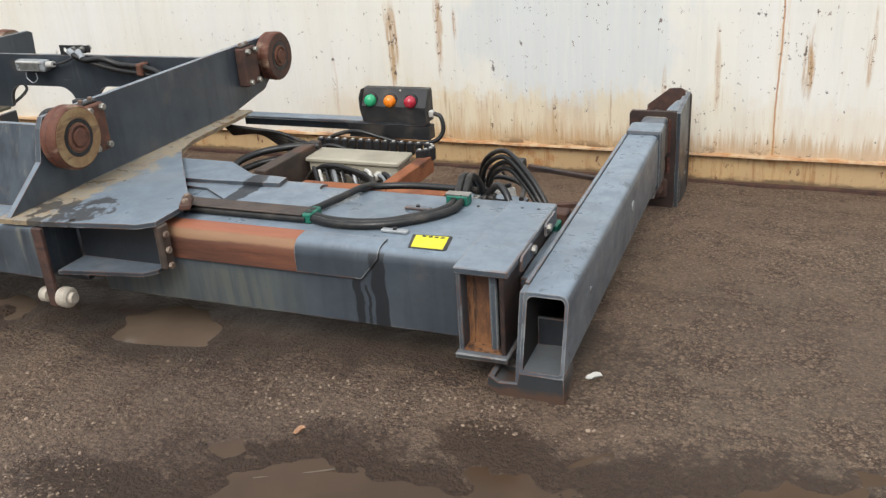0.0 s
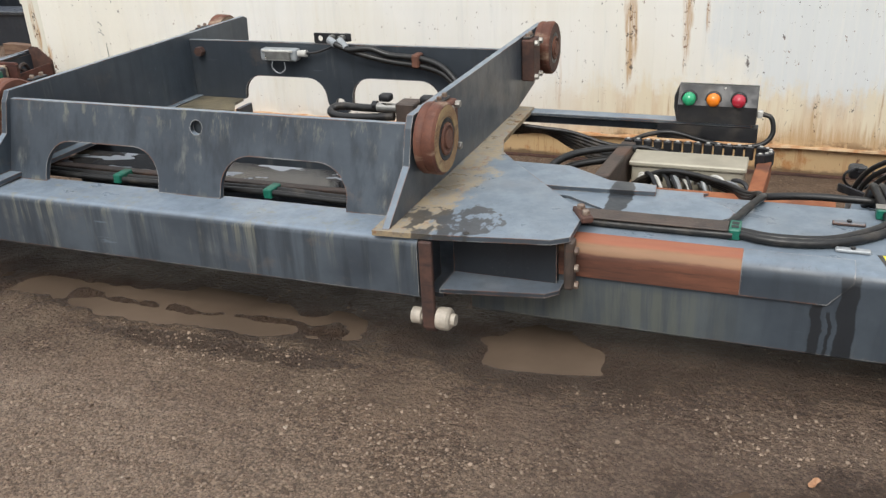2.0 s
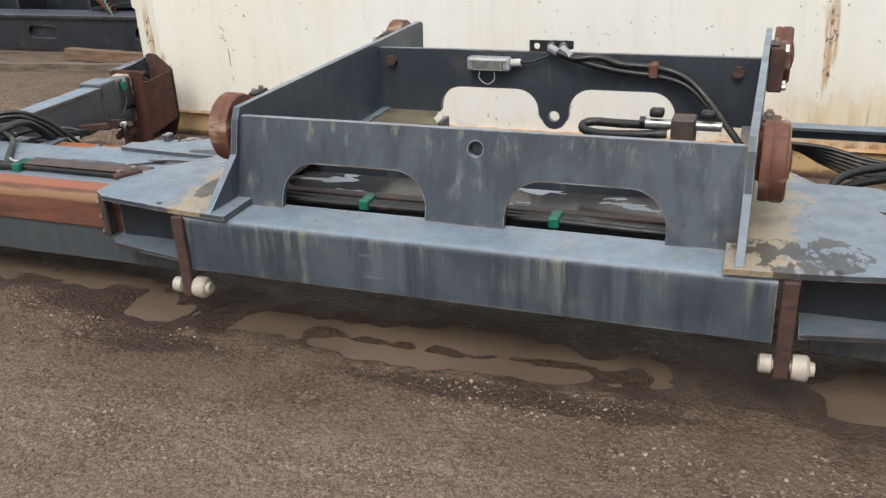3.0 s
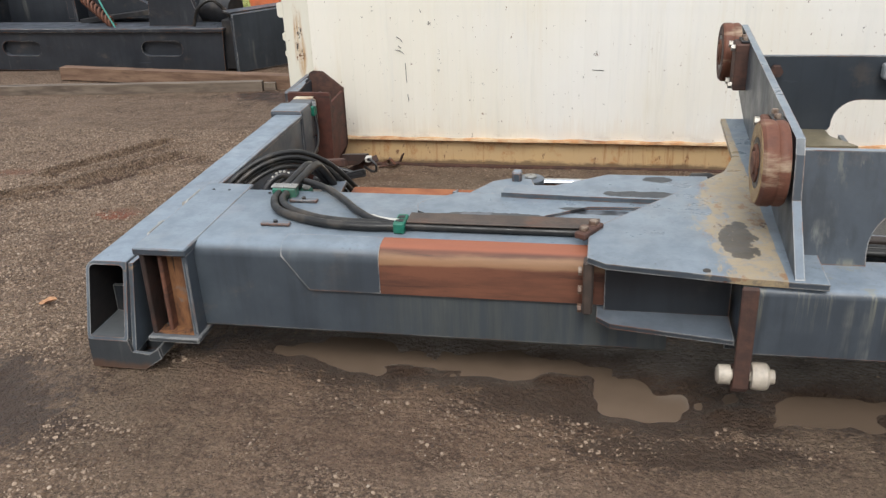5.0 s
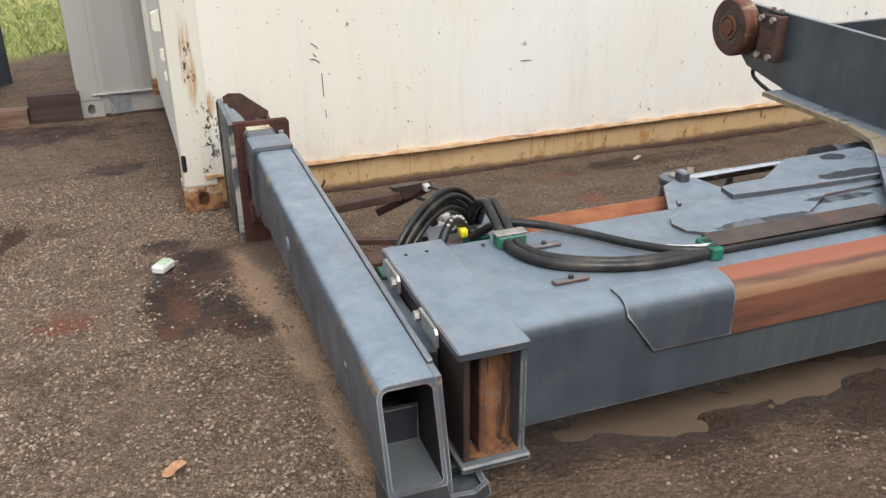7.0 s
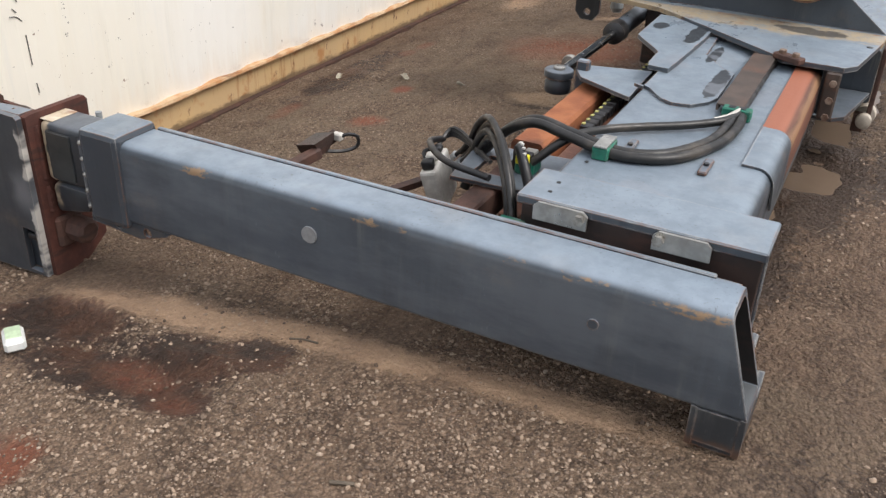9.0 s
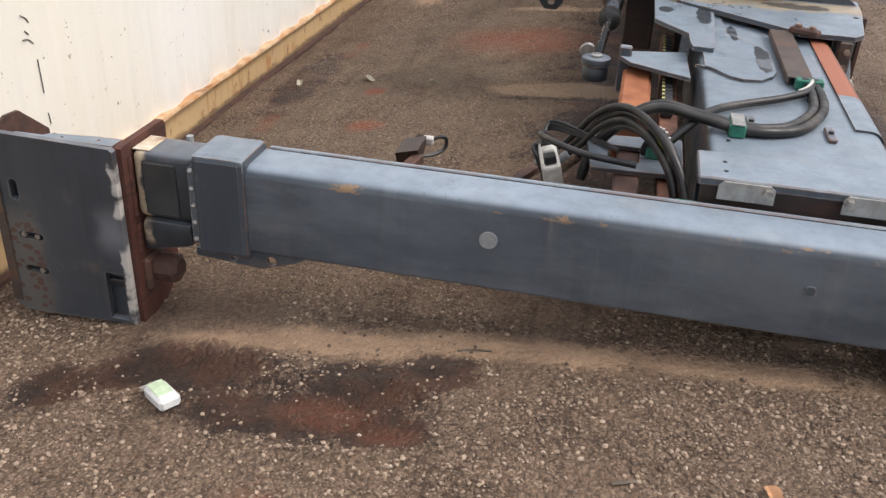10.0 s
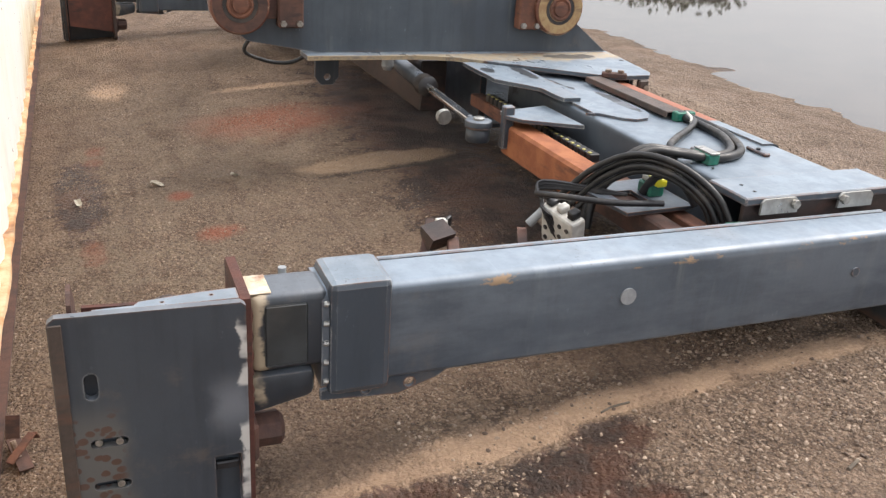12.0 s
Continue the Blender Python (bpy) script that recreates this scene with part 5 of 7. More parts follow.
        bm = hose(B(), [(X(1.97), 2.550 + f1 + o * 0.8, z1 + 0.018), (X(2.10), 2.515 + o, z1 + 0.016), (X(2.25), 2.535 + o, z1 + 0.016), (X(2.37 - f2 - o * 0.6), 2.61 + o, z1 + 0.016),
                       (X(2.425 + e2 - o * 0.9), 2.72 + f2 * 0.4 + o * 0.5, z1 + 0.017), (X(2.43 + e2 - o), 2.83 + f2, z1 + 0.02), (X(2.415 + e2 - o), 2.92 + f2 * 0.5, z1 + 0.035), (X(2.40 + e2 - o), 3.00, z1 + 0.045), (X(2.40 + e2 - o), 3.08, z1 + 0.005),
                       (X(2.43 - o), 3.17, z1 - 0.10), (X(2.45 - o), 3.2, z1 - 0.2)], 0.0145, 10, 6)
        part("hose", bm, M_HOSE, spreader)
    if s < 0:
        bm = hose(B(), [(X(2.0), 2.53, z1 + 0.022), (X(2.08), 2.56, z1 + 0.022), (X(2.16), 2.645, z1 + 0.018), (X(2.25), 2.76, z1 + 0.018), (X(2.33), 2.84, z1 + 0.02), (X(2.44), 2.9, z1 + 0.02), (X(2.5), 2.98, z1 - 0.05)], 0.0125, 10, 6)
        part("hose", bm, M_HOSE, spreader)
    if s < 0:
        bm = hose(B(), [(X(1.99), 2.531, z1 + 0.034), (X(2.05), 2.552, z1 + 0.030), (X(2.09), 2.583, z1 + 0.026)], 0.006, 6, 4)
        part("cable", bm, M_WHITE, spreader)
    # small welded lugs with clamp plates
    for d, y in ((2.405, 2.533), (2.378, 2.745)) if s < 0 else ((2.33, 2.525), (2.325, 2.742)):
        bm = B()
        box(bm, X(d) - 0.05, X(d) + 0.05, y - 0.012, y + 0.012, z1 + 0.001, z1 + 0.012, 0.003)
        lug = part("clamp_lug", bm, M_DARK if s < 0 or y > 2.6 else M_GREYLAMP, spreader)
        part("bolt", lathe(B(), [(0.008, 0), (0.008, 0.006)], (X(d), y, z1 + 0.0125), "z", 6), M_BLACK, lug)
    # rear guide tube, bare rust
    bm = B()
    plate(bm, [(3.02, 0.21), (3.115, 0.21), (3.122, 0.218), (3.122, 0.322), (3.112, 0.333), (3.03, 0.333), (3.02, 0.322)], "x", X(1.64), X(2.30))
    part("guide_tube", bm, M_TUBE, spreader, "bare orange rusty tube")
    part("tube_end", box(B(), X(2.301), X(2.80), 3.035, 3.105, 0.22, 0.305, 0.006), M_RUSTDARK, spreader)
    bm = B()
    box(bm, X(1.0), X(2.70), 2.925, 2.985, 0.24, 0.295, 0.004)
    part("chain_tray", bm, M_RUST, spreader)
    # bow of thick hoses over the gap to the end beam
    mid_d, mid_y = 2.62, 3.11
    if s > 0:
        bow = ((2.36, 3.32, 0.22), (2.365, 3.30, 0.34), (2.42, 3.23, 0.46), (2.53, 3.14, 0.53), (2.645, 3.03, 0.495), (2.74, 2.95, 0.41), (2.785, 2.92, 0.30))
    else:
        bow = ((2.325, 3.34, 0.19), (2.355, 3.245, 0.30), (2.425, 3.180, 0.405), (2.52, 3.105, 0.472), (2.63, 3.022, 0.466), (2.735, 2.945, 0.395), (2.79, 2.905, 0.28))
        mid_d, mid_y = 2.585, 3.06
    for k in range(4):
        g, o = 1.0 - 0.085 * k, 0.006 * (k % 2)
        pts = [(X(mid_d + (d - mid_d) * g - o), mid_y + (y - mid_y) * g - o * 1.4, 0.27 + (z - 0.27) * g + dz) for d, y, z in bow]
        part("hose", hose(B(), pts, 0.0100, 10, 6), M_HOSE, spreader)
        part("hose_fitting", rod(B(), pts[0], Vector(pts[0]).lerp(Vector(pts[1]), 0.62), 0.015, 12), M_RUSTBOLT if k % 2 else M_GREYLAMP, spreader, "crimped steel hose fitting")
    bm = B()
    box(bm, X(2.775), X(2.805), 2.875, 2.945, z1 - 0.125, z1 - 0.075, 0.004)
    part("hose_clip", bm, M_GREEN, spreader, "green plastic hose clip")
    bm = hose(B(), [(X(2.62), 2.93, 0.33), (X(2.59), 2.965, 0.39), (X(2.545), 3.00, 0.415), (X(2.50), 3.02, 0.37), (X(2.48), 3.03, 0.33)], 0.014, 10, 6)
    part("cable_loop", bm, M_BLACK, spreader)
    if s < 0:
        for k in range(9):
            t = k / 8
            c = Vector((X(2.60 - 0.10 * t), 2.955 + 0.07 * t, 0.372 + 0.046 * math.sin(t * 3.0)))
            part("link_mark", box(B(), c.x - 0.004, c.x + 0.004, c.y - 0.004, c.y + 0.004, c.z + 0.010, c.z + 0.015), M_MARK if k == 8 else M_WHITE, spreader)
    # sensor bracket behind the beam
    bm = B()
    plate(bm, [(X(d), y) for d, y in ((2.33, 2.92), (2.60, 2.92), (2.615, 3.17), (2.36, 3.20))], "z", z1 - 0.10, z1 - 0.088, [[(X(d), y) for d, y in ((2.43, 3.04), (2.545, 3.04), (2.545, 3.13), (2.43, 3.13))]])
    part("bracket_plate", bm, M_DARK if s < 0 else M_PAINT, spreader)
    bm = B()
    box(bm, X(2.44), X(2.51), 2.97, 3.025, z1 - 0.088, z1 - 0.048, 0.005)
    vb = part("valve_block", bm, M_GREEN, spreader, "small green terminal block with coloured plugs")
    for k, (mat, d) in enumerate(((M_WHITE, 2.455), (M_BLACK, 2.49), (M_YELLOW if s < 0 else M_BLACK, 2.52))):
        part("plug", box(B(), X(d) - 0.012, X(d) + 0.012, 2.98, 3.015, z1 - 0.048, z1 - 0.030 + 0.004 * k, 0.003), mat, vb)
    jb = part("junction_box", box(B(), -0.075, 0.075, -0.028, 0.028, -0.07, 0.07, 0.010, 2), M_WHITE, spreader, "grubby white junction box with black plugs")
    for k in range(12):
        part("plug_hole", lathe(B(), [(0.008, 0.0), (0.008, 0.003)], (-0.05 + 0.033 * (k % 4), 0.0285, -0.042 + 0.038 * (k // 4)), "y", 10), M_BLACK, jb)
    for k in range(3):
        part("plug", box(B(), -0.064 + 0.05 * k, -0.036 + 0.05 * k, -0.018, 0.018, 0.071, 0.100 - 0.006 * k, 0.004), M_BLACK if k != 1 else M_WHITE, jb)
    jb.location = Vector((X(2.45), 3.285, 0.215)) - ORIGIN[spreader]
    jb.rotation_euler = (radians(-14), radians(-8), radians(14))
    bm = B()
    for k in range(4):
        a = 0.02 * k
        hose(bm, [(X(2.46), 3.29, 0.17 + a), (X(2.43), 3.32 + a * 0.5, 0.22 + a), (X(2.38), 3.33, 0.29), (X(2.32), 3.30, 0.31 + a * 0.4), (X(2.5), 3.1, 0.335)], 0.006, 6, 5)
    part("wiring", bm, M_BLACK, spreader)
    bm = hose(B(), [(X(2.34), 3.33, 0.30), (X(2.45), 3.32, 0.33), (X(2.58), 3.20, 0.345), (X(2.62), 3.05, 0.345)], 0.010, 8, 6)
    part("cable", bm, M_BLACK, spreader)
    # swing bracket, eye and push rod behind the left beam
    if s < 0:
        swing(X, z1)

    # end beam: hollow section with a slanting open mouth
    bz0, bz1 = 0.102 + dz, 0.350 + dz
    o = section(X(2.842), X(2.985), bz0, bz1, 0.03, 0.012, 5, 0.008)
    i = section(X(2.854), X(2.973), bz0 + 0.012, bz1 - 0.012, 0.018, 0.006)
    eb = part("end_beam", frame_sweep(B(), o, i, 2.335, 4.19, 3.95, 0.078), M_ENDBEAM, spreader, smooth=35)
    # inner walls take the black that paints the mouth's shade
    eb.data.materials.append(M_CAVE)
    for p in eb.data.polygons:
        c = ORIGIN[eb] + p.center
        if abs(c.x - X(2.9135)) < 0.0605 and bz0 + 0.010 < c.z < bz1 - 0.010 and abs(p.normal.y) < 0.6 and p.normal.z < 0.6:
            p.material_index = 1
    bm = B()
    box(bm, X(2.826), X(2.8415), 2.40, 4.02, bz1 - 0.016, bz1 + 0.003, 0.003)
    part("edge_bar", bm, M_PAINT, eb)
    # plate colour carries the shade of the mouth
    part("mouth_plate", box(B(), X(2.857), X(2.970), 2.430, 2.442, bz0 + 0.014, bz0 + 0.112), M_DEEP, eb, "plate inside the open mouth, coloured as in shade")
    cheek = [(2.268, bz0 - 0.045), (2.31, bz0 - 0.045), (2.66, bz0 + 0.004), (2.66, bz1 - 0.008), (2.345, bz1 - 0.008)]
    part("mouth_cheek", plate(B(), cheek, "x", X(2.826), X(2.8412)), M_ENDBEAM, eb, "cheek plate with rust-worn edges")
    # hooked foot under the mouth
    wall = [(X(d), z + dz) for d, z in ((2.985, 0.0), (2.985, 0.105), (2.845, 0.105), (2.835, 0.062), (2.775, 0.058), (2.742, 0.082), (2.735, 0.045), (2.80, 0.0))]
    ft = part("foot", plate(B(), wall, "y", 2.258, 2.272), M_FOOT, eb, "dark hooked foot with a worn rusty edge")
    part("foot_rear", plate(B(), wall, "y", 2.364, 2.378), M_FOOT, ft)
    # floor coloured dark for the shade in the hollow foot
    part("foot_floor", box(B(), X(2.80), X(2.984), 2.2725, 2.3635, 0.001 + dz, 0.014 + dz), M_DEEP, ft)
    part("foot_lip", plate(B(), [(X(d), z + dz) for d, z in ((2.736, 0.046), (2.743, 0.081), (2.756, 0.072), (2.752, 0.050), (2.812, 0.0145), (2.798, 0.002))], "y", 2.2725, 2.3635), M_FOOT, ft)
    part("foot_side", plate(B(), [(2.2725, 0.0145 + dz), (2.3635, 0.0145 + dz), (2.3635, 0.101 + dz), (2.2725, 0.101 + dz)], "x", X(2.974), X(2.984)), M_FOOT, ft)
    part("foot_web", box(B(), X(2.846), X(2.858), 2.2725, 2.3635, 0.0145 + dz, 0.101 + dz), M_FOOT, ft)
    part("plug", lathe(B(), [(0.023, -0.003), (0.023, 0.002), (0.018, 0.003)], (X(2.987), 3.385, 0.246 + dz), "x", 24), M_GREYLAMP, eb, "pale round plug")
    part("plug", lathe(B(), [(0.014, -0.003), (0.014, 0.002), (0.011, 0.003)], (X(2.987), 2.62, 0.235 + dz), "x", 14), M_PAINT, eb)
    # collar at the far end, its lower lug and the inner box
    bm = B()
    box(bm, X(2.832), X(2.997), 4.025, 4.176, 0.080 + dz, 0.372 + dz, 0.018, 2)
    part("collar", bm, M_PAINT, eb)
    lug = [(3.86, 0.11), (4.0, 0.112), (4.19, 0.09), (4.19, 0.065), (4.0, 0.052), (3.90, 0.085)]
    bm = plate(B(), [(y, z + dz) for y, z in lug], "x", X(2.965), X(2.978), [ring(3.97, 0.080 + dz, 0.014, 14), ring(4.08, 0.077 + dz, 0.012, 14)])
    part("lug", bm, M_PAINT, eb)
    for k in range(5):
        part("weld_bead", lathe(B(), [(0.006, -0.006), (0.008, 0), (0.006, 0.006)], (X(2.985), 4.180, 0.12 + 0.05 * k + dz), "y", 8), M_STEEL, eb)
    bm = B()
    box(bm, X(2.858), X(2.984), 4.17, 4.350, 0.160 + dz, 0.354 + dz, 0.022, 3)
    part("inner_box", bm, M_INNER, eb, smooth=40)
    # flat dark panel paints the shade of a recess in the box side
    part("inner_box_cheek", box(B(), X(2.9835), X(2.989), 4.222, 4.318, 0.178 + dz, 0.330 + dz, 0.004), M_GREASESHADE if s > 0 else M_SHADEPANEL, eb)
    if s < 0:
        part("scorched_strip", box(B(), X(2.875), X(2.972), 4.300, 4.349, 0.3535 + dz, 0.3565 + dz, 0.001), M_SCRAPED, eb, "scraped white strip beside the weld")
    bm = B()
    box(bm, X(2.870), X(2.975), 4.20, 4.352, 0.045 + dz, 0.150 + dz, 0.02, 2)
    for v in bm.verts:
        if v.co.z < 0.10 + dz:
            v.co.z += (4.352 - v.co.y) * 0.22
    part("inner_box_foot", bm, M_INNER, eb, smooth=40)
    for za, zb in ((0.166, 0.336), (0.055, 0.14)):
        part("weld_seam", hose(B(), [(X(2.988), 4.352 + 0.003 * (k % 2), za + (zb - za) * k / 7 + dz) for k in range(8)], 0.009, 7, 3), M_RUSTRED, eb, "rusty weld seam")
    # corner housing
    hz = lambda z: z + dz
    bm = plate(B(), [(X(d), hz(z)) for d, z in ((2.80, -0.10), (2.90, -0.17), (3.018, -0.17), (3.019, 0.370), (3.0, 0.374), (2.80, 0.374), (2.79, 0.36))], "y", 4.352, 4.374)
    part("flange_plate", bm, M_RUSTRED if s < 0 else M_GREASESHADE, eb, "rusty brown flange plate")
    cut = [(4.366, -0.160), (4.722, -0.172), (4.750, -0.150), (4.748, 0.370), (4.735, 0.381), (4.376, 0.374), (4.366, 0.366)]
    slots = [pill(4.680, hz(0.218), 0.026, 0.062), pill(4.655, hz(0.080), 0.075, 0.022), pill(4.657, hz(-0.028), 0.075, 0.022)]
    bm = plate(B(), [(y, hz(z)) for y, z in cut], "x", X(3.020), X(3.040), slots + [[(4.385, hz(-0.15)), (4.442, hz(-0.15)), (4.442, hz(0.0)), (4.385, hz(0.0))]])
    op = part("outer_plate", bm, M_PLATEPAINT if s < 0 else M_DARK, eb, "dark grey plate with slots and rust spots" if s < 0 else "dark slotted plate")
    part("edge_strip", box(B(), X(3.0405), X(3.0455), 4.722, 4.749, hz(-0.14), hz(0.368), 0.002), M_COVER, eb, "brown rusty edge strip")
    part("window_block", box(B(), X(3.0165), X(3.030), 4.388, 4.440, hz(-0.045), hz(-0.025), 0.003), M_BLACK, eb)
    bm = B()
    box(bm, X(3.006), X(3.016), 4.384, 4.735, hz(-0.15), hz(0.355))
    part("backing_plate", bm, M_DARK, eb)
    for y, z in ((4.635, 0.080), (4.676, 0.083), (4.640, -0.028)):
        part("bolt", lathe(B(), [(0.008, -0.012), (0.008, 0.002), (0.006, 0.004)], (X(3.030), y, hz(z)), "x", 10), M_BOLT, eb)
    bm = plate(B(), [(X(d), y) for d, y in ((3.0195, 4.376), (2.968, 4.376), (2.972, 4.45), (2.990, 4.575), (3.005, 4.585), (3.006, 4.665), (3.0195, 4.668))], "z", hz(0.366), hz(0.3755), [ring(X(2.992), 4.43, 0.004, 8), ring(X(3.003), 4.53, 0.004, 8)])
    part("top_flange", bm, M_PAINT, eb)
    inner = [(4.376, -0.06), (4.69, -0.015), (4.69, 0.300), (4.376, 0.285)]
    bm = plate(B(), [(y, hz(z)) for y, z in inner], "x", X(2.825), X(2.838))
    part("inner_plate", bm, M_RUSTRED, eb, "dark red rusty inner plate with chamfered top")
    bm = B()
    plate(bm, [(X(d), hz(z)) for d, z in ((2.822, -0.01), (2.88, -0.15), (3.016, -0.15), (3.016, 0.395), (2.99, 0.408), (2.935, 0.404), (2.822, 0.312))], "y", 4.702, 4.711)
    part("rear_plate", bm, M_RUSTDARK, eb)
    bm = B()
    for k in range(3):
        bar(bm, (X(2.86 + 0.045 * k), 4.42, hz(0.24)), (X(2.87 + 0.045 * k), 4.66, hz(0.22)), 0.025, 0.05, 0.004)
    part("lock_linkage", bm, M_DARK, eb)
    bm = B()
    hose(bm, [(X(2.90), 4.44, hz(0.26)), (X(2.895), 4.48, hz(0.315)), (X(2.90), 4.53, hz(0.325)), (X(2.91), 4.57, hz(0.27))], 0.012, 8, 5)
    rod(bm, (X(2.86), 4.50, hz(0.285)), (X(2.985), 4.50, hz(0.295)), 0.011, 10)
    part("lock_hook", bm, M_GREASESHADE, eb, "black greasy lock hook")
    if s < 0:
        gc = part("connector", box(B(), X(2.838), X(2.858), 4.225, 4.275, hz(0.285), hz(0.335), 0.004), M_GREEN, eb, "green plug connector")
        part("plug", rod(B(), (X(2.842), 4.25, hz(0.335)), (X(2.842), 4.25, hz(0.355)), 0.010, 10), M_GREYLAMP, gc)
        part("cable", hose(B(), [(X(2.842), 4.24, hz(0.285)), (X(2.825), 4.22, hz(0.22)), (X(2.80), 4.12, hz(0.16)), (X(2.79), 3.95, hz(0.14))], 0.006, 6, 5), M_BLACK, gc)
    bm = B()
    lathe(bm, [(0.030, -0.045), (0.043, -0.035), (0.043, 0.02), (0.034, 0.04)], (X(2.93), 4.315, hz(-0.02)), "y", 8)
    box(bm, X(2.89), X(2.99), 4.335, 4.362, hz(-0.075), hz(0.03), 0.01)
    part("lock_nut", bm, M_RUSTDARK, eb, "rusty clamped lock nut")
    # small flipper sensor on a rusty arm
    u, w = (-0.04, 0.022) if s > 0 else (0.0, 0.0)
    bm = B()
    aw = 0.034 if s < 0 else 0.022
    bar(bm, (X(2.85), 3.80, 0.165), (X(2.50 + u), 3.68, 0.235 + w), aw, aw, 0.004)
    if s < 0:
        bar(bm, (X(2.56), 3.80, 0.13), (X(2.37), 3.70, 0.248), 0.03, 0.03, 0.003)
    ar = part("sensor_arm", bm, M_RUSTDARK if s < 0 else M_GREASESHADE, spreader, "rusty steel sensor arm")
    bm = B()
    if s < 0:
        plate(bm, [(X(2.525), 0.258), (X(2.415), 0.262), (X(2.418), 0.238), (X(2.45), 0.212), (X(2.49), 0.208)], "y", 3.680, 3.750, lean=droop)
    else:
        box(bm, X(2.41 + u), X(2.475 + u), 3.67, 3.755, 0.205 + w, 0.255 + w, 0.014, 2)
    part("sensor_box", bm, M_BLACK if s > 0 else M_GREASESHADE, ar, "black rubber sensor block")
    part("sensor_cap", box(B(), X(2.385 if s < 0 else 2.40), X(2.412 if s < 0 else 2.44), 3.66, 3.695, 0.240 + w, 0.264 + w, 0.004), M_WHITE if s < 0 else M_BLACK, ar)
    part("sensor_wire", hose(B(), [(X(2.40), 3.67, 0.252 + w), (X(2.385), 3.645, 0.262 + w), (X(2.355), 3.63, 0.245 + w), (X(2.355), 3.635, 0.212 + w), (X(2.385), 3.665, 0.20), (X(2.43), 3.71, 0.205)], 0.006, 6, 6), M_BLACK, ar)
    bm = B()
    bar(bm, (X(2.85), 3.60, 0.14), (X(2.30), 3.35, 0.16), 0.03, 0.02)
    part("tie_bar", bm, M_RUSTDARK, spreader)
    if s < 0:
        # the end beam stands a little out of square
        eb.location.x += 0.007
        eb.rotation_euler.z = radians(-0.5)
    return eb


arm(-1, 0.0)
arm(1, -0.025)

# ---- middle frame ----
bm = B()
prof = [(2.40, 0.215), (2.40, 0.425)] + arc(2.225, 0.400, 0.025, 90, 180, 5) + [(2.20, 0.225), (2.21, 0.215)]
plate(bm, prof, "x", -4.545, -2.535)
part("front_beam", bm, M_STREAKED, spreader, smooth=35)
bm = B()
box(bm, -4.55, -2.53, 2.40, 2.93, 0.12, 0.14)
box(bm, -4.55, -2.53, 2.90, 2.93, 0.14, 0.40)
part("frame_tray", bm, M_DARK, spreader)
bm = B()
box(bm, -4.35, -2.75, 3.02, 3.15, 0.16, 0.40, 0.006)
# beam coloured dark to paint the shade under the frame
part("rear_beam", bm, M_GREASESHADE, spreader)
# wet beams and hose run seen through the openings
bm = B()
for k in range(2):
    hose(bm, [(-4.9, 2.475 + 0.030 * k, 0.43), (-4.2, 2.470 + 0.036 * k, 0.42), (-3.6, 2.480 + 0.028 * k, 0.418), (-3.2, 2.474 + 0.034 * k, 0.424), (-2.9, 2.470 + 0.030 * k, 0.42), (-2.3, 2.475 + 0.03 * k, 0.43)], 0.013, 9, 5)
part("hose", bm, M_HOSE, spreader)
for x in (-3.93, -3.24):
    part("hose_clip", box(B(), x - 0.018, x + 0.018, 2.455, 2.535, 0.405, 0.442, 0.004), M_GREEN, spreader, "green plastic hose clip")
bm = B()
box(bm, -4.7, -2.4, 2.56, 2.60, 0.405, 0.42, 0.003)
part("hose_cover", bm, M_COVER, spreader)
bm = B()
plate(bm, [(-4.4, 2.605), (-2.7, 2.605), (-2.7, 2.82), (-4.4, 2.82)], "z", 0.388, 0.398)
part("top_plate", bm, M_WETPLATE, spreader, "wet plate with sky reflections painted as pale patches")

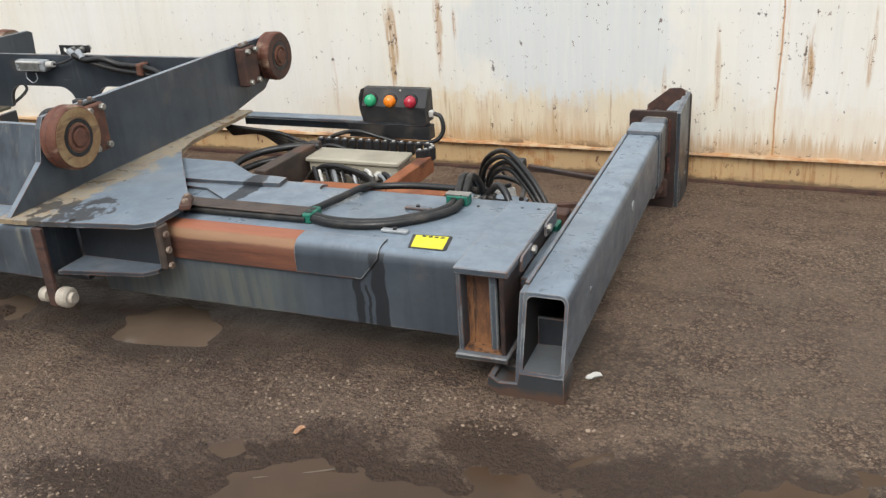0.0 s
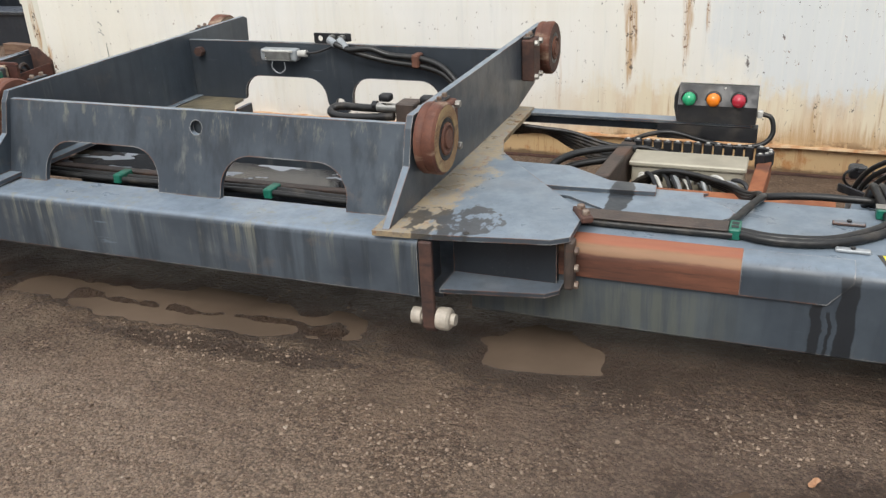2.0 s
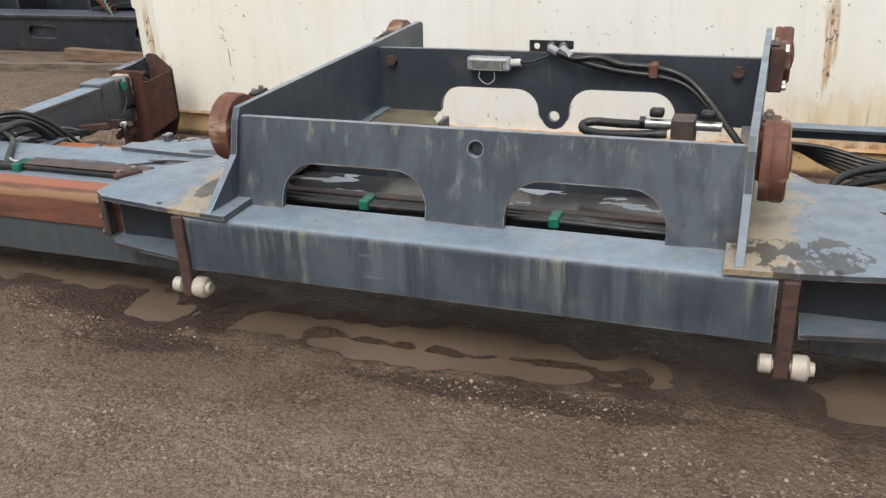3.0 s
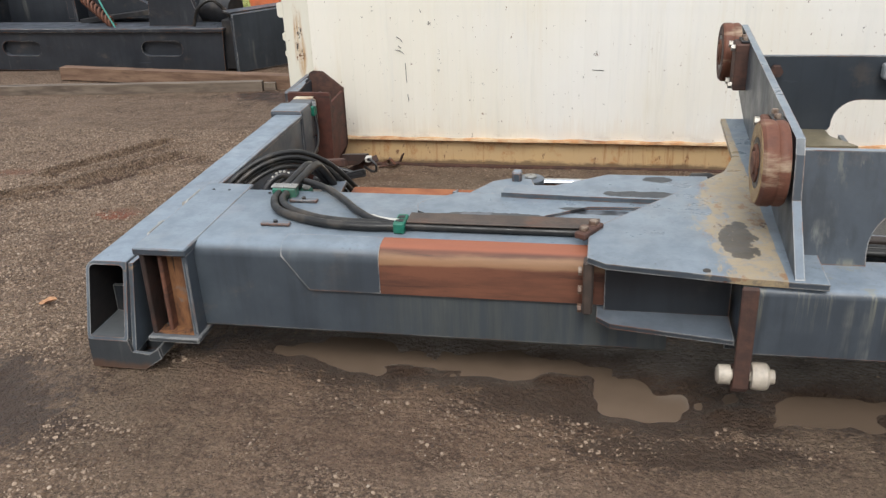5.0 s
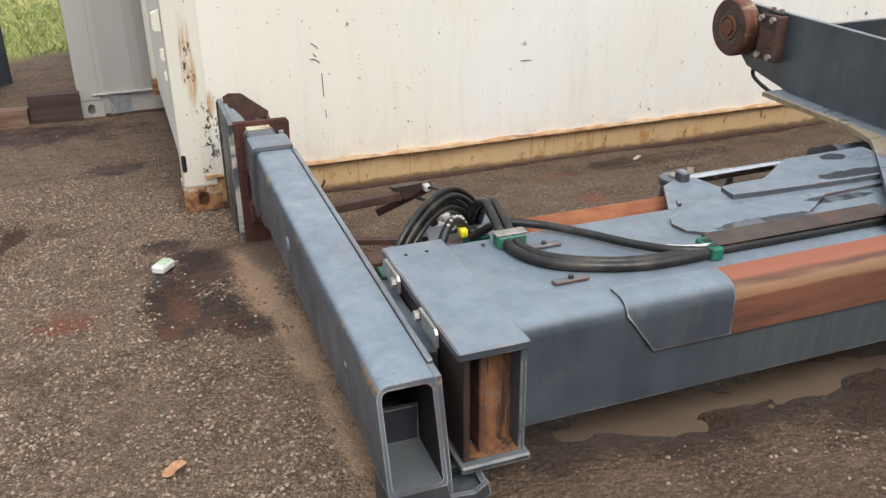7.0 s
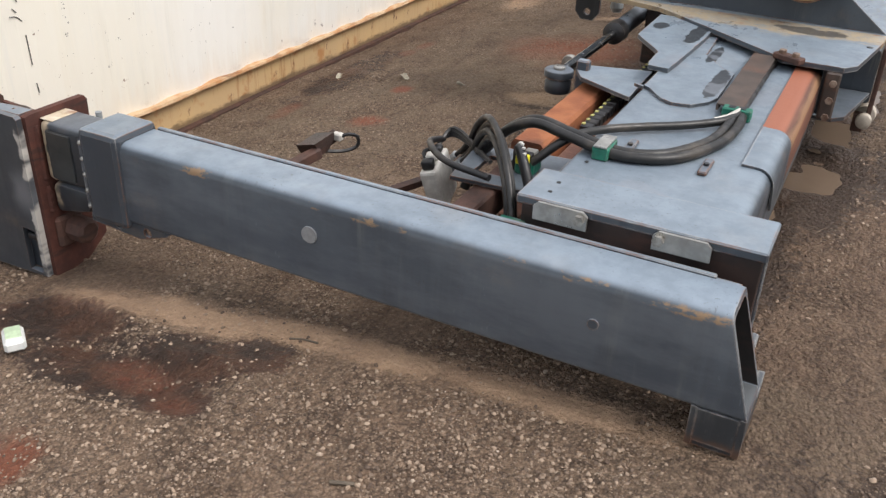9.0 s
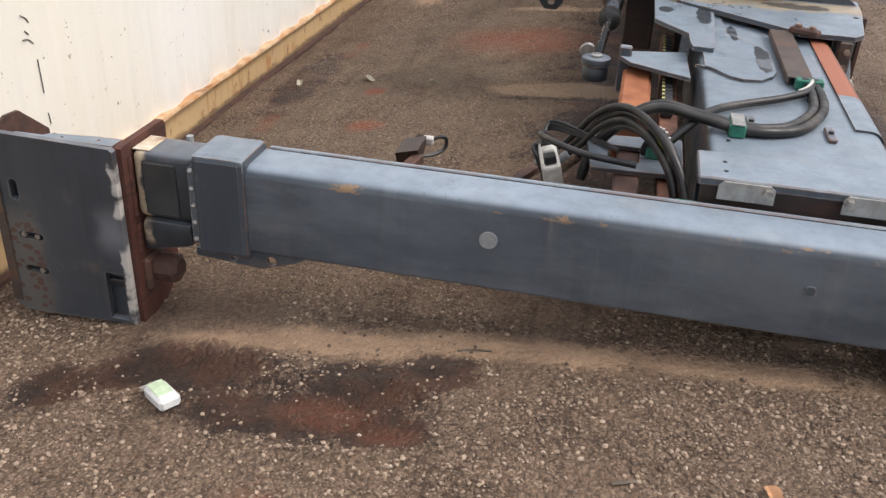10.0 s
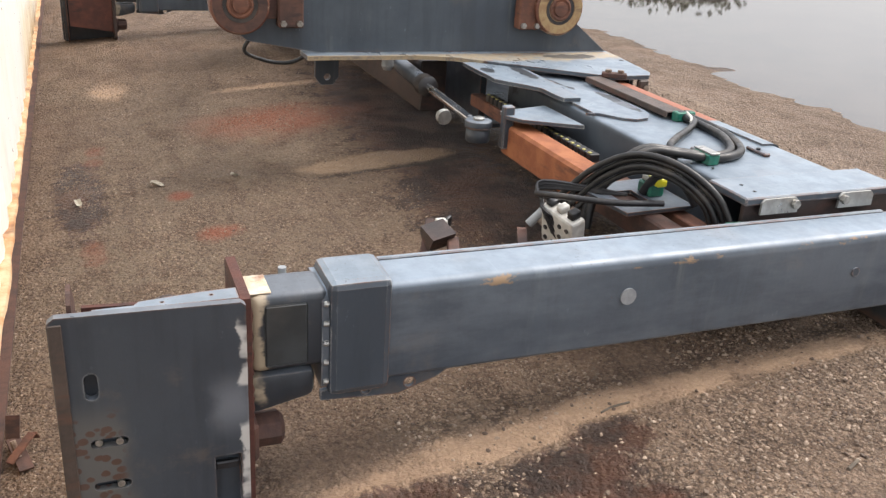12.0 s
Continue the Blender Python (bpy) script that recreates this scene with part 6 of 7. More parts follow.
for s in (-1, 1):
    W = lambda d: -3.51 + s * d
    wing = [(W(d), y) for d, y in ((0.825, 2.190), (1.03, 2.205), (1.40, 2.262), (1.452, 2.30), (1.452, 2.50), (1.10, 2.93), (1.00, 3.06), (0.955, 3.22), (0.945, 3.72), (0.80, 3.72))]
    part("wing_plate", plate(B(), wing, "z", 0.432, 0.450), M_WING, spreader, "grey plate with sandy rust washed along it", smooth=30)
    part("hole", lathe(B(), [(0.011, 0.0), (0.011, 0.0016)], (W(1.13), 2.245, 0.4502), "z", 14), M_BLACK, spreader)
    low = [(W(d), y) for d, y in ((1.045, 2.205), (1.38, 2.262), (1.42, 2.30), (1.42, 2.50), (1.045, 2.50))]
    part("lower_flange", plate(B(), low, "z", 0.245, 0.260), M_DARK, spreader, smooth=30)
    bm = B()
    box(bm, W(1.045), W(1.40), 2.345, 2.366, 0.258, 0.433)
    # web painted dark for the shade under the wing
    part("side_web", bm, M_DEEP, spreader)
    # bolted frame round the mouth of the tunnel
    bm = B()
    box(bm, W(1.432), W(1.462), 2.302, 2.352, 0.2615, 0.4305, 0.006)
    mf = part("mouth_frame", bm, M_COVER, spreader)
    bolts([(W(1.470), 2.322, z) for z in (0.275, 0.335, 0.395)], "x", 0.013, 0.012, mf, M_RUSTBOLT)
    bm = B()
    bar(bm, (W(1.478), 2.435, 0.454), (W(1.425), 2.53, 0.454), 0.040, 0.022, 0.004)
    mt = part("mouth_strip", bm, M_RUSTDARK, spreader)
    bolts([(W(1.466), 2.460, 0.471), (W(1.440), 2.507, 0.471)], "z", 0.014, 0.014, mt, M_RUSTBOLT)
    # hanging bar with its nylon roller
    bx = W(1.01) if s > 0 else W(1.02)
    bm = B()
    box(bm, bx - 0.022, bx + 0.022, 2.18, 2.198, 0.12, 0.431, 0.003)
    box(bm, bx - 0.022, bx + 0.022, 2.198, 2.24, 0.10, 0.17, 0.003)
    part("hanger_bar", bm, M_RUSTDARK, spreader, "rusty brown hanger bar")
    bm = lathe(B(), [(0.018, -0.066), (0.028, -0.060), (0.028, -0.028), (0.016, -0.026), (0.016, 0.026), (0.036, 0.028), (0.039, 0.040), (0.039, 0.066), (0.032, 0.074), (0.022, 0.076), (0.020, 0.090)], (bx, 2.20, 0.155), "x", 20)
    part("guide_roller", bm, M_CREAM, spreader, "cream nylon guide roller", smooth=35)

# ---- carriage frame with mast rollers ----
CX = -3.54


def toe_in(y):
    """How far the left side plate leans inward along its length."""
    return 0.035 + (y - 2.2) * 0.034


def toe(v):
    v.co.x += toe_in(v.co.y)


def lean_back(v):
    v.co.y += (v.co.z - 0.425) * 0.30


def arch_notch(xa, xb, top, r, base):
    """The outline of an opening, from its right foot over the crown to its left foot."""
    return [(xb, base)] + arc(xb - r, top - r, r, 0, 90, 7) + arc(xa + r, top - r, r, 90, 180, 7) + [(xa, base)]


front = [(-4.392, 0.425), (-4.392, 0.728), (-2.655, 0.728), (-2.655, 0.425)]
front += arch_notch(-3.385, -2.868, 0.582, 0.12, 0.425) + arch_notch(-4.205, -3.662, 0.582, 0.12, 0.425)
part("front_plate", plate(B(), front, "y", 2.368, 2.390, [ring(-3.497, 0.668, 0.026, 18)], lean_back), M_STREAKED, spreader, smooth=30)
part("boss", rod(B(), (-3.497, 2.466, 0.662), (-3.497, 2.53, 0.662), 0.034, 20), M_DARK, spreader)
rear = [(-4.352, 0.735), (-4.352, 0.44), (-4.06, 0.44)] + list(reversed(arch_notch(-4.05, -3.585, 0.565, 0.10, 0.455)))
rear += [(-3.575, 0.43)] + arc(-3.513, 0.445, 0.058, 195, 345, 8) + [(-3.452, 0.43)]
rear += list(reversed(arch_notch(-3.445, -2.985, 0.575, 0.10, 0.455))) + [(-2.97, 0.44), (-2.655, 0.44), (-2.655, 0.735)]
part("rear_plate", plate(B(), rear, "y", 3.610, 3.632, [ring(-3.513, 0.447, 0.024, 16)]), M_DARK, spreader, smooth=30)
for s in (-1, 1):
    xs = (-2.655, -2.630) if s > 0 else (-4.455, -4.430)
    side = [(2.205, 0.451), (2.400, 0.60), (2.435, 0.72), (2.46, 0.76), (4.10, 0.765), (4.13, 0.75), (4.12, 0.62), (3.96, 0.50), (3.66, 0.451)]
    part("side_plate", plate(B(), side, "x", *xs, lean=None if s > 0 else toe), M_PAINT, spreader)
    plane = xs[1] if s > 0 else xs[0]
    # outward side: rollers and their brackets
    for yc, yb in ((2.525, 2.665), (4.005, 3.785)):
        face = plane if s > 0 else plane + toe_in(yc)
        f = lambda d: face + s * d
        bm = B()
        lathe(bm, [(0.045, f(0.012) - f(0.05)), (0.118, f(0.014) - f(0.05)), (0.123, f(0.022) - f(0.05)), (0.123, f(0.038) - f(0.05)), (0.119, f(0.044) - f(0.05)), (0.124, f(0.052) - f(0.05)), (0.124, f(0.080) - f(0.05)), (0.117, f(0.088) - f(0.05)), (0.06, f(0.088) - f(0.05))], (f(0.05), yc, 0.665), "x", 44)
        ro = part("mast_roller", bm, M_RING, spreader, "rusty steel mast roller", smooth=40)
        part("roller_face", lathe(B(), [(0.114, 0.0), (0.114, s * 0.002), (0.078, s * 0.002), (0.074, -s * 0.004)], (f(0.0885), yc, 0.665), "x", 40), M_ROLLFACE if yc < 3 else M_RUSTDARK, ro, "ochre greasy roller face" if yc < 3 else "brown rusty roller face")
        part("bearing_ring", lathe(B(), [(0.073, -s * 0.004), (0.073, s * 0.0015), (0.058, s * 0.0015), (0.057, -s * 0.004)], (f(0.0885), yc, 0.665), "x", 36), M_BLACK, ro, "black greasy bearing ring")
        part("bearing_cap", lathe(B(), [(0.055, 0.0), (0.055, s * 0.006), (0.047, s * 0.009), (0.040, s * 0.003), (0.034, s * 0.003), (0.032, s * 0.012), (0.010, s * 0.014)], (f(0.088), yc, 0.665), "x", 28), M_RUST, ro, "dark red bearing cap")
        bm = B()
        box(bm, f(0.002), f(0.062), yb - 0.055, yb + 0.055, 0.565, 0.755, 0.006)
        box(bm, f(0.002), f(0.03), min(yb, yc), max(yb, yc), 0.60, 0.73)
        br = part("roller_bracket", bm, M_RUST if yc < 3 else M_RUSTDARK, spreader, "rusty roller bracket")
        bolts([(f(0.070), yb + a, z) for a in (-0.035, 0.035) for z in (0.585, 0.738)], "x", 0.014, 0.018, br)
        part("adjuster", box(B(), f(0.006), f(0.040), yb - 0.045, yb + 0.045, 0.756, 0.766, 0.003), M_BLACK, br)
        bolts([(f(0.024), yb + a, 0.772) for a in (-0.028, 0.024)], "z", 0.010, 0.014, br, M_RUSTBOLT)
    # inner corner: pad bolts near the rear plate
    part("pad_nut", lathe(B(), [(0.024, -0.02), (0.024, 0.012), (0.020, 0.02)], (-2.74 if s > 0 else -4.28, 3.595, 0.68), "y", 6), M_RUSTDARK, spreader, "rusty nut")
# shelf plate inside the left rear corner
part("shelf_plate", plate(B(), [(-4.358, 3.38), (-3.99, 3.40), (-4.065, 3.52), (-4.07, 3.609), (-4.358, 3.609)], "z", 0.430, 0.444), M_SILT, spreader, "shelf plate covered in wet ochre silt")
# bracket, lamp, hoses on the rear plate
part("port_bracket", plate(B(), [(-3.625, 0.735), (-3.625, 0.785), (-3.43, 0.785), (-3.43, 0.75), (-3.55, 0.735)], "y", 3.612, 3.620, [ring(-3.592, 0.760, 0.014, 14)]), M_BLACK, spreader)
for k, x in enumerate((-3.525, -3.472)):
    part("hose_fitting", rod(B(), (x, 3.59, 0.765), (x, 3.66, 0.765), 0.016, 12), M_STEEL, spreader)
    bm = hose(B(), [(x, 3.585, 0.765), (x + 0.05, 3.55, 0.745 - 0.02 * k), (x + 0.16, 3.56, 0.705 + 0.025 * k), (-3.22, 3.57, 0.672 + 0.03 * k), (-3.06, 3.57, 0.655 + 0.035 * k), (-2.94, 3.55, 0.625 + 0.03 * k), (-2.84, 3.50, 0.555 + 0.02 * k), (-2.76, 3.42, 0.50), (-2.70, 3.34, 0.45)], 0.0145, 10, 6)
    part("hose", bm, M_HOSE, spreader)
    bm = rod(B(), (x, 3.575, 0.762), (x + 0.045, 3.552, 0.747 - 0.018 * k), 0.018, 10)
    part("hose_sleeve", bm, M_GREYLAMP, spreader)
part("hose_clip", box(B(), -3.095, -3.06, 3.54, 3.608, 0.650, 0.712, 0.006), M_RUST, spreader, "orange rusty hose clip")
bm = B()
box(bm, -3.90, -3.70, 3.55, 3.605, 0.655, 0.715, 0.012, 2)
wl_ = part("work_lamp", bm, M_GREYLAMP, spreader, "grey cast connector housing")
part("lid_rim", box(B(), -3.885, -3.715, 3.5425, 3.549, 0.700, 0.712, 0.003), M_WHITE, wl_)
part("latch", box(B(), -3.87, -3.73, 3.543, 3.55, 0.662, 0.708, 0.006), M_STEEL, wl_)
part("cable_gland", rod(B(), (-3.70, 3.578, 0.69), (-3.655, 3.578, 0.693), 0.017, 12), M_WHITE, wl_)
part("wire_loop", hose(B(), [(-3.84, 3.56, 0.655), (-3.845, 3.56, 0.62), (-3.81, 3.56, 0.595), (-3.775, 3.56, 0.615), (-3.775, 3.56, 0.65)], 0.003, 6, 6), M_GREYLAMP, wl_)
part("cable", hose(B(), [(-3.655, 3.578, 0.693), (-3.60, 3.58, 0.70), (-3.54, 3.585, 0.72), (-3.5, 3.60, 0.74)], 0.006, 6, 6), M_BLACK, spreader)
# hydraulic valve seen above the front plate
bm = B()
box(bm, -2.935, -2.85, 2.98, 3.07, 0.44, 0.645, 0.006)
vl = part("hydraulic_valve", bm, M_COVER, spreader, "dark hydraulic valve block")
part("solenoid", rod(B(), (-3.03, 3.02, 0.615), (-2.935, 3.02, 0.615), 0.018, 14), M_STEEL, vl)
part("solenoid", rod(B(), (-2.85, 3.02, 0.615), (-2.76, 3.02, 0.615), 0.018, 14), M_STEEL, vl)
part("solenoid_cap", rod(B(), (-3.05, 3.02, 0.622), (-3.03, 3.02, 0.622), 0.018, 14), M_BLACK, vl)
part("plug", box(B(), -3.015, -2.965, 2.998, 3.042, 0.642, 0.672, 0.006), M_BLACK, vl)
part("plug", box(B(), -2.835, -2.785, 2.998, 3.042, 0.642, 0.672, 0.006), M_BLACK, vl)
part("hose", hose(B(), [(-2.95, 3.0, 0.585), (-3.06, 3.0, 0.575), (-3.20, 3.02, 0.565), (-3.27, 3.06, 0.57), (-3.25, 3.10, 0.585), (-3.12, 3.08, 0.59), (-2.95, 3.05, 0.60)], 0.017, 10, 6), M_HOSE, vl)
part("hose", hose(B(), [(-2.84, 3.04, 0.50), (-2.75, 3.05, 0.46), (-2.66, 3.1, 0.40)], 0.017, 10, 6), M_HOSE, vl)
part("drain_hose", hose(B(), [(-4.33, 3.93, 0.53), (-4.31, 3.97, 0.45), (-4.30, 3.88, 0.405), (-4.30, 3.80, 0.392), (-4.30, 3.74, 0.40), (-4.31, 3.69, 0.43)], 0.009, 8, 6), M_HOSE, spreader)
part("lifting_lug", plate(B(), [(3.46, 0.431), (3.58, 0.431), (3.58, 0.26), (3.55, 0.222), (3.49, 0.222), (3.46, 0.26)], "x", -4.022, -4.004, [ring(3.52, 0.262, 0.016, 12)]), M_DARK, spreader)

# ---- signal lights, cabinet and cables on the right ----
bm = B()
box(bm, -2.62, -1.60, 3.665, 3.735, 0.425, 0.440, 0.002)
box(bm, -2.62, -1.60, 3.725, 3.735, 0.375, 0.426)
part("cable_rail", bm, M_PAINT, spreader)
bm = B()
box(bm, -1.99, -1.575, 3.660, 3.724, 0.36, 0.424)
part("rail_end", bm, M_BLACK, spreader)
bm = plate(B(), [(3.655, 0.441), (3.745, 0.441), (3.745, 0.575), (3.735, 0.592), (3.70, 0.592), (3.655, 0.515)], "x", -1.91, -1.585)
lb = part("signal_light_box", bm, M_BLACK, spreader, "black signal box with green, amber and red lamps")
part("end_flap", plate(B(), [(-1.925, 0.50), (-1.911, 0.441), (-1.911, 0.590), (-1.925, 0.55)], "y", 3.66, 3.74), M_BLACK, lb)
for x, mat, lab in ((-1.868, M_LGREEN, "green signal lamp lens"), (-1.768, M_LAMBER, "amber signal lamp lens"), (-1.665, M_LRED, "red signal lamp lens")):
    c = Vector((x + 0.004, 3.668, 0.540))
    bm = lathe(B(), [(0.029, 0.012), (0.029, -0.010), (0.027, -0.022), (0.020, -0.033), (0.009, -0.038)], c, "y", 24)
    part("lamp_lens", bm, mat, lb, lab, smooth=50)
    part("lamp_bezel", lathe(B(), [(0.034, 0.012), (0.034, -0.002), (0.030, -0.004)], c, "y", 24), M_BLACK, lb)
part("rivet", lathe(B(), [(0.005, -0.004), (0.005, 0.0)], (-1.72, 3.692, 0.585), "y", 10), M_WHITE, lb)
part("cable_gland", box(B(), -1.584, -1.560, 3.68, 3.71, 0.465, 0.495, 0.004), M_WHITE, lb)
part("cable", hose(B(), [(-1.56, 3.695, 0.48), (-1.525, 3.69, 0.465), (-1.515, 3.68, 0.40), (-1.56, 3.66, 0.355), (-1.68, 3.64, 0.345), (-1.80, 3.63, 0.37), (-1.92, 3.62, 0.40), (-2.02, 3.62, 0.385), (-2.1, 3.62, 0.35)], 0.0105, 8, 6), M_HOSE, spreader)
for k in range(6):
    o = 0.012 * k
    part("cable", hose(B(), [(-2.66, 3.60 + o, 0.40 - o), (-2.5, 3.61 + o, 0.385 - o * 0.6), (-2.36, 3.62 + o * 0.4, 0.37 - o * 1.3), (-2.2, 3.60 - o, 0.335 - o), (-2.05, 3.60 - o, 0.325 + o * 0.4), (-1.9, 3.61 - o, 0.315)], 0.010, 8, 5), M_HOSE, spreader)
# cable chain: two runs and the bend round the cabinet
chain = []
for k in range(13):
    chain.append((-2.10 + 0.042 * k, 3.575, 0.345, 0.0))
for k in range(6):
    a = radians(90 - 30 * (k + 0.5))
    chain.append((-1.565 + 0.055 * math.cos(a), 3.525 + 0.05 * math.sin(a), 0.345, a - math.pi / 2))
link = None
for x, y, z, a in chain:
    if link is None:
        bm = B()
        box(bm, x - 0.017, x + 0.017, y - 0.012, y + 0.012, z - 0.03, z + 0.03, 0.004)
        link = part("chain_link", bm, M_BLACK, spreader)
        dot = None
    else:
        again(link, (x, y, z), spreader, (0, 0, a))
    if dot is None:
        dot = part("link_rivet", lathe(B(), [(0.007, 0.0), (0.007, 0.003)], (x, y, z + 0.0305), "z", 10), M_WHITE, spreader)
    else:
        again(dot, (x, y, z + 0.032), spreader)
bm = B()
box(bm, -2.045, -1.60, 3.345, 3.485, 0.215, 0.332, 0.006)
cab = part("control_cabinet", bm, M_BEIGE, spreader, "beige metal control cabinet")
part("cabinet_lid", box(B(), -2.055, -1.592, 3.333, 3.495, 0.334, 0.355, 0.005), M_BEIGE, cab)
for k, (x, z, r, mat) in enumerate(((-2.0, 0.292, 0.017, M_WHITE), (-1.94, 0.296, 0.020, M_GREYLAMP), (-1.875, 0.285, 0.020, M_GREYLAMP), (-1.815, 0.292, 0.021, M_WHITE), (-1.755, 0.284, 0.021, M_GREYLAMP), (-1.695, 0.290, 0.021, M_WHITE), (-1.64, 0.284, 0.019, M_GREYLAMP))):
    part("cable_gland", lathe(B(), [(r, 0.0), (r, -0.018), (r * 0.8, -0.02), (r * 0.8, -0.036), (r * 0.55, -0.042)], (x, 3.344, z), "y", 12), mat, cab)
rng = random.Random(12)
for k in range(13):
    x, e, f = -1.97 + 0.027 * k, rng.uniform(-0.03, 0.03), rng.uniform(0.0, 0.05)
    part("wire", hose(B(), [(x, 3.31, 0.29), (x + e * 0.5, 3.27 - f * 0.3, 0.315 + f * 0.6), (x + 0.03 + e, 3.235 - f * 0.5, 0.312 + f * 0.7), (x + 0.055 + e, 3.20 - f * 0.4, 0.275), (x + 0.035 + e * 2, 3.175 + f * 0.3, 0.245)],
                      rng.choice((0.006, 0.0075, 0.009)), 7, 5), (M_BLACK, M_WHITE, M_HOSE, M_GREYLAMP)[k % 4], cab)
for k in range(4):
    o = 0.018 * k
    part("conduit", hose(B(), [(-2.03 + o, 3.29, 0.27), (-1.98 + o, 3.26, 0.315 + o * 0.3), (-1.90 + o, 3.24, 0.355 - o * 0.2), (-1.80 + o, 3.22, 0.36 - o * 0.5), (-1.66 + o * 0.5, 3.16, 0.352 - o * 0.6), (-1.57, 3.05 - o, 0.36 - o * 0.3), (-1.53, 2.95, 0.40), (-1.53, 2.86, 0.408)], 0.011, 8, 5), M_HOSE, cab)
part("cable_trough", box(B(), -1.95, -1.58, 3.02, 3.17, 0.225, 0.238, 0.003), M_BLACK, cab)
bm = B()
bar(bm, (-2.085, 3.50, 0.31), (-2.115, 3.05, 0.31), 0.06, 0.15, 0.004)
part("cabinet_bracket", bm, M_COVER, spreader)
bm = B()
bar(bm, (-1.53, 3.52, 0.30), (-1.555, 3.02, 0.30), 0.055, 0.08, 0.004)
part("cabinet_bracket", bm, M_TUBE, spreader)
part("hose", hose(B(), [(-1.62, 2.60, 0.412), (-1.59, 2.66, 0.415), (-1.56, 2.76, 0.415), (-1.52, 2.86, 0.42), (-1.50, 2.93, 0.40), (-1.35, 2.98, 0.395), (-1.1, 2.98, 0.395)], 0.014, 10, 6), M_HOSE, spreader)
for k in range(2):
    part("hose", hose(B(), [(-2.30, 3.15, 0.25), (-2.36, 3.22, 0.33 - 0.04 * k), (-2.30, 3.34, 0.36 - 0.05 * k), (-2.15, 3.42, 0.375 - 0.05 * k), (-2.05, 3.46, 0.37 - 0.05 * k)], 0.016, 10, 6), M_HOSE, spreader)
# yellow sticker: plain bars for its lettering
bm = B()
plate(bm, [(-1.172, 2.522), (-1.145, 2.415), (-1.02, 2.415), (-1.012, 2.425), (-1.03, 2.53), (-1.04, 2.536)], "z", 0.3955, 0.3965)
st = part("sticker_edge", bm, M_BLACK, spreader)
bm = B()
plate(bm, [(-1.158, 2.518), (-1.138, 2.424), (-1.026, 2.424), (-1.042, 2.526)], "z", 0.3967, 0.3975)
ye = part("sticker", bm, M_YELLOW, st, "yellow warning sticker with dark lettering bars")
for k in range(4):
    x = -1.125 + 0.022 * k
    part("print_bar", box(B(), x - 0.007, x + 0.007, 2.506, 2.518, 0.3977, 0.3981), M_BLACK, st)

# ---- behind: a second spreader, timbers ----
def second_spreader():
    t = thing("container_spreader", (-9.6, 8.6, -0.45), "dark blue-grey container spreader lying beyond the timbers", "spreader")
    y = 8.25
    bm = plate(B(), [(-13.2, -0.44), (-8.66, -0.44), (-8.64, -0.06), (-13.2, -0.04)], "y", y, y + 0.3, [pill(-9.30, -0.22, 0.44, 0.15), pill(-10.85, -0.22, 0.44, 0.15), pill(-12.3, -0.22, 0.44, 0.15)])
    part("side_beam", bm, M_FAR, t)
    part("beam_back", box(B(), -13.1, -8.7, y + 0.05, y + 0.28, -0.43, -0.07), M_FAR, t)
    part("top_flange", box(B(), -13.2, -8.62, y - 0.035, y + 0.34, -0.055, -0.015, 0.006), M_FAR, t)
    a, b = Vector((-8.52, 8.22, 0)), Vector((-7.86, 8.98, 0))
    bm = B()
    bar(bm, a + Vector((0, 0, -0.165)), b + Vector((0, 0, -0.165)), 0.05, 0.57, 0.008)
    # lighter paint than the beams puts this lit face's light into the colour
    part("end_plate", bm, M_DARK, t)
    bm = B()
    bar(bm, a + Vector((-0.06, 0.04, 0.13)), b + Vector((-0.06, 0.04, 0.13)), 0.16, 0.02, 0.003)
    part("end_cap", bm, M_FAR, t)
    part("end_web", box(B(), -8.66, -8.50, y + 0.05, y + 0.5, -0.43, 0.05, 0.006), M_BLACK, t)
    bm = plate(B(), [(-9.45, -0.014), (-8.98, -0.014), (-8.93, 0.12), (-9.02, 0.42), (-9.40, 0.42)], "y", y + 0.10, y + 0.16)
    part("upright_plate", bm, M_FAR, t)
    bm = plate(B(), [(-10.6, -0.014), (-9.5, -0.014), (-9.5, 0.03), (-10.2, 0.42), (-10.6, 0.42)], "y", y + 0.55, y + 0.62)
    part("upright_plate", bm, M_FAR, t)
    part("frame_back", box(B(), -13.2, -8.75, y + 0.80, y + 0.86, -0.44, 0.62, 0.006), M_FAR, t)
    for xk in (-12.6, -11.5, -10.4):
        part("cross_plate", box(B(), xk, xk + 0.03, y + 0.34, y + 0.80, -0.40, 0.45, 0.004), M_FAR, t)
    bm = B()
    bar(bm, (-10.3, y + 0.3, 0.0), (-9.45, y + 0.3, 0.10), 0.08, 0.05, 0.004)
    part("brace", bm, M_BLACK, t)
    part("drum", rod(B(), (-8.98, y + 0.45, 0.09), (-8.62, y + 0.35, 0.09), 0.13, 20), M_BLACK, t)
    part("hose", hose(B(), [(-8.95, y + 0.05, 0.0), (-8.85, y, 0.18), (-8.72, y + 0.05, 0.24), (-8.6, y + 0.1, 0.10), (-8.55, y + 0.15, -0.02)], 0.018, 8, 6), M_HOSE, t)
    turns = [(-10.14 + 0.29 * k / 72, y + 0.12 + 0.05 * math.cos(k * 0.785), 0.27 - 0.27 * k / 72 + 0.05 * math.sin(k * 0.785)) for k in range(73)]
    bm = hose(B(), turns, 0.014, 6, 1)
    part("spring", bm, M_RUST, t, "rusty coil spring")
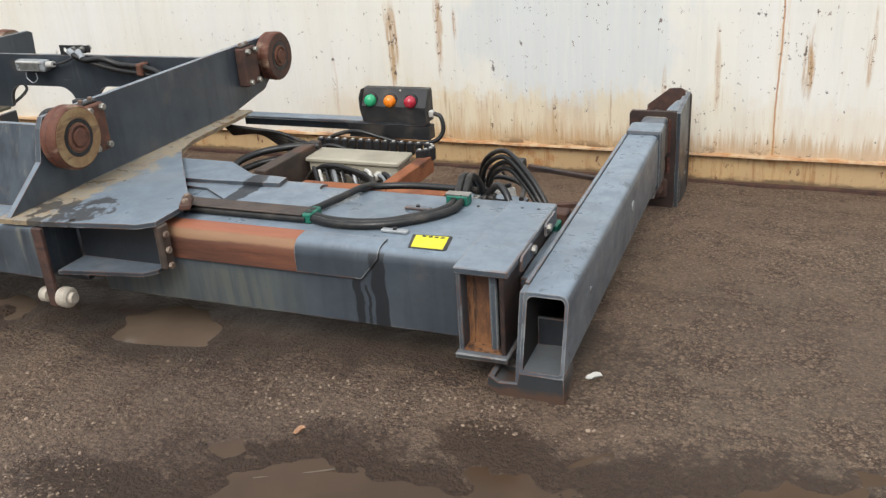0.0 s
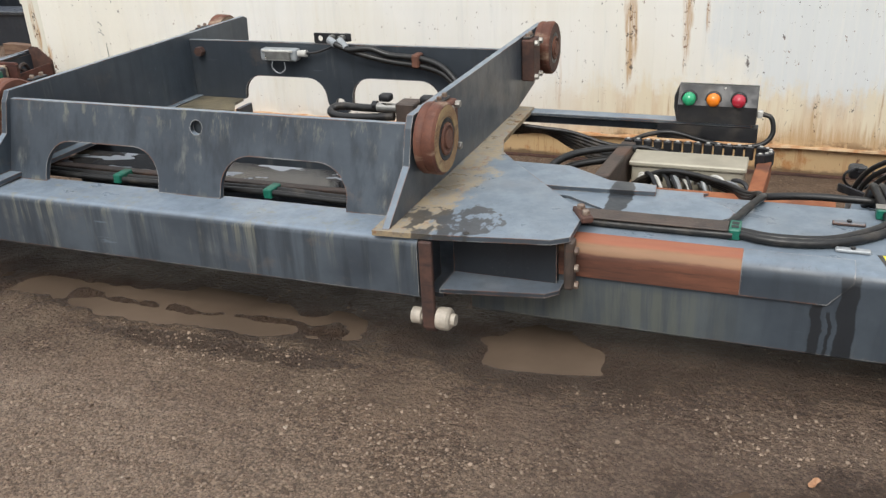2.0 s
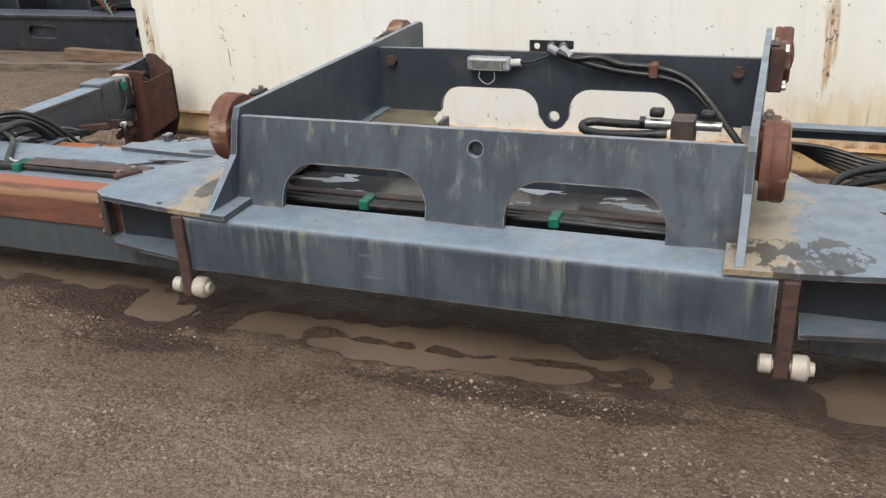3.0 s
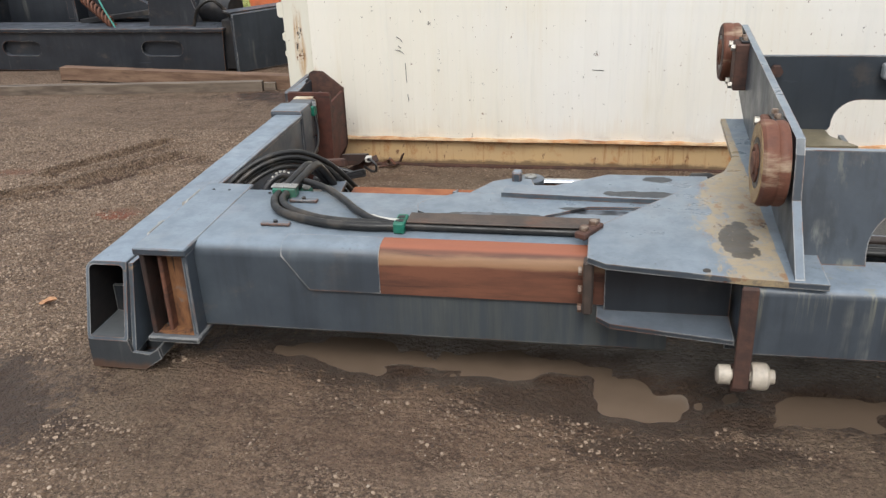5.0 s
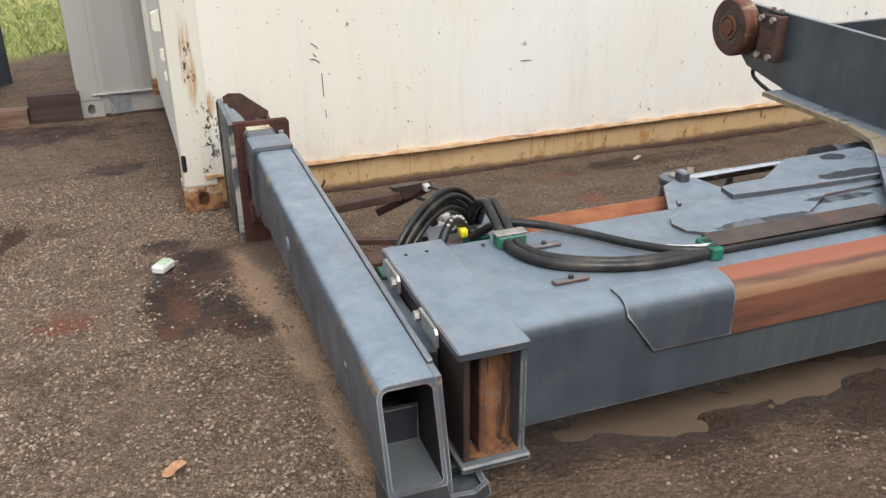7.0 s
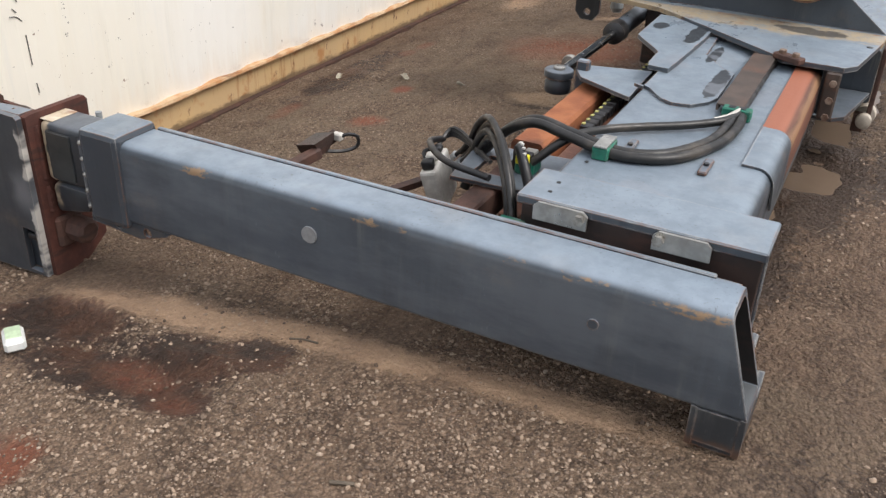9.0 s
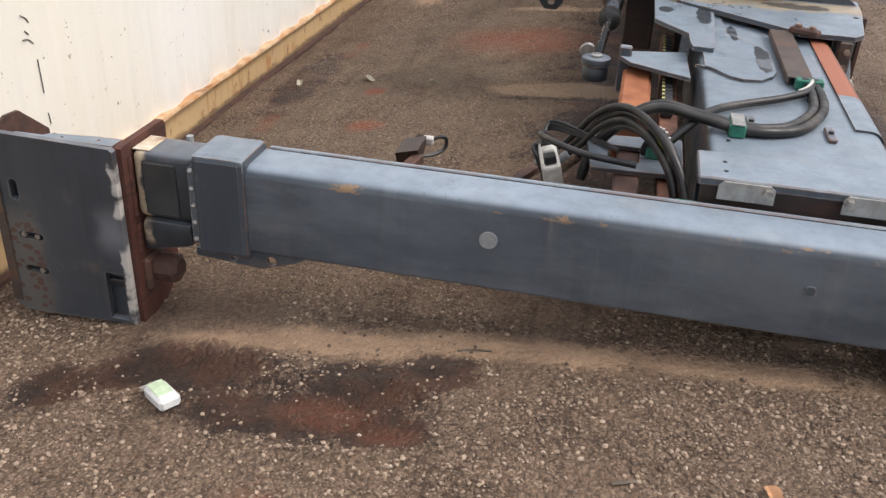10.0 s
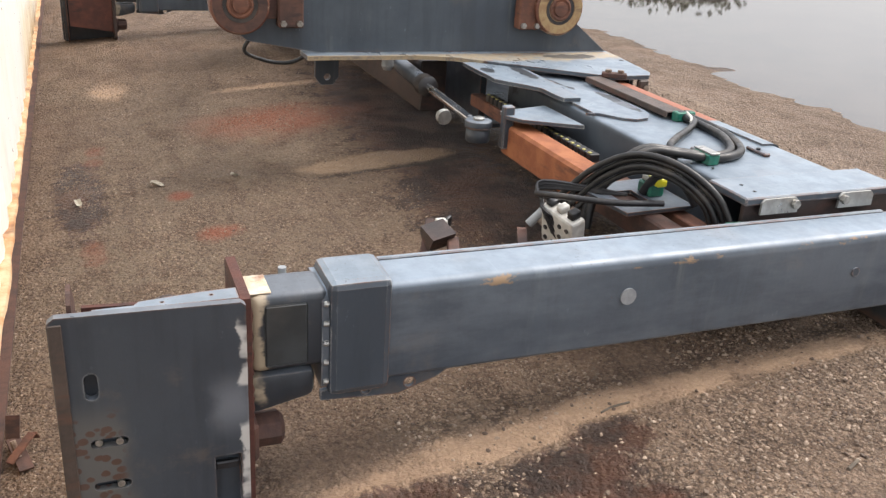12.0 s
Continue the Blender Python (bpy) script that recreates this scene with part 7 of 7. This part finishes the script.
    part("rope", hose(B(), [(-9.92, y - 0.03, 0.42), (-9.84, y - 0.04, 0.2), (-9.74, y - 0.045, 0.0)], 0.008, 6, 4), plain("teal_rope", (0.10, 0.42, 0.36), 0.8), t, "teal rope end")
    return t


second_spreader()
bm = plate(B(), [(-8.62, 0.06), (-8.28, 0.02), (-8.34, 0.22), (-8.5, 0.34), (-8.66, 0.36)], "y", 9.0, 9.25)
tagged(part("plastic_cover", bm, plain("orange_plastic", (0.75, 0.20, 0.08), 0.5, 0.0, 0.15)), "orange plastic cover propped on the dark frame", "cover")
post = B()
box(post, -8.55, -8.45, 9.05, 9.2, -0.5, 0.05)
tagged(part("steel_block", post, M_DARK), "dark steel block under the orange cover", "block")


def timber(p, q, w, h, mat, label, seed):
    """A sawn balk with slightly uneven long edges."""
    p, q = Vector(p), Vector(q)
    d = (q - p)
    s = Vector((-d.y, d.x, 0)).normalized()
    bm = B()
    rows = []
    n = 14
    for k in range(n + 1):
        c = p + d * (k / n)
        j = 0.004 * noise.noise(Vector((k * 0.7, seed, 0)))
        rows.append([bm.verts.new(c + s * (a * w / 2 + j) + Vector((0, 0, b * h + j * 0.7))) for a, b in ((-1, 0), (1, 0), (1, 1), (-1, 1))])
    for a, b in zip(rows, rows[1:]):
        for k in range(4):
            bm.faces.new((a[k], a[(k + 1) % 4], b[(k + 1) % 4], b[k]))
    bm.faces.new(rows[0])
    bm.faces.new(rows[-1])
    return tagged(part("timber_balk", bm, mat), label, "timber", "timbers on the ground")


timber((-10.19, 7.88, -0.436), (-7.64, 7.57, -0.432), 0.10, 0.120, M_WOOD, "long weathered brown timber balk lying on gravel", 1.0)
timber((-11.1, 6.97, -0.392), (-7.96, 7.445, -0.424), 0.08, 0.088, M_WOODGREY, "grey weathered timber balk lying on gravel", 5.0)
timber((-7.953, 7.462, -0.425), (-7.85, 7.478, -0.427), 0.05, 0.072, M_WOODGREY, "short grey offcut of timber", 9.0)
timber((-7.632, 7.62, -0.436), (-7.285, 7.615, -0.436), 0.12, 0.205, M_WOODDARK, "dark wet brown timber beside the grey container", 12.0)
timber((-7.09, 7.66, -0.436), (-6.94, 7.68, -0.436), 0.10, 0.15, M_GREYLAMP, "pale grey block beside the grey container", 15.0)

# ---- litter on the yard ----
bm = B()
z = ground_z(-6.955, 4.07)
bar(bm, (-6.909, 4.136, z + 0.016), (-6.961, 4.061, z + 0.020), 0.056, 0.034, 0.008)
pk = thing("wrapped_bar", (-6.955, 4.07, z), "white paper-wrapped bar with a pale green print on the dirt", "packet")
part("wrapper", bm, plain("white_paper_wrap", (0.72, 0.73, 0.70), 0.45, 0.0, 0.1, 30), pk)
bm = B()
bar(bm, (-6.912, 4.131, z + 0.0345), (-6.947, 4.081, z + 0.0365), 0.040, 0.0016)
part("print_patch", bm, plain("pale_green_print", (0.50, 0.62, 0.42), 0.45, 0.0, 0.2, 60), pk)
bm = B()
bar(bm, (-6.894, 4.158, z + 0.010), (-6.909, 4.136, z + 0.014), 0.050, 0.003)
part("wrapper_end", bm, plain("clear_film", (0.36, 0.34, 0.31), 0.2, 0.0, 0.2, 60), pk)


def dead_leaf(x, y, a, size, col, label):
    bm = B()
    n = 12
    z = ground_z(x, y) + 0.006
    pts = []
    for k in range(n):
        t = 2 * math.pi * k / n
        r = size * (0.75 + 0.25 * math.cos(2 * t)) * (1 + 0.08 * math.sin(5 * t))
        u, v = r * math.cos(t), 0.9 * r * math.sin(t)
        pts.append((x + u * math.cos(a) - v * math.sin(a), y + u * math.sin(a) + v * math.cos(a)))
    top = [bm.verts.new((px, py, z + 0.010 + 0.008 * math.sin(9 * k / n))) for k, (px, py) in enumerate(pts)]
    mid = bm.verts.new((x, y, z + 0.002))
    low = bm.verts.new((x, y, z - 0.001))
    for k in range(n):
        bm.faces.new((top[k], top[(k + 1) % n], mid))
        bm.faces.new((top[(k + 1) % n], top[k], low))
    return tagged(part("dead_leaf", bm, col), label, "leaf", "dead leaves")


M_LEAF = plain("orange_dead_leaf", (0.46, 0.24, 0.12), 0.6, 0.0, 0.3, 60)
M_LEAFPALE = plain("pale_dead_leaf", (0.40, 0.36, 0.28), 0.6, 0.0, 0.3, 60)
for x, y, a, sz, m_, lab in ((-7.0, 2.69, 0.4, 0.035, M_LEAF, "curled orange dead leaf on gravel"), (-1.30, 1.88, 0.7, 0.02, M_LEAF, "small red-brown dead leaf on wet dirt"),
                            (-4.395, 4.706, 0.2, 0.030, M_LEAFPALE, "pale dry leaf on the dirt"), (-4.29, 4.372, 1.0, 0.036, M_LEAFPALE, "pale dry leaf on the dirt"), (-4.33, 4.03, 2.0, 0.024, M_LEAFPALE, "pale dry leaf on the dirt"),
                            (-0.53, 2.43, 0.3, 0.028, M_WHITE, "scrap of white paper beside the end beam")):
    dead_leaf(x, y, a, sz, m_, lab)


def twig(pts, r, label):
    z0 = [(x, y, ground_z(x, y) + r * 0.8) for x, y in pts]
    return tagged(part("twig", hose(B(), z0, r, 6, 4), M_BARK), label, "twig", "twigs on the dirt")


twig([(-1.33, 1.665), (-1.24, 1.71), (-1.12, 1.765)], 0.003, "thin dark twig lying on wet dirt")
twig([(-6.585, 3.44), (-6.575, 3.40), (-6.580, 3.35)], 0.003, "short dark twig on the sandy strip")
twig([(-7.02, 3.02), (-7.0, 2.97)], 0.005, "short pale chip of wood on gravel")


def torn_bracket():
    """A bent strip of rusty sheet left at the foot of the container."""
    x, y = -6.17, 4.875
    z = ground_z(x, y)
    t = thing("scrap_bracket", (x, y, z), "bent rusty steel bracket lying at the container's foot", "scrap metal")
    bm = B()
    bar(bm, (x - 0.07, y - 0.02, z + 0.012), (x + 0.05, y + 0.015, z + 0.030), 0.035, 0.006, 0.001)
    bar(bm, (x + 0.05, y + 0.015, z + 0.030), (x + 0.075, y + 0.01, z + 0.085), 0.035, 0.006, 0.001)
    part("strip", bm, M_RUSTDARK, t)
    bm = B()
    bar(bm, (x - 0.05, y + 0.02, z + 0.025), (x + 0.01, y - 0.035, z + 0.065), 0.022, 0.006, 0.001)
    bar(bm, (x + 0.01, y - 0.035, z + 0.065), (x + 0.035, y - 0.04, z + 0.035), 0.022, 0.006, 0.001)
    part("tab", bm, M_RUST, t)
    part("bolt", rod(B(), (x - 0.02, y, z + 0.02), (x - 0.005, y + 0.01, z + 0.06), 0.008, 8), M_RUSTBOLT, t)
    return t


torn_bracket()


# ---- pebbles: one mesh of loose stones ----
def pebbles():
    rng = np.random.default_rng(4)
    t = (1 + 5 ** 0.5) / 2
    ico = np.array([(-1, t, 0), (1, t, 0), (-1, -t, 0), (1, -t, 0), (0, -1, t), (0, 1, t), (0, -1, -t), (0, 1, -t), (t, 0, -1), (t, 0, 1), (-t, 0, -1), (-t, 0, 1)], float)
    ico /= np.linalg.norm(ico[0])
    tri = np.array([(0, 11, 5), (0, 5, 1), (0, 1, 7), (0, 7, 10), (0, 10, 11), (1, 5, 9), (5, 11, 4), (11, 10, 2), (10, 7, 6), (7, 1, 8), (3, 9, 4), (3, 4, 2), (3, 2, 6), (3, 6, 8), (3, 8, 9), (4, 9, 5), (2, 4, 11), (6, 2, 10), (8, 6, 7), (9, 8, 1)])
    octa = np.array([(1, 0, 0), (0, 1, 0), (-1, 0, 0), (0, -1, 0), (0, 0, 1), (0, 0, -1)], float)
    otri = np.array([(0, 1, 4), (1, 2, 4), (2, 3, 4), (3, 0, 4), (1, 0, 5), (2, 1, 5), (3, 2, 5), (0, 3, 5)])
    spots = []
    while len(spots) < 195000:
        if len(spots) < 105000:
            x, y = rng.uniform(-9.4, -6.2), 1.4 + 4.4 * rng.random() ** 1.15
        elif len(spots) < 145000:
            x, y = rng.uniform(-6.4, -1.8), rng.uniform(3.15, 4.92)
        elif len(spots) < 158000:
            x, y = rng.uniform(-6.2, -0.6), rng.uniform(1.1, 2.2)
        else:
            x, y = rng.uniform(-10.5, 1.6), 1.2 + 6.3 * rng.random() ** 1.35
        if y > 4.93 and x > -6.8:
            continue
        clump = noise.noise(Vector((x * 1.1, y * 3.0, 2.0))) + 0.7 * noise.noise(Vector((x * 4.0, y * 6.0, 4.0)))
        behind = 0.25 if x > -6.4 and y > 3.15 else 0.0
        if stoniness(x, y) + behind + 1.5 * clump < rng.uniform(0.0, 0.9) or rut(x, y) > 0.4:
            continue
        if any(((x - cx) / rx) ** 2 + ((y - cy) / ry) ** 2 < 2.4 for cx, cy, rx, ry, _ in HOLLOWS):
            continue
        if rng.random() < 0.9 * max(spot(x, y, *s_) for s_ in SAND[:4]) or rng.random() < 0.93 * max(spot(x, y, *s_) for s_ in DARK[:8]):
            continue
        if rng.random() < 0.7 * max(spot(x, y, *s_) for s_ in RED):
            continue
        spots.append((x, y, ground_z(x, y)))
    P = np.array(spots)
    n = len(P)
    size = np.minimum(0.0018 + 0.0014 * rng.exponential(1.0, n) * np.where(P[:, 0] < -6, 1.2, 1.0), 0.0075) * np.where((P[:, 0] > -6.4) & (P[:, 1] > 3.1), 0.72, 1.0)
    verts, faces, at = [], [], 0
    for shape, tris, pick in ((octa, otri, size <= 0.0052), (ico, tri, size > 0.0052)):
        m_, q = int(pick.sum()), len(shape)
        v = shape[None] * (1 + rng.uniform(-0.35, 0.35, (m_, q, 1)))
        v = v * np.stack((np.ones(m_), rng.uniform(0.6, 1.0, m_), rng.uniform(0.5, 0.85, m_)), 1)[:, None] * size[pick][:, None, None]
        a = rng.uniform(0, 6.283, m_)[:, None]
        v = np.stack((v[..., 0] * np.cos(a) - v[..., 1] * np.sin(a), v[..., 0] * np.sin(a) + v[..., 1] * np.cos(a), v[..., 2]), 2)
        v += P[pick][:, None]
        v[..., 2] += size[pick][:, None] * 0.2
        verts.append(v.reshape(-1, 3))
        faces.append((tris[None] + (np.arange(m_) * q)[:, None, None] + at).reshape(-1, 3))
        at += m_ * q
    me = bpy.data.meshes.new("pebbles")
    me.from_pydata(np.concatenate(verts).tolist(), [], np.concatenate(faces).tolist())
    me.materials.append(M_PEBBLE)
    return tagged(new("pebbles", me), "loose grey and tan pebbles scattered on the dirt", "gravel", kind="stuff")


pebbles()


def grass_field():
    rng = np.random.default_rng(9)
    verts, faces = [], []
    n = 0
    while n < 16000:
        x, y = rng.uniform(-14, -6.0), 9.9 + 6.5 * rng.random() ** 1.6
        if (y - 10.2 + 0.4 * nz(x, y, 0.9)) < rng.uniform(-0.1, 0.4):
            continue
        h, w, a, l = rng.uniform(0.03, 0.12), rng.uniform(0.004, 0.008), rng.uniform(0, 6.283), rng.uniform(0.02, 0.10)
        z = ground_z(x, y) - 0.01
        dx, dy = math.cos(a) * w, math.sin(a) * w
        lx, ly = -math.sin(a) * l, math.cos(a) * l
        verts += [(x - dx, y - dy, z), (x + dx, y + dy, z), (x + lx * 0.4 + dx * 0.6, y + ly * 0.4 + dy * 0.6, z + h * 0.6), (x + lx, y + ly, z + h)]
        faces += [(4 * n, 4 * n + 1, 4 * n + 2), (4 * n, 4 * n + 2, 4 * n + 3)]
        n += 1
    me = bpy.data.meshes.new("grass")
    me.from_pydata(verts, [], faces)
    me.materials.append(M_GRASS)
    return tagged(new("grass", me), "yellow-green rough grass beyond the yard", "grass", kind="stuff")


grass_field()


def tree(x, y, h, spread, seed, label):
    """A tapered trunk with limbs and a ragged crown of small leaf clumps."""
    rng = random.Random(seed)
    z = ground_z(x, y) - 0.2
    t = thing("tree", (x, y, z), label, "tree")
    bm = B()
    rod(bm, (x, y, z), (x + 0.1, y, z + h * 0.55), h * 0.035, 10, h * 0.018)
    tips = []
    for k in range(9):
        a = k * 2.4
        b0 = Vector((x + 0.05, y, z + h * (0.32 + 0.025 * k)))
        tip = b0 + Vector((math.cos(a) * spread * rng.uniform(0.4, 0.8), math.sin(a) * spread * rng.uniform(0.4, 0.8), h * rng.uniform(0.12, 0.36)))
        rod(bm, b0, tip, h * 0.012, 6, h * 0.004)
        tips.append(tip)
    part("trunk", bm, M_BARK, t)
    verts, faces = [], []
    for _ in range(2600):
        c = rng.choice(tips) + Vector((rng.gauss(0, spread * 0.22), rng.gauss(0, spread * 0.22), rng.gauss(h * 0.04, h * 0.09)))
        u = Vector((rng.gauss(0, 1), rng.gauss(0, 1), rng.gauss(0, 1))).normalized()
        v = u.orthogonal().normalized()
        s_ = rng.uniform(0.10, 0.22)
        n = len(verts)
        verts += [tuple(c + u * s_), tuple(c + v * s_ * 0.5), tuple(c - u * s_), tuple(c - v * s_ * 0.5)]
        faces.append((n, n + 1, n + 2, n + 3))
    me = bpy.data.meshes.new("crown")
    me.from_pydata(verts, [], faces)
    me.materials.append(M_LEAVES)
    cr = new("crown", me)
    cr.parent = t
    cr.location = -Vector((x, y, z))
    return t


for x, y, h, sp, sd in ((24.0, -18.5, 3.7, 2.5, 1), (28.5, -19.0, 3.7, 2.3, 2), (31.0, -12.0, 3.8, 1.6, 3)):
    tree(x, y, h, sp, sd, "dark leafy tree at the far edge of the yard")
